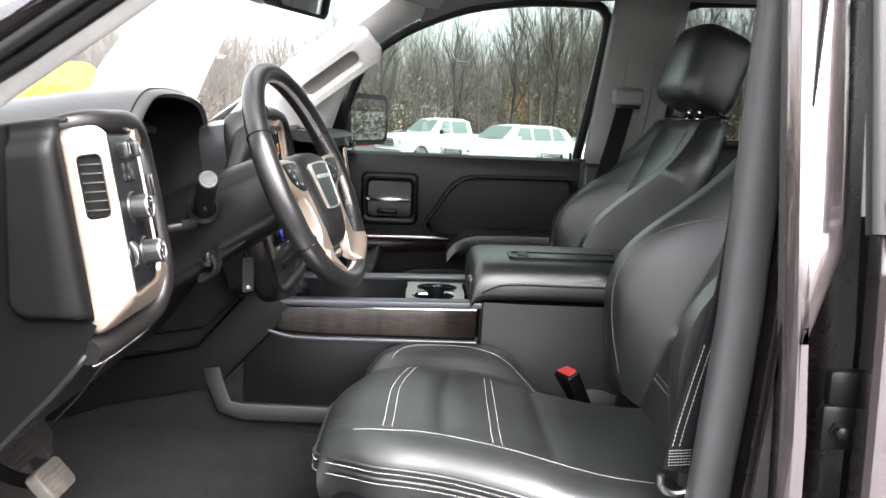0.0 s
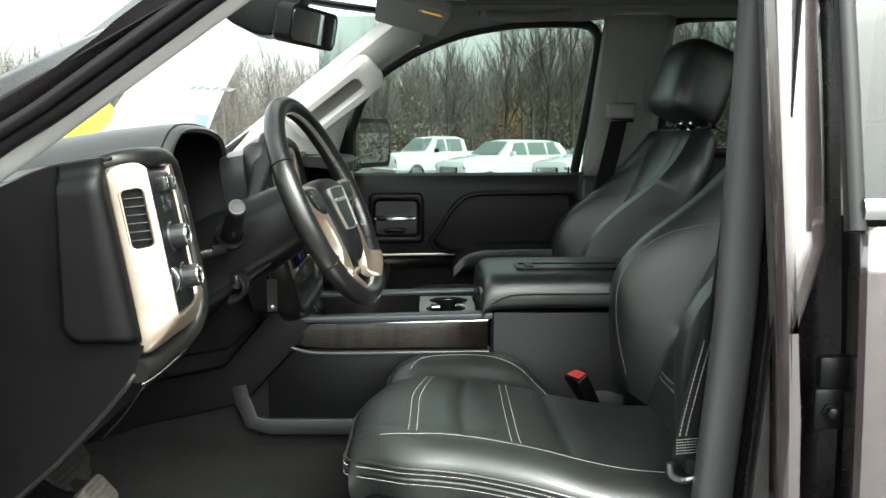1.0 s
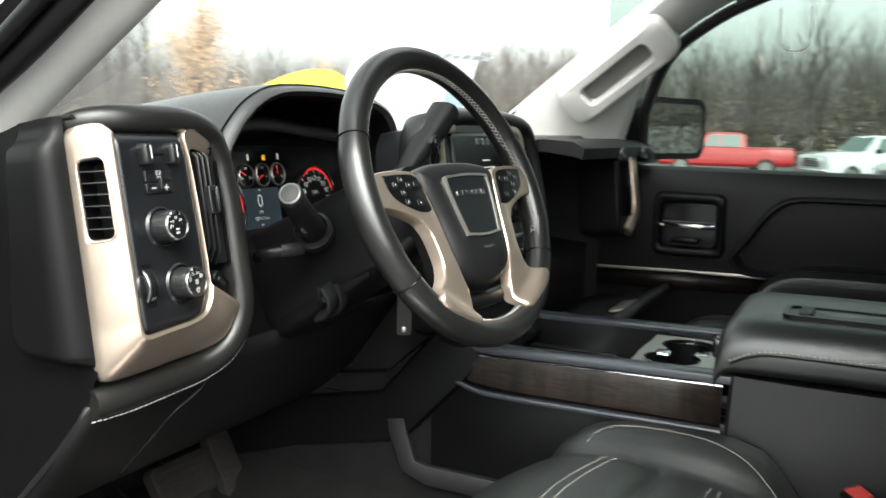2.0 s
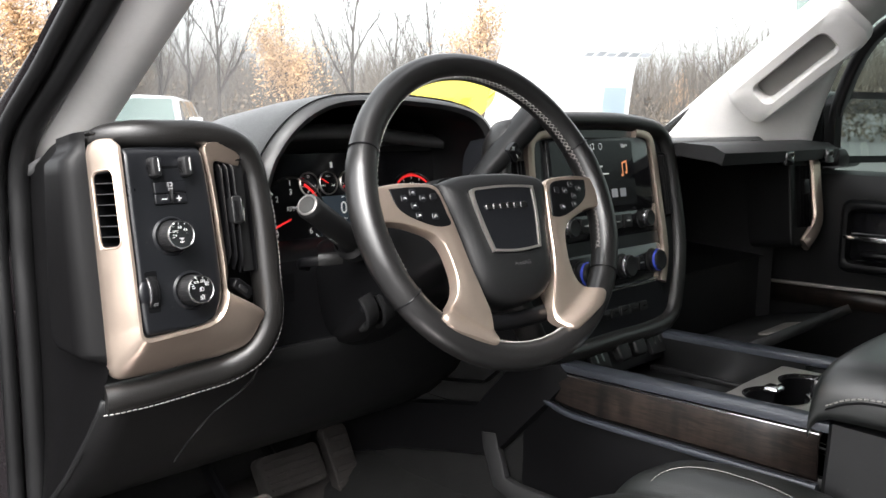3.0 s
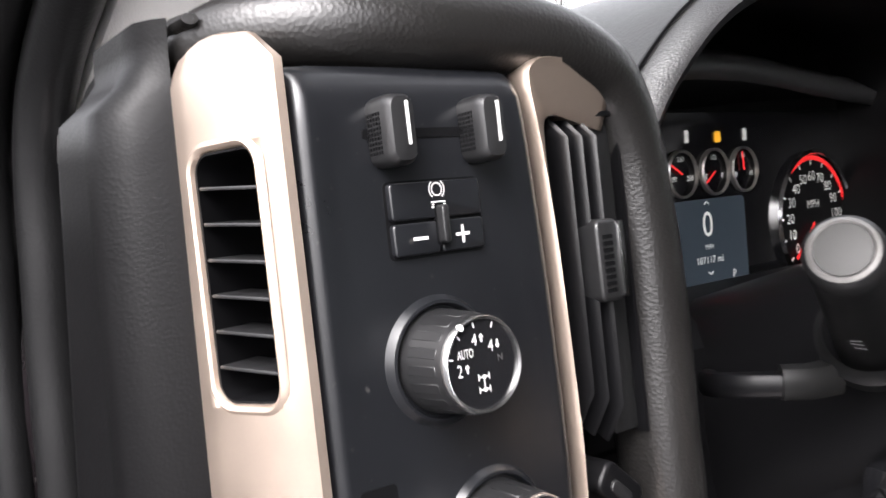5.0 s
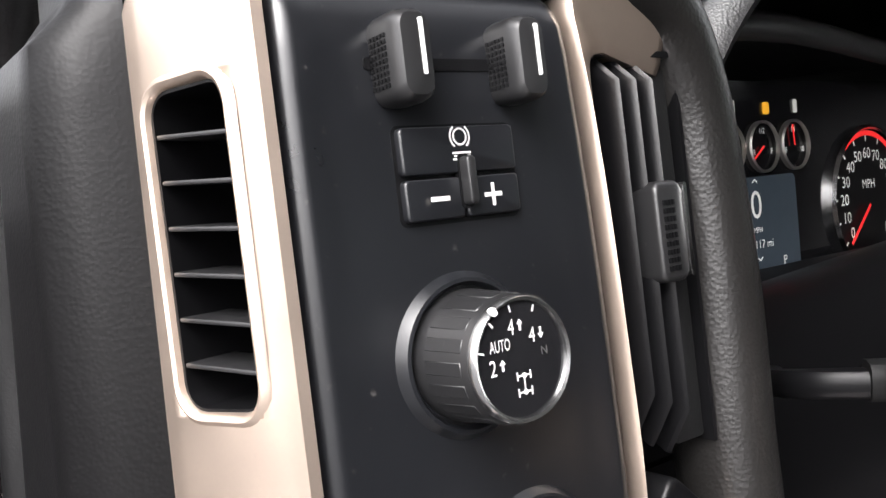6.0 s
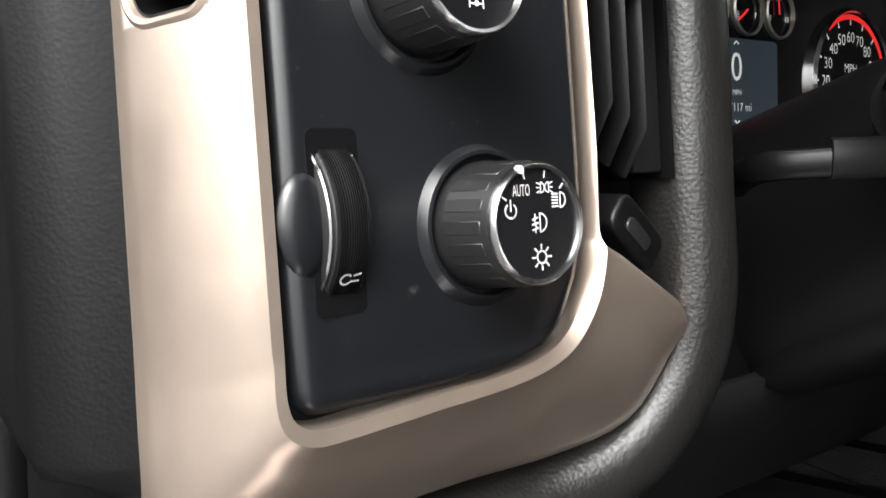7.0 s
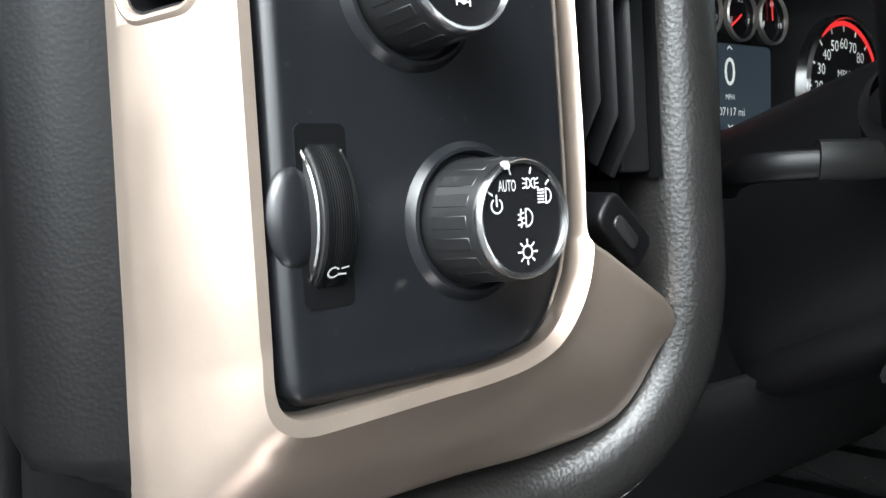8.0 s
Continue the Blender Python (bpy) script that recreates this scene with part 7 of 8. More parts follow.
        rows.append([hc + ax * (0.094 * t) + Vector((0, 0.152 * (0.80 + 0.20 * e) * a * (1 - 0.03 * t), 0)) + nf * (0.074 * (0.60 + 0.40 * e) * q + 0.008 * (1 - a * a) + 0.010 * t) for a, q in ring(48, 1, 1, 4.2)])
    loft(b, rows, closed=True, caps=True)
    hr = part("headrest", b, LEATHER, s, "black leather headrest", 80)
    for q in (-0.06, 0.06):
        b = B()
        tube(b, [hc + ax * t + Vector((0, q, 0)) + nf * (0.0775 + 0.10 * t - 2.2 * t * t) for t in [-0.070 + 0.014 * k for k in range(11)]], 0.0012, 5)
        part("headrest_seam", b, PLASTIC_DK, hr)
    for q in (-0.045, 0.045):
        b = B()
        tube(b, [hc + Vector((0, q, 0)) - ax * 0.17 - nf * 0.040, hc + Vector((0, q, 0)) - ax * 0.06 - nf * 0.022], 0.0065, 12)
        part("headrest_post", b, CHROME, s, "bright steel post")
        b = B()
        lathe(b, [(0.013, 0), (0.012, 0.012), (0.008, 0.014)], Matrix.Translation(hc + Vector((0, q, 0)) - ax * 0.112 - nf * 0.030) @ ax.to_track_quat("Z", "Y").to_matrix().to_4x4(), 16)
        part("post_sleeve", b, PLASTIC_DK, s)
    return s


def build_buckle():
    k = thing("belt_buckle", (0.30, 1.70, 0.86), "black seat belt buckle with a red button", "seat belt")
    ax = (Vector((0.283, 1.670, 0.945)) - Vector((0.320, 1.690, 0.865))).normalized()
    m = Matrix.Translation((0.302, 1.690, 0.889)) @ ax.to_track_quat("Z", "X").to_matrix().to_4x4()
    b = B()
    box(b, (0, 0, 0), (0.030, 0.060, 0.086), 0.006, 3, m)
    body = part("buckle_body", b, PLASTIC_DK, k)
    b = B()
    box(b, (0.003, 0, 0.042), (0.020, 0.050, 0.008), 0.002, 2, m)
    part("red_button", b, RED, body, "red release button")
    b = B()
    box(b, (0, 0, -0.06), (0.014, 0.035, 0.07), 0.004, 2, m)
    part("buckle_stem", b, PLASTIC_DK, k)
    b = B()
    sweep(b, catmull([(0.315, 1.690, 0.865), (0.345, 1.688, 0.872), (0.385, 1.690, 0.862)], 4), ring(10, 0.020, 0.006, 4), (0, 1, 0))
    part("buckle_strap", b, GREYSEAL, k, "grey strap end beside the buckle")


def strap(b, pts, w, t, up):
    sweep(b, catmull(pts, 5), ring(12, w / 2, t / 2, 8), up)


def build_belts():
    d = thing("driver_seat_belt", (0.35, 1.10, 0.90), "black seat belt hanging beside the driver seat", "seat belt", "seat belts")
    b = B()
    strap(b, [(0.428, 1.120, 1.62), (0.415, 1.120, 1.40), (0.402, 1.120, 1.215), (0.384, 1.125, 1.11), (0.366, 1.128, 1.03), (0.354, 1.130, 0.955)], 0.049, 0.0035, (0, 1, 0))
    part("webbing", b, BELT, d, "black woven webbing", 60)
    b = B()
    for s in (-0.019, -0.010):
        stitches(b, [(0.388 + s, 1.1225, 1.128), (0.375 + s, 1.1250, 1.07), (0.363 + s, 1.1262, 1.015), (0.358 + s, 1.1272, 0.985)], 0.0007, 0.0042, 0.002)
    for k in range(6):
        stitches(b, [(0.336, 1.1272, 0.984 - k * 0.004), (0.374, 1.1272, 0.987 - k * 0.004)], 0.0007, 0.0022, 0.0016)
    part("stitching", b, THREAD, d)
    b = B()
    box(b, (0.400, 1.115, 1.20), (0.044, 0.016, 0.030), 0.006, 3)
    t = part("latch_tongue", b, PLASTIC_DK, d, "black latch tongue")
    b = B()
    box(b, (0.408, 1.1050, 1.190), (0.012, 0.004, 0.020), 0.001)
    part("tongue_blade", b, CHROME, t)
    b = B()
    tube(b, catmull([(0.328, 1.130, 0.950), (0.331, 1.130, 0.932), (0.350, 1.130, 0.924), (0.372, 1.130, 0.933), (0.377, 1.130, 0.953)], 4), 0.005, 8)
    part("anchor_loop", b, STEEL, d, "steel anchor loop")
    p = thing("passenger_seat_belt", (0.50, 2.50, 0.95), "black seat belt on the passenger centre pillar", "seat belt", "seat belts")
    b = B()
    strap(b, [(0.535, 2.455, 1.455), (0.520, 2.46, 1.38), (0.490, 2.47, 1.25), (0.455, 2.48, 1.10), (0.42, 2.49, 0.98)], 0.047, 0.003, (0, 1, 0))
    part("webbing", b, BELT, p, "black woven webbing", 60)
    b = B()
    box(b, (0.540, 2.455, 1.478), (0.085, 0.03, 0.048), 0.012, 3)
    part("anchor_cover", b, GREYTRIM_SHADE, p, "grey belt guide cover")
    b = B()
    box(b, (0.540, 2.44, 1.452), (0.062, 0.012, 0.010), 0.003)
    part("guide_slot", b, GLOSS, p)


def build_console():
    con = c = thing("centre_console", (-0.05, 1.855, 0.70), "black centre console with dark wood trim and cup holders", "console")
    y0, y1 = 1.705, 2.02
    # side walls
    b = B()
    rows = []
    for x, zt, zb in ((-0.325, 1.016, 1.010), (-0.310, 1.022, 1.000), (-0.29, 1.026, 0.989), (-0.26, 1.028, 0.981), (-0.2, 1.029, 0.977), (0.0, 1.033, 0.977), (0.11, 1.035, 0.977)):
        rows.append([(x, y0 + 0.012, zt), (x, y0 + 0.002, zt - 0.004), (x, y0, zt - 0.012), (x, y0 + 0.003, zb + 0.006), (x, y0 + 0.010, zb)])
    loft(b, rows)
    thick(part("wood_panel", b, WOOD, c, "dark striped wood veneer panel"), 0.006, 1)
    b = B()
    sweep(b, catmull([(-0.345, y0 - 0.001, 1.032), (-0.330, y0 - 0.003, 1.012), (-0.305, y0 - 0.004, 0.990), (-0.26, y0 - 0.004, 0.974), (-0.2, y0 - 0.004, 0.970), (0.0, y0 - 0.004, 0.970), (0.112, y0 - 0.004, 0.970)], 5), ring(10, 0.0045, 0.005, 3), (0, 1, 0))
    part("lower_trim_line", b, BLUEGREY, c, "slate lower trim line")
    b = B()
    sweep(b, [(-0.30, y0 - 0.001, 1.0275), (-0.2, y0 - 0.002, 1.030), (0.0, y0 - 0.002, 1.034), (0.11, y0 - 0.002, 1.036)], ring(8, 0.0016, 0.0022), (0, 1, 0))
    part("chrome_line", b, CHROME, c, "thin bright line")
    for y, s in ((y0 + 0.016, 1), (y1 - 0.016, -1)):
        b = B()
        sweep(b, catmull([(-0.360, y + s * 0.004, 1.070), (-0.335, y + s * 0.002, 1.046), (-0.29, y, 1.0385), (-0.2, y, 1.0385), (0.0, y, 1.0425), (0.12, y, 1.0445)], 5), ring(12, 0.0185, 0.0075, 3.4), (0, 0, 1))
        part("top_rail", b, BLUEGREY, c, "gloss slate top rail")
    b = B()
    box(b, (-0.11, y1, 0.93), (0.46, 0.02, 0.20), 0.006)
    part("side_wall", b, PLASTIC_DK, c)
    b = B()
    box(b, (-0.11, y0 + 0.010, 0.90), (0.46, 0.012, 0.16), 0.004)
    part("side_wall", b, PLASTIC_DK, c)
    # open tray
    b = B()
    loft(b, [[(-0.30, y, z) for y, z in ((y0 + 0.03, 1.036), (y0 + 0.04, 0.985), (y1 - 0.04, 0.985), (y1 - 0.03, 1.036))], [(-0.02, y, z) for y, z in ((y0 + 0.03, 1.040), (y0 + 0.04, 0.985), (y1 - 0.04, 0.985), (y1 - 0.03, 1.040))]])
    thick(part("open_tray", b, PLASTIC, c, "open black storage tray"), 0.003)
    b = B()
    for y in (1.80, 1.88, 1.95):
        box(b, (-0.18, y, 0.992), (0.16, 0.012, 0.010), 0.003)
    part("tray_ribs", b, PLASTIC, c)
    # cup holder plate
    m = Matrix.Translation((0.030, 1.820, 1.046))
    hx = [(-0.004, -0.046), (0.004, 0.046)]
    outer, inner = [], []
    for k in range(96):
        a = 2 * math.pi * k / 96
        u, q = math.cos(a), math.sin(a)
        t = min(0.060 / max(abs(u), 1e-6), 0.106 / max(abs(q), 1e-6))
        outer.append((u * t * (1 - 0.03 * (abs(2 * u * q)) ** 8), q * t * (1 - 0.03 * (abs(2 * u * q)) ** 8)))
        far = 0.024
        for x, y in hx:
            d = x * u + y * q
            e2 = 0.0415 ** 2 - (x * x + y * y - d * d)
            if e2 > 0 and d > 0:
                far = max(far, d + math.sqrt(e2))
        inner.append((u * far, q * far))
    b = B()
    hoop(b, outer, inner, -0.006, 0.0, m)
    cp = part("cup_plate", b, ALU, con, "brushed metal cup holder plate")
    b = B()
    hoop(b, [(x * 1.015, y * 1.015) for x, y in inner], [(x * 0.975, y * 0.975) for x, y in inner], -0.004, 0.0018, m)
    part("cup_rim", b, CHROME, cp)
    b = B()
    hoop(b, [(x * 1.0, y * 1.0) for x, y in inner], [(x * 0.96, y * 0.96) for x, y in inner], -0.066, -0.004, m)
    prism(b, inner, -0.068, -0.064, m)
    part("cup_well", b, PLASTIC_DK, cp, "dark cup wells")
    for x, y in ((-0.026, -0.004), (0.030, 0.004)):
        b = B()
        box(b, (0.030 + x, 1.820 + y, 1.043), (0.024, 0.026, 0.008), 0.0035, 3)
        part("cup_finger", b, CHROME, cp)
    # rear body under the armrest
    b = B()
    sec = lambda x, w, z0, z1: [(x, 1.855 - w, z0), (x, 1.855 - w - 0.004, (z0 + z1) / 2), (x, 1.855 - w + 0.004, z1), (x, 1.855 + w - 0.004, z1), (x, 1.855 + w + 0.004, (z0 + z1) / 2), (x, 1.855 + w, z0)]
    rows = [sec(0.118, 0.150, 0.70, 1.045), sec(0.124, 0.156, 0.70, 1.052), sec(0.20, 0.163, 0.70, 1.052), sec(0.35, 0.165, 0.70, 1.052), sec(0.56, 0.165, 0.70, 1.052)]
    rows[0] = [(p[0] - 0.05 * max(0, (0.98 - p[2])) * 0.9, p[1], p[2]) for p in rows[0]]
    rows[1] = [(p[0] - 0.05 * max(0, (0.98 - p[2])) * 0.9, p[1], p[2]) for p in rows[1]]
    loft(b, rows, closed=True, caps=True)
    part("storage_body", b, SOFT, c, "black grained storage box")
    # armrest lid
    a = thing("armrest_lid", (0.29, 1.855, 1.055), "padded black leather armrest lid with a shallow tray", "armrest")
    b = B()
    rows = []
    for x, k, dz in ((0.098, 0.80, -0.030), (0.100, 0.90, -0.016), (0.108, 0.96, -0.006), (0.122, 0.99, -0.001), (0.15, 1.0, 0.0), (0.25, 1.0, 0.001), (0.40, 1.0, 0.0), (0.50, 1.0, -0.004), (0.56, 0.96, -0.02)):
        r = []
        for yy, z in ((-0.158, 1.060), (-0.163, 1.075), (-0.162, 1.098), (-0.156, 1.118), (-0.143, 1.134), (-0.120, 1.1425), (-0.06, 1.146), (0.0, 1.147), (0.06, 1.146), (0.120, 1.1425), (0.143, 1.134), (0.156, 1.118), (0.162, 1.098), (0.163, 1.075), (0.158, 1.060)):
            r.append((x, 1.855 + yy * (0.94 + 0.06 * k), 1.058 + (z - 1.058) * k * 0.83 + dz))
        rows.append(r)
    loft(b, rows, closed=True, caps=True)
    pad = part("padded_lid", b, LEATHER, a, "padded black leather lid", 70)
    b = B()
    line = catmull([(0.108, 1.700, 1.064), (0.125, 1.690, 1.075), (0.145, 1.689, 1.085), (0.18, 1.690, 1.0905), (0.30, 1.690, 1.0905), (0.45, 1.690, 1.0905), (0.55, 1.693, 1.088)], 8)
    tube(b, line, 0.0014, 5)
    part("lid_seam", b, PLASTIC_DK, pad)
    b = B()
    stitches(b, [p + Vector((0, -0.001, 0.005)) for p in line], 0.0010, 0.0048, 0.0020)
    part("lid_stitching", b, THREAD, pad, "pale thread stitching")
    b = B()
    m2 = Matrix.Translation((0.30, 1.80, 1.1310))
    hoop(b, rrect(0.25, 0.085, 0.014), rrect(0.235, 0.070, 0.011), -0.006, 0.004, m2)
    tr = part("tray_rim", b, PLASTIC_DK, a, "black moulded tray in the lid")
    b = B()
    prism(b, rrect(0.24, 0.075, 0.012), -0.004, 0.0010, m2)
    part("tray_floor", b, PLASTIC_DK, tr)
    for x in (-0.095, 0.105):
        b = B()
        prism(b, rrect(0.018, 0.060, 0.006, 4, x, 0.0), 0.001, 0.006, m2, 0.002)
        part("tray_finger", b, PLASTIC, tr)
    b = B()
    box(b, (0.098, 1.73, 1.086), (0.012, 0.045, 0.028), 0.005)
    part("latch", b, GLOSS, a, "gloss black latch")


def build_passenger_door():
    d = thing("passenger_door", (0.1, 2.60, 0.68), "black passenger door card with chrome handle and wood strip", "door", kind="structure")
    Y = 2.565
    b = B()
    rows = []
    for x in [-0.36 + 0.8 * k / 20 for k in range(21)]:
        rows.append([(x, Y + 0.055, 1.300), (x, Y + 0.030, 1.301), (x, Y + 0.012, 1.293), (x, Y + 0.003, 1.272), (x, Y, 1.25), (x, Y, 1.06), (x, Y + 0.01, 1.03), (x, Y + 0.02, 0.95), (x, Y + 0.02, 0.80), (x, Y + 0.03, 0.69)])
    loft(b, rows)
    card = part("door_card", b, PLASTIC, d, "grained black door card")
    b = B()
    box(b, (0.50, Y + 0.055, 1.0), (0.13, 0.03, 0.60), 0.006)
    part("door_edge", b, PLASTIC_DK, d)
    # handle pocket
    b = B()
    m = plane_frame((-0.103, 0, 0), 0)
    DM = Matrix(((1, 0, 0, 0), (0, 0, -1, Y), (0, 1, 0, 0), (0, 0, 0, 1)))
    rows = []
    for w, hh, rr, zz in ((0.166, 0.152, 0.020, -0.002), (0.162, 0.148, 0.019, 0.010), (0.154, 0.140, 0.018, 0.018), (0.144, 0.128, 0.016, 0.020), (0.132, 0.112, 0.014, 0.017), (0.122, 0.100, 0.012, 0.004)):
        rows.append([DM @ Vector((x, y, zz)) for x, y in rrect(w, hh, rr, 6, -0.104, 1.168)])
    loft(b, rows, closed=True)
    h = part("handle_surround", b, PLASTIC_DK, d, "black handle surround")
    b = B()
    prism(b, rrect(0.140, 0.120, 0.012, 5, -0.106, 1.170), -0.001, 0.001, DM)
    part("handle_pocket", b, GLOSS, h)
    b = B()
    sweep(b, [(-0.172, Y - 0.016, 1.1665), (-0.16, Y - 0.026, 1.167), (-0.06, Y - 0.026, 1.167), (-0.045, Y - 0.016, 1.167)], ring(10, 0.0055, 0.006, 3), (0, 0, 1))
    part("door_handle", b, CHROME, h, "chrome door handle")
    b = B()
    box(b, (-0.11, Y - 0.010, 1.132), (0.060, 0.02, 0.014), 0.005)
    part("lock_rocker", b, PLASTIC_DK, h)
    # armrest pull: raised, with a deep pocket
    out = rounded([(-0.010, 1.100), (0.020, 1.142), (0.050, 1.190), (0.080, 1.225), (0.112, 1.242), (0.15, 1.247), (0.24, 1.248), (0.33, 1.249), (0.41, 1.249), (0.428, 1.235), (0.430, 1.17), (0.428, 1.105), (0.41, 1.092), (0.30, 1.090), (0.20, 1.088), (0.14, 1.080), (0.09, 1.062), (0.04, 1.062), (0.005, 1.075)], 4)
    b = B()
    rows = []
    for f, zz in ((1.0, -0.002), (0.992, 0.016), (0.978, 0.032), (0.955, 0.042), (0.925, 0.043), (0.895, 0.034), (0.87, 0.016), (0.855, 0.003)):
        rows.append([DM @ Vector((0.225 + (x - 0.225) * (1 - (1 - f) * 0.62), 1.158 + (y - 1.158) * f, zz)) for x, y in out])
    loft(b, rows, closed=True)
    part("pull_surround", b, PLASTIC, d, "moulded black pull surround")
    b = B()
    rows = []
    for k, x in enumerate((0.065, 0.085, 0.115, 0.150, 0.25, 0.35, 0.425)):
        top = (1.040, 1.065, 1.082, 1.090, 1.0925, 1.0925, 1.0925)[k]
        rows.append([(x, Y + 0.01, top - 0.002), (x, Y - 0.055, top), (x, Y - 0.075, top - 0.012), (x, Y - 0.078, top - 0.04), (x, Y - 0.06, 1.015 if k else 1.02), (x, Y + 0.01, 1.00)])
    loft(b, rows, closed=True, caps=True)
    ar = part("armrest", b, LEATHER, d, "padded black armrest")
    b = B()
    stitches(b, [(x, Y - 0.0785, 1.066) for x in (0.10, 0.2, 0.42)], 0.0009, 0.005, 0.002)
    part("armrest_stitching", b, mat("dark_thread", (0.12, 0.12, 0.12), 0.8), ar)
    b = B()
    sweep(b, [(-0.36, Y - 0.004, 1.052), (-0.1, Y - 0.006, 1.058), (0.07, Y - 0.006, 1.060)], ring(8, 0.004, 0.004, 3), (0, 1, 0))
    part("bright_strip", b, ALU, d, "thin bright strip")
    b = B()
    loft(b, [[(-0.36, Y - 0.002, z) for z in (1.010, 1.048)], [(0.07, Y - 0.003, z) for z in (1.020, 1.055)]])
    thick(part("wood_strip", b, WOOD, d, "dark wood strip"), 0.004)
    b = B()
    box(b, (0.10, Y + 0.005, 0.80), (0.56, 0.05, 0.14), 0.03, 3)
    part("map_pocket", b, PLASTIC_DK, d)
    b = B()
    loft(b, [[(x, 2.665 - (z - 1.3) * 0.18, z) for x in (-0.33, -0.1, 0.2, 0.52)] for z in (1.285, 1.45, 1.6, 1.76)])
    face_to(part("window_pane", b, TINT, d, "tinted front side window"))
    b = B()
    tube(b, [(0.413, Y + 0.022, 1.295), (0.414, Y + 0.022, 1.318)], 0.0035, 8)
    part("lock_pin", b, PLASTIC_DK, d, "small black lock pin")
    b = B()
    loft(b, [[(-0.55, 2.60, 1.30), (-0.55, 2.60, 1.36)], [(-0.33, 2.62, 1.295), (-0.33, 2.62, 1.47)], [(-0.255, 2.63, 1.295), (-0.262, 2.62, 1.44)]])
    thick(part("mirror_sail", b, PLASTIC_DK, d, "black triangular sail panel"), 0.012)
    # clear rain guard edge mark on the glass
    b = B()
    tube(b, catmull([(0.060, 2.60, 1.66), (0.060, 2.61, 1.60), (0.070, 2.615, 1.572), (0.095, 2.616, 1.566), (0.115, 2.615, 1.572), (0.124, 2.61, 1.60), (0.124, 2.60, 1.66)], 4), 0.0012, 5)
    part("tape_outline", b, mat("clear_tape", (0.5, 0.5, 0.5), 0.3), d, "outline of clear tape on the window")


seat = build_seat()
other = copy_thing(seat, Matrix.Translation((0.14, SEAT_Y + 0.83, 0.68)))
tagged(other, "black leather passenger seat with pale double stitching")
build_buckle()
build_belts()
build_console()
build_passenger_door()

# ---- outside ----
def ground_z(x, y):
    return -0.46 * smooth01((y - 6) / 30)


def build_ground():
    b = B()
    rad = [2.0, 4, 7, 11, 16, 22, 30, 40, 55, 80, 130, 250, 600, 1500]
    rows = []
    for r in rad:
        rows.append([(r * math.cos(a), 1.8 + r * math.sin(a), ground_z(0, 1.8 + r * math.sin(a)) if r < 200 else -0.46) for a in [2 * math.pi * k / 48 for k in range(48)]])
    V = loft(b, rows, closed=True)
    b.faces.new(V[0])
    single("ground", b, ASPHALT, "grey asphalt of a dealer's parking lot", "ground", "structure")


class Tree:
    """Limbs of one bare tree, as tapered four-sided stalks."""

    def __init__(self, seed, height, spread=1.0, forks=5, twigs=True):
        self.r = random.Random(seed)
        self.v, self.f = [], []
        self.leafpos = []
        self.h = height
        self.twigs = twigs
        p = Vector((0, 0, -0.3))
        d = Vector((self.r.uniform(-0.06, 0.06), self.r.uniform(-0.06, 0.06), 1)).normalized()
        self.grow(p, d, height * 0.46, 0.0080 * height + 0.035, 0, spread)

    def stalk(self, p, q, r0, r1):
        d = (q - p).normalized()
        s = d.cross(Vector((0.31, 0.95, 0.05))).normalized()
        u = s.cross(d)
        i = len(self.v)
        n = 5 if r0 > 0.05 else 3
        for c, r in ((p, r0), (q, r1)):
            for k in range(n):
                a = 2 * math.pi * k / n
                self.v.append(c + s * math.cos(a) * r + u * math.sin(a) * r)
        for k in range(n):
            j = (k + 1) % n
            self.f.append((i + k, i + j, i + n + j, i + n + k))

    def grow(self, p, d, length, rad, level, spread):
        r = self.r
        n = 4 if level == 0 else 3
        q = p
        for k in range(n):
            e = (d + Vector((r.uniform(-1, 1), r.uniform(-1, 1), r.uniform(-0.3, 0.5))) * (0.05 if level == 0 else 0.16)).normalized()
            nx = q + e * (length / n)
            r0 = rad * (1 - 0.55 * k / n)
            r1 = rad * (1 - 0.55 * (k + 1) / n)
            self.stalk(q, nx, r0, r1)
            if level < 3 and (k >= 1 or level > 0):
                for s in range(2 if level < 2 else 2):
                    a = r.uniform(0, 6.283)
                    out = Vector((math.cos(a), math.sin(a), r.uniform(0.25, 1.0))) * spread
                    dd = (e * 0.75 + out * 0.62).normalized()
                    L = length * r.uniform(0.38, 0.62) * (1 if level else 0.85)
                    self.grow(nx, dd, L, r1 * 0.62, level + 1, spread)
            if level >= 2:
                self.leafpos.append(nx.copy())
            q, d = nx, e
        if level < 2:
            self.grow(q, d, length * 0.62, rad * 0.45, level + 1, spread)


def mesh_from(name, v, f, material):
    me = bpy.data.meshes.new(name)
    me.from_pydata([tuple(p) for p in v], [], f)
    me.materials.append(material)
    me.update()
    return me


def leaf_mesh(name, spots, per, size, jitter, seed, material):
    r = random.Random(seed)
    v, f = [], []
    for p in spots:
        for _ in range(per):
            c = p + Vector((r.gauss(0, jitter), r.gauss(0, jitter), r.gauss(0, jitter)))
            a = Vector((r.uniform(-1, 1), r.uniform(-1, 1), r.uniform(-1, 1))).normalized()
            t = a.orthogonal().normalized()
            q = a.cross(t)
            s = size * r.uniform(0.6, 1.4)
            i = len(v)
            v += [c - t * s, c + q * s * 0.5, c + t * s, c - q * s * 0.5]
            f.append((i, i + 1, i + 2, i + 3))
    return mesh_from(name, v, f, material)


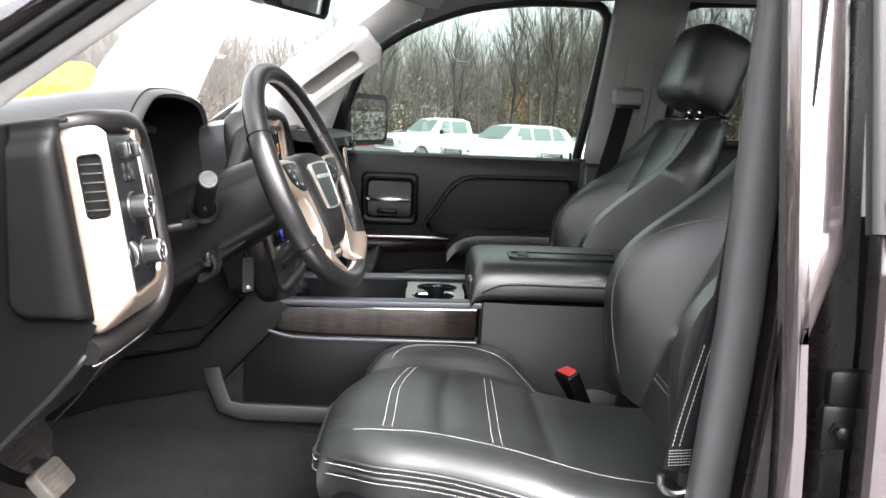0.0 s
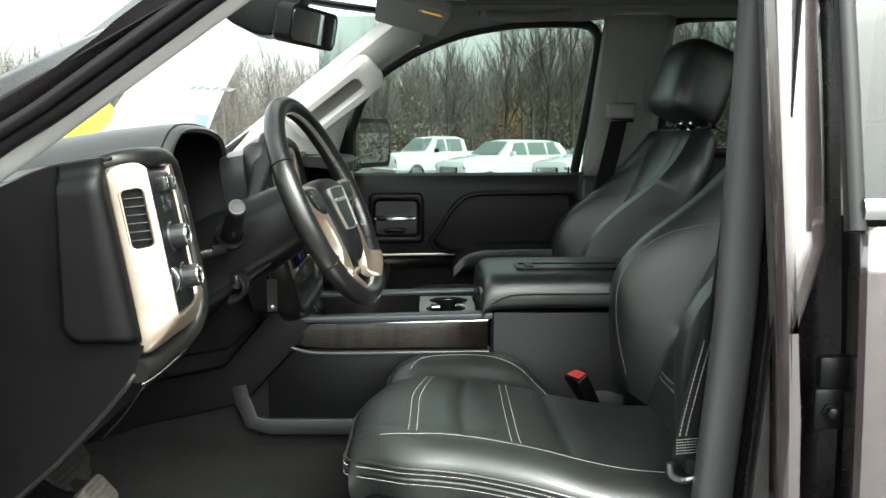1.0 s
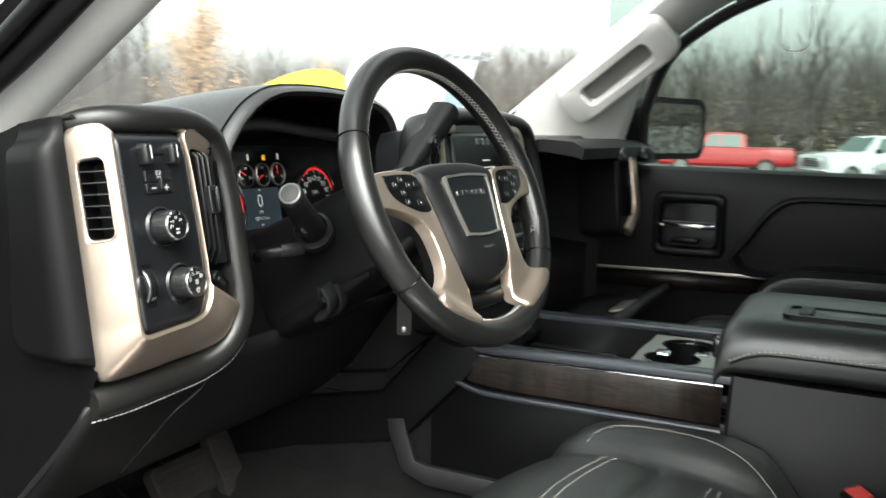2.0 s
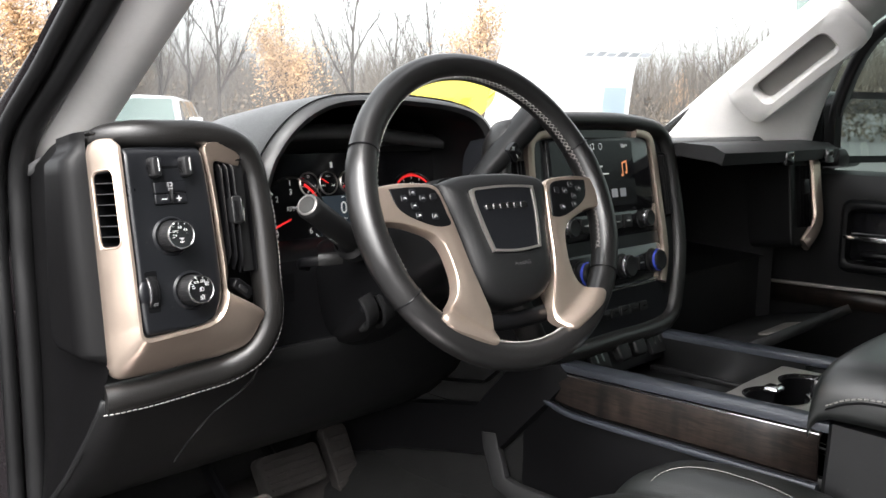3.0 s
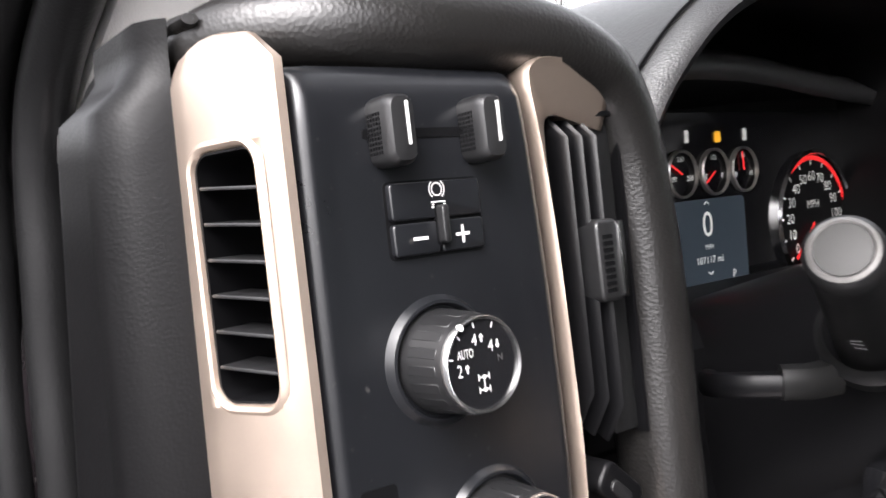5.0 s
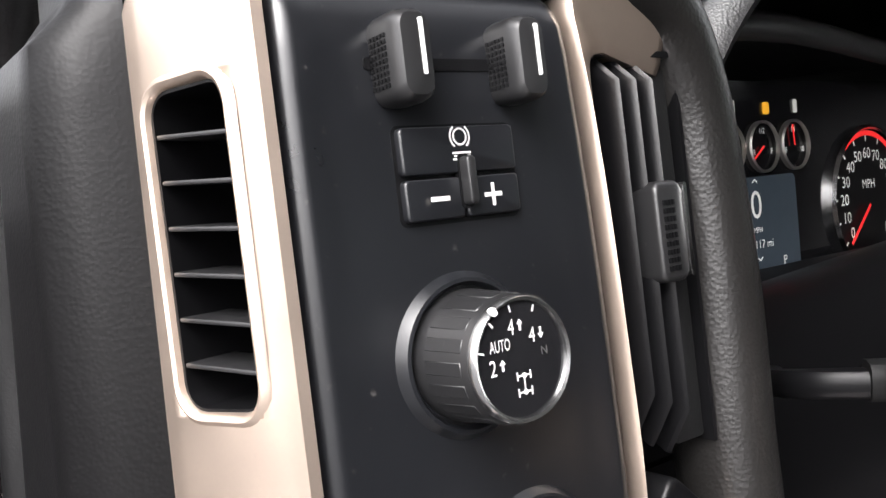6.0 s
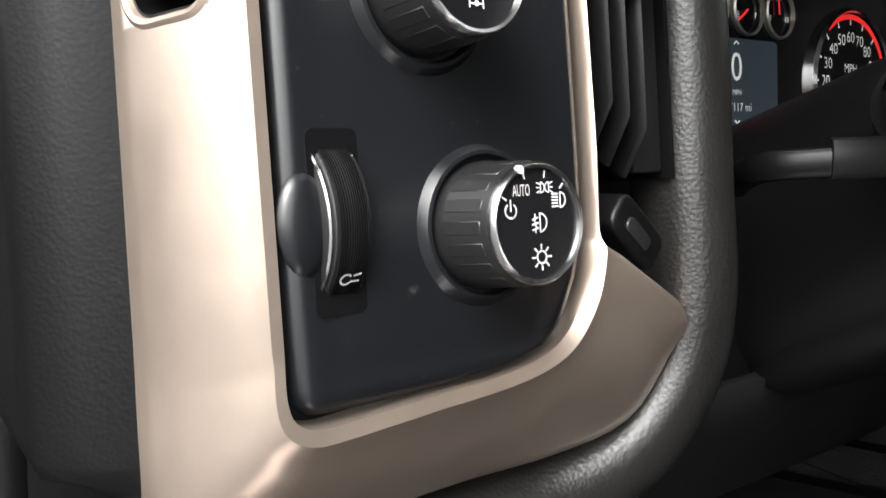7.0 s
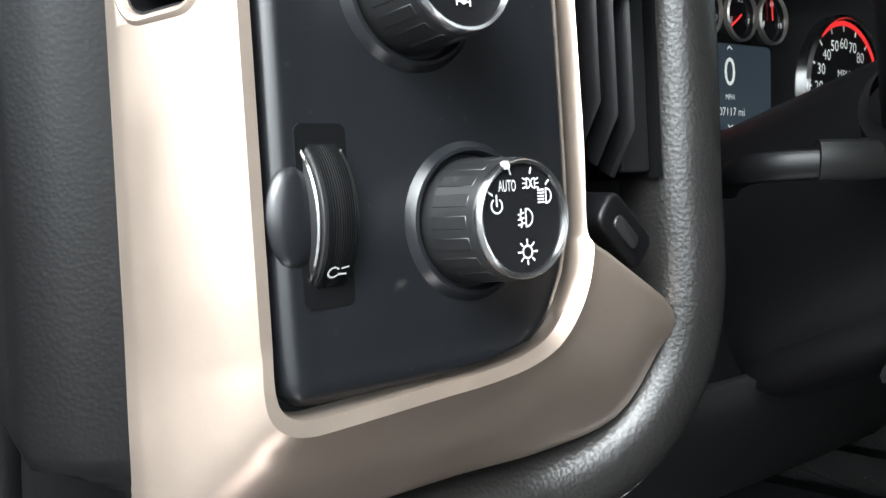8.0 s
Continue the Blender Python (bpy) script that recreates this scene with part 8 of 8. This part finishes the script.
def build_trees():
    # single trees in front of the wood
    kinds = []
    for i, (h, sp) in enumerate(((13, 0.85), (11, 1.0), (15, 0.75))):
        kinds.append(Tree(40 + i, h, sp))
    meshes = [mesh_from("tree_limbs", t.v, t.f, BARK) for t in kinds]
    def crown_spots(t, seed):
        r = random.Random(seed)
        out = t.leafpos[::2]
        for _ in range(110):
            u = Vector((r.gauss(0, 1), r.gauss(0, 1), r.gauss(0, 1))).normalized() * r.uniform(0.35, 1.0) ** 0.6
            out.append(Vector((u.x * 0.27 * t.h, u.y * 0.27 * t.h, (0.42 + u.z * 0.36) * t.h)))
        return out
    leaves = [leaf_mesh("dry_leaves", crown_spots(t, 60 + i), 15, 0.075, 0.42, 7 + i, RUST) for i, t in enumerate(kinds)]

    def tree(name, az, dist, k, s, leafy, label, cat="tree"):
        a = radians(az)
        x, y = 0.3 + dist * math.sin(a), 0.5 + dist * math.cos(a)
        t = thing(name, (x, y, ground_z(x, y)), label, cat, "trees round the lot")
        t.rotation_euler = (0, 0, az * 0.37)
        t.scale = (s, s, s)
        o = new("trunk", meshes[k])
        o.parent = t
        if leafy:
            o = new("crown", leaves[k])
            o.parent = t
            tagged(o, "thin crown of orange-brown dry leaves")
        return t
    for az, dist, k, s in ((-53.5, 42, 1, 0.72), (-41.5, 47, 0, 0.78), (-68, 40, 1, 0.78), (-71.5, 44, 2, 0.6), (-34.0, 60, 1, 0.62), (-29, 66, 1, 0.5), (5.2, 58, 1, 0.5)):
        tree("oak_tree", az, dist, k, s, True, "oak with orange-brown leaves still hanging")
    for az, dist, k, s in ((-49.4, 44, 2, 0.86), (-46.5, 46, 0, 0.80), (-57.8, 45, 2, 0.84), (-59.6, 47, 0, 0.86), (-61.4, 44, 2, 0.70), (-64.5, 47, 2, 0.8), (-67, 45, 0, 0.8), (-70, 47, 2, 0.85), (-44.8, 48, 2, 0.8), (-36.5, 52, 0, 0.66), (-26.5, 55, 2, 0.6), (-24, 52, 0, 0.6),
                           (-3.5, 46, 2, 0.74), (1.2, 50, 0, 0.82), (4.6, 45, 2, 0.72), (7.4, 48, 0, 0.98), (9.2, 44, 2, 0.88), (11.0, 47, 0, 1.0), (-7, 47, 0, 0.66), (-10.5, 50, 2, 0.6), (13.5, 46, 2, 0.9), (17, 47, 0, 0.95), (20.5, 45, 2, 0.9)):
        tree("bare_tree", az, dist, k, s, False, "bare leafless tree at the edge of the lot")
    # the wood behind, all round
    r = random.Random(5)
    small = [Tree(80 + i, 12, 0.8) for i in range(3)]
    arrs = [(np.array([tuple(p) for p in t.v]), t.f) for t in small]
    big_v, big_f = [], []
    base = 0
    for i in range(580):
        az = r.uniform(-24, 34) if i < 250 else r.uniform(-80, -24) if i < 460 else r.uniform(34, 140)
        dist = r.uniform(58, 86) if -32 > az or az > 40 else r.uniform(52, 74)
        k = r.randrange(3)
        s = r.uniform(0.55, 0.80) if az < -22 else r.uniform(0.55, 0.85) if az < 5.5 else r.uniform(0.8, 1.1)
        a = radians(az)
        v, f = arrs[k]
        q = r.uniform(0, 6.28)
        c, sn = math.cos(q), math.sin(q)
        w = v.copy()
        w[:, 0], w[:, 1] = (v[:, 0] * c - v[:, 1] * sn) * s, (v[:, 0] * sn + v[:, 1] * c) * s
        w[:, 2] *= s
        w += np.array((dist * math.sin(a), dist * math.cos(a), -0.46))
        big_v.append(w)
        big_f += [tuple(j + base for j in face) for face in f]
        base += len(v)
    # fine twigs and saplings between the trees
    n = 48000
    rn = np.random.RandomState(4)
    az = np.radians(np.where(np.arange(n) < 20000, rn.uniform(-24, 34, n), np.where(np.arange(n) < 36000, rn.uniform(-80, -24, n), rn.uniform(34, 140, n))))
    dist = rn.uniform(54, 76, n)
    hi = np.where(az > -0.42, np.where(az > 0.08, 9.0, 6.6), 5.0) * rn.beta(1.1, 1.5, n)
    base_p = np.stack((dist * np.sin(az), dist * np.cos(az), -0.46 + hi), 1)
    ln = rn.uniform(0.7, 2.4, n)
    dv = np.stack((rn.normal(0, 0.35, n), rn.normal(0, 0.35, n), np.ones(n)), 1)
    tip = base_p + dv * ln[:, None]
    side = np.stack((np.cos(az), -np.sin(az), np.zeros(n)), 1) * rn.uniform(0.010, 0.028, n)[:, None]
    big_v.append(np.stack((base_p - side, base_p + side, tip), 1).reshape(-1, 3))
    big_f += [(base + 3 * k, base + 3 * k + 1, base + 3 * k + 2) for k in range(n)]
    me = mesh_from("wood", np.concatenate(big_v).tolist(), big_f, TWIG)
    tagged(new("far_wood", me), "leafless brown wood behind the parking lot", "wood", kind="stuff")
    # brush at its foot
    spots = []
    for i in range(3800):
        az = r.uniform(-80, 36) if i < 2200 else r.uniform(36, 140)
        d = r.uniform(54, 70)
        h = r.uniform(0.0, 1.0) ** 1.8 * (2.6 if az < -20 else 3.6 if az < 36 else 7.0)
        spots.append(Vector((d * math.sin(radians(az)), d * math.cos(radians(az)), -0.4 + h)))
    tagged(new("dry_brush", leaf_mesh("brush", spots, 22, 0.15, 0.75, 3, BRUSH)), "dry brown brush at the foot of the wood", "brush", kind="stuff")


def car_sections(b, stations, w):
    """Loft over cross sections: x, bottom z, shoulder z, top z, half-width at shoulder, half-width at top."""
    rows = []
    for x, zb, zs, zt, ws, wt in stations:
        rows.append([(x, -ws * 0.92, zb), (x, -ws, zb + 0.12), (x, -ws, zs - 0.08), (x, -ws * 0.97, zs), (x, -wt, zt - 0.05), (x, -wt * 0.8, zt), (x, wt * 0.8, zt), (x, wt, zt - 0.05), (x, ws * 0.97, zs), (x, ws, zs - 0.08), (x, ws, zb + 0.12), (x, ws * 0.92, zb)])
    loft(b, rows, closed=True, caps=True)


def vehicle(name, kind, paint, at, heading, label):
    """A parked car; local x runs to its rear, the front at 0."""
    t = thing(name, at, label, "car" if kind == "suv" else "pickup truck", "parked cars")
    L = 5.75 if kind == "pickup" else 4.9
    W = 0.99 if kind == "pickup" else 0.95
    b = B()
    if kind == "pickup":
        st = [(0.0, 0.55, 0.95, 1.00, W * 0.80, W * 0.75), (0.06, 0.45, 1.05, 1.14, W * 0.95, W * 0.9), (0.5, 0.42, 1.10, 1.24, W, W * 0.93), (1.45, 0.42, 1.15, 1.30, W, W * 0.95), (1.60, 0.42, 1.18, 1.31, W, W * 0.95),
              (3.75, 0.42, 1.20, 1.30, W, W * 0.97), (3.85, 0.42, 1.20, 1.28, W, W * 0.98), (5.70, 0.50, 1.20, 1.28, W, W * 0.98), (5.75, 0.6, 1.15, 1.22, W * 0.97, W * 0.95)]
    else:
        st = [(0.0, 0.50, 0.80, 0.86, W * 0.78, W * 0.7), (0.08, 0.38, 0.92, 1.00, W * 0.93, W * 0.86), (0.6, 0.34, 1.00, 1.10, W, W * 0.90), (1.3, 0.34, 1.05, 1.18, W, W * 0.92), (1.5, 0.34, 1.08, 1.2, W, W * 0.93), (4.6, 0.36, 1.12, 1.2, W, W * 0.93), (4.9, 0.5, 1.05, 1.12, W * 0.93, W * 0.88)]
    car_sections(b, st, W)
    body = part_at("body", b, paint, t)
    b = B()
    z0 = 1.24 if kind == "pickup" else 1.15
    zt = 1.90 if kind == "pickup" else 1.72
    if kind == "pickup":
        cab = [(1.45, 0), (1.62, 0.10), (2.15, 0.93), (2.45, 1.0), (3.45, 1.0), (3.70, 0.9), (3.78, 0.0)]
    else:
        cab = [(1.35, 0), (1.55, 0.1), (2.15, 0.9), (2.5, 1.0), (3.9, 0.98), (4.4, 0.85), (4.75, 0.0)]
    rows = []
    for x, h in cab:
        z = lerp(z0, zt, h)
        ws, wt = W * 0.93, lerp(W * 0.93, W * 0.74, h)
        rows.append([(x, -ws, z0 - 0.02), (x, -lerp(ws, wt, 0.9), lerp(z0, z, 0.9)), (x, -wt * 0.8, z), (x, 0, z + 0.02 * h), (x, wt * 0.8, z), (x, lerp(ws, wt, 0.9), lerp(z0, z, 0.9)), (x, ws, z0 - 0.02)])
    loft(b, rows, closed=True, caps=True)
    part_at("cabin", b, paint, t)
    # glass, just proud of the cabin
    x0, x1 = (1.66, 2.16) if kind == "pickup" else (1.58, 2.12)
    zt2 = lerp(z0, zt, 0.88)
    b = B()
    loft(b, [[(x0 - 0.055, q * W * 0.80, z0 + 0.10) for q in (-1, -0.5, 0, 0.5, 1)], [(x1 - 0.035, q * W * 0.66, zt2 + 0.02) for q in (-1, -0.5, 0, 0.5, 1)]])
    part_at("windshield", b, CARGLASS, t)
    for s in (-1, 1):
        wins = ((1.98, 2.62), (2.70, 3.52)) if kind == "pickup" else ((1.98, 2.75), (2.84, 3.65), (3.73, 4.35))
        for a, c in wins:
            b = B()
            ya, yb = s * (W * 0.93 + 0.004), s * (W * 0.775 + 0.006)
            xa = a + (0.28 if a == 1.98 else 0)
            loft(b, [[(a, ya, z0 + 0.05), (c, ya, z0 + 0.05)], [(xa, yb, zt2 - 0.02), (c - (0.25 if c > 4 else 0.02), yb, zt2 - 0.02)]])
            part_at("side_window", b, CARGLASS, t)
        b = B()
        box(b, (1.95, s * (W + 0.12), z0 + 0.10), (0.10, 0.24, 0.17), 0.03)
        part_at("door_mirror", b, PLASTIC_DK if kind == "pickup" else paint, t)
        b = B()
        box(b, (0.10, s * W * 0.72, 0.93 if kind == "pickup" else 0.82), (0.16, 0.38, 0.20 if kind == "pickup" else 0.12), 0.03)
        part_at("headlamp", b, CHROME, t)
        for x in (1.02, L - 1.15):
            b = B()
            r = 0.41 if kind == "pickup" else 0.36
            m = Matrix.Translation((x, s * (W - 0.13), r)) @ Matrix.Rotation(radians(90), 4, "X")
            lathe(b, [(r * 0.62, -0.13), (r * 0.95, -0.13), (r, -0.08), (r, 0.08), (r * 0.95, 0.13), (r * 0.62, 0.13)], m, 28)
            wh = part_at("wheel", b, TYRE, t)
            b = B()
            lathe(b, [(r * 0.62, -0.145), (r * 0.62, 0.145)], m, 20)
            part_at("wheel_rim", b, STEEL, wh, wh)
    b = B()
    box(b, (0.02, 0, 0.88 if kind == "pickup" else 0.72), (0.12, W * 1.05, 0.34 if kind == "pickup" else 0.22), 0.03)
    gr = part_at("grille", b, CHROME if kind == "pickup" else PLASTIC_DK, t)
    for k in range(4):
        b = B()
        box(b, (-0.045, 0, 0.76 + k * 0.08 if kind == "pickup" else 0.65 + k * 0.05), (0.03, W * 0.92, 0.035), 0.006)
        part_at("grille_bar", b, PLASTIC_DK if kind == "pickup" else CHROME, gr, gr)
    b = B()
    box(b, (0.05, 0, 0.55 if kind == "pickup" else 0.45), (0.20, W * 1.75, 0.20), 0.05)
    part_at("bumper", b, CHROME if kind == "pickup" else paint, t)
    t.rotation_euler = (0, 0, heading)
    return t


def part_at(name, b, material, parent, deep=None):
    """A part in the local frame of its thing."""
    ob = new(name, finish(name, b, material, 30))
    ob.parent = parent
    return ob


def park(name, kind, paint, az, dist, face, label):
    """Nose at the bearing az; face: the bearing to which its nose points."""
    x, y = dist * math.sin(radians(az)), dist * math.cos(radians(az))
    return vehicle(name, kind, paint, (x, y, ground_z(x, y)), radians(-face - 90), label)


def build_house():
    h = thing("house", (-1.2, 76, -0.46), "small cream house with a tan gable roof", "house")
    b = B()
    box(b, (-0.6, 76, 1.0), (5.5, 6, 3.0))
    part("wall", b, SIDING, h)
    b = B()
    loft(b, [[(-3.8, 72.7, 2.4), (-0.6, 72.7, 4.3), (2.6, 72.7, 2.4)], [(-3.8, 79.3, 2.4), (-0.6, 79.3, 4.3), (2.6, 79.3, 2.4)]])
    thick(part("roof", b, ROOFING, h), 0.15)


build_ground()
build_trees()
park("pickup_truck", "pickup", CARWHITE, -2.9, 36, 232, "white parked pickup truck with a chrome grille")
park("parked_suv", "suv", CARWHITE, 1.4, 30, 236, "white parked sport utility car")
park("parked_suv", "suv", CARWHITE, 7.8, 28.5, 236, "white parked car beside another")
park("pickup_truck", "pickup", CARRED, -11.9, 42, 258, "red parked pickup truck seen from its side")
park("parked_suv", "suv", CARWHITE, -61.2, 15.2, 127, "white older utility car facing the lot")
park("parked_suv", "suv", CARWHITE, -68.6, 21.0, 35, "white car parked beyond the open door")
build_house()
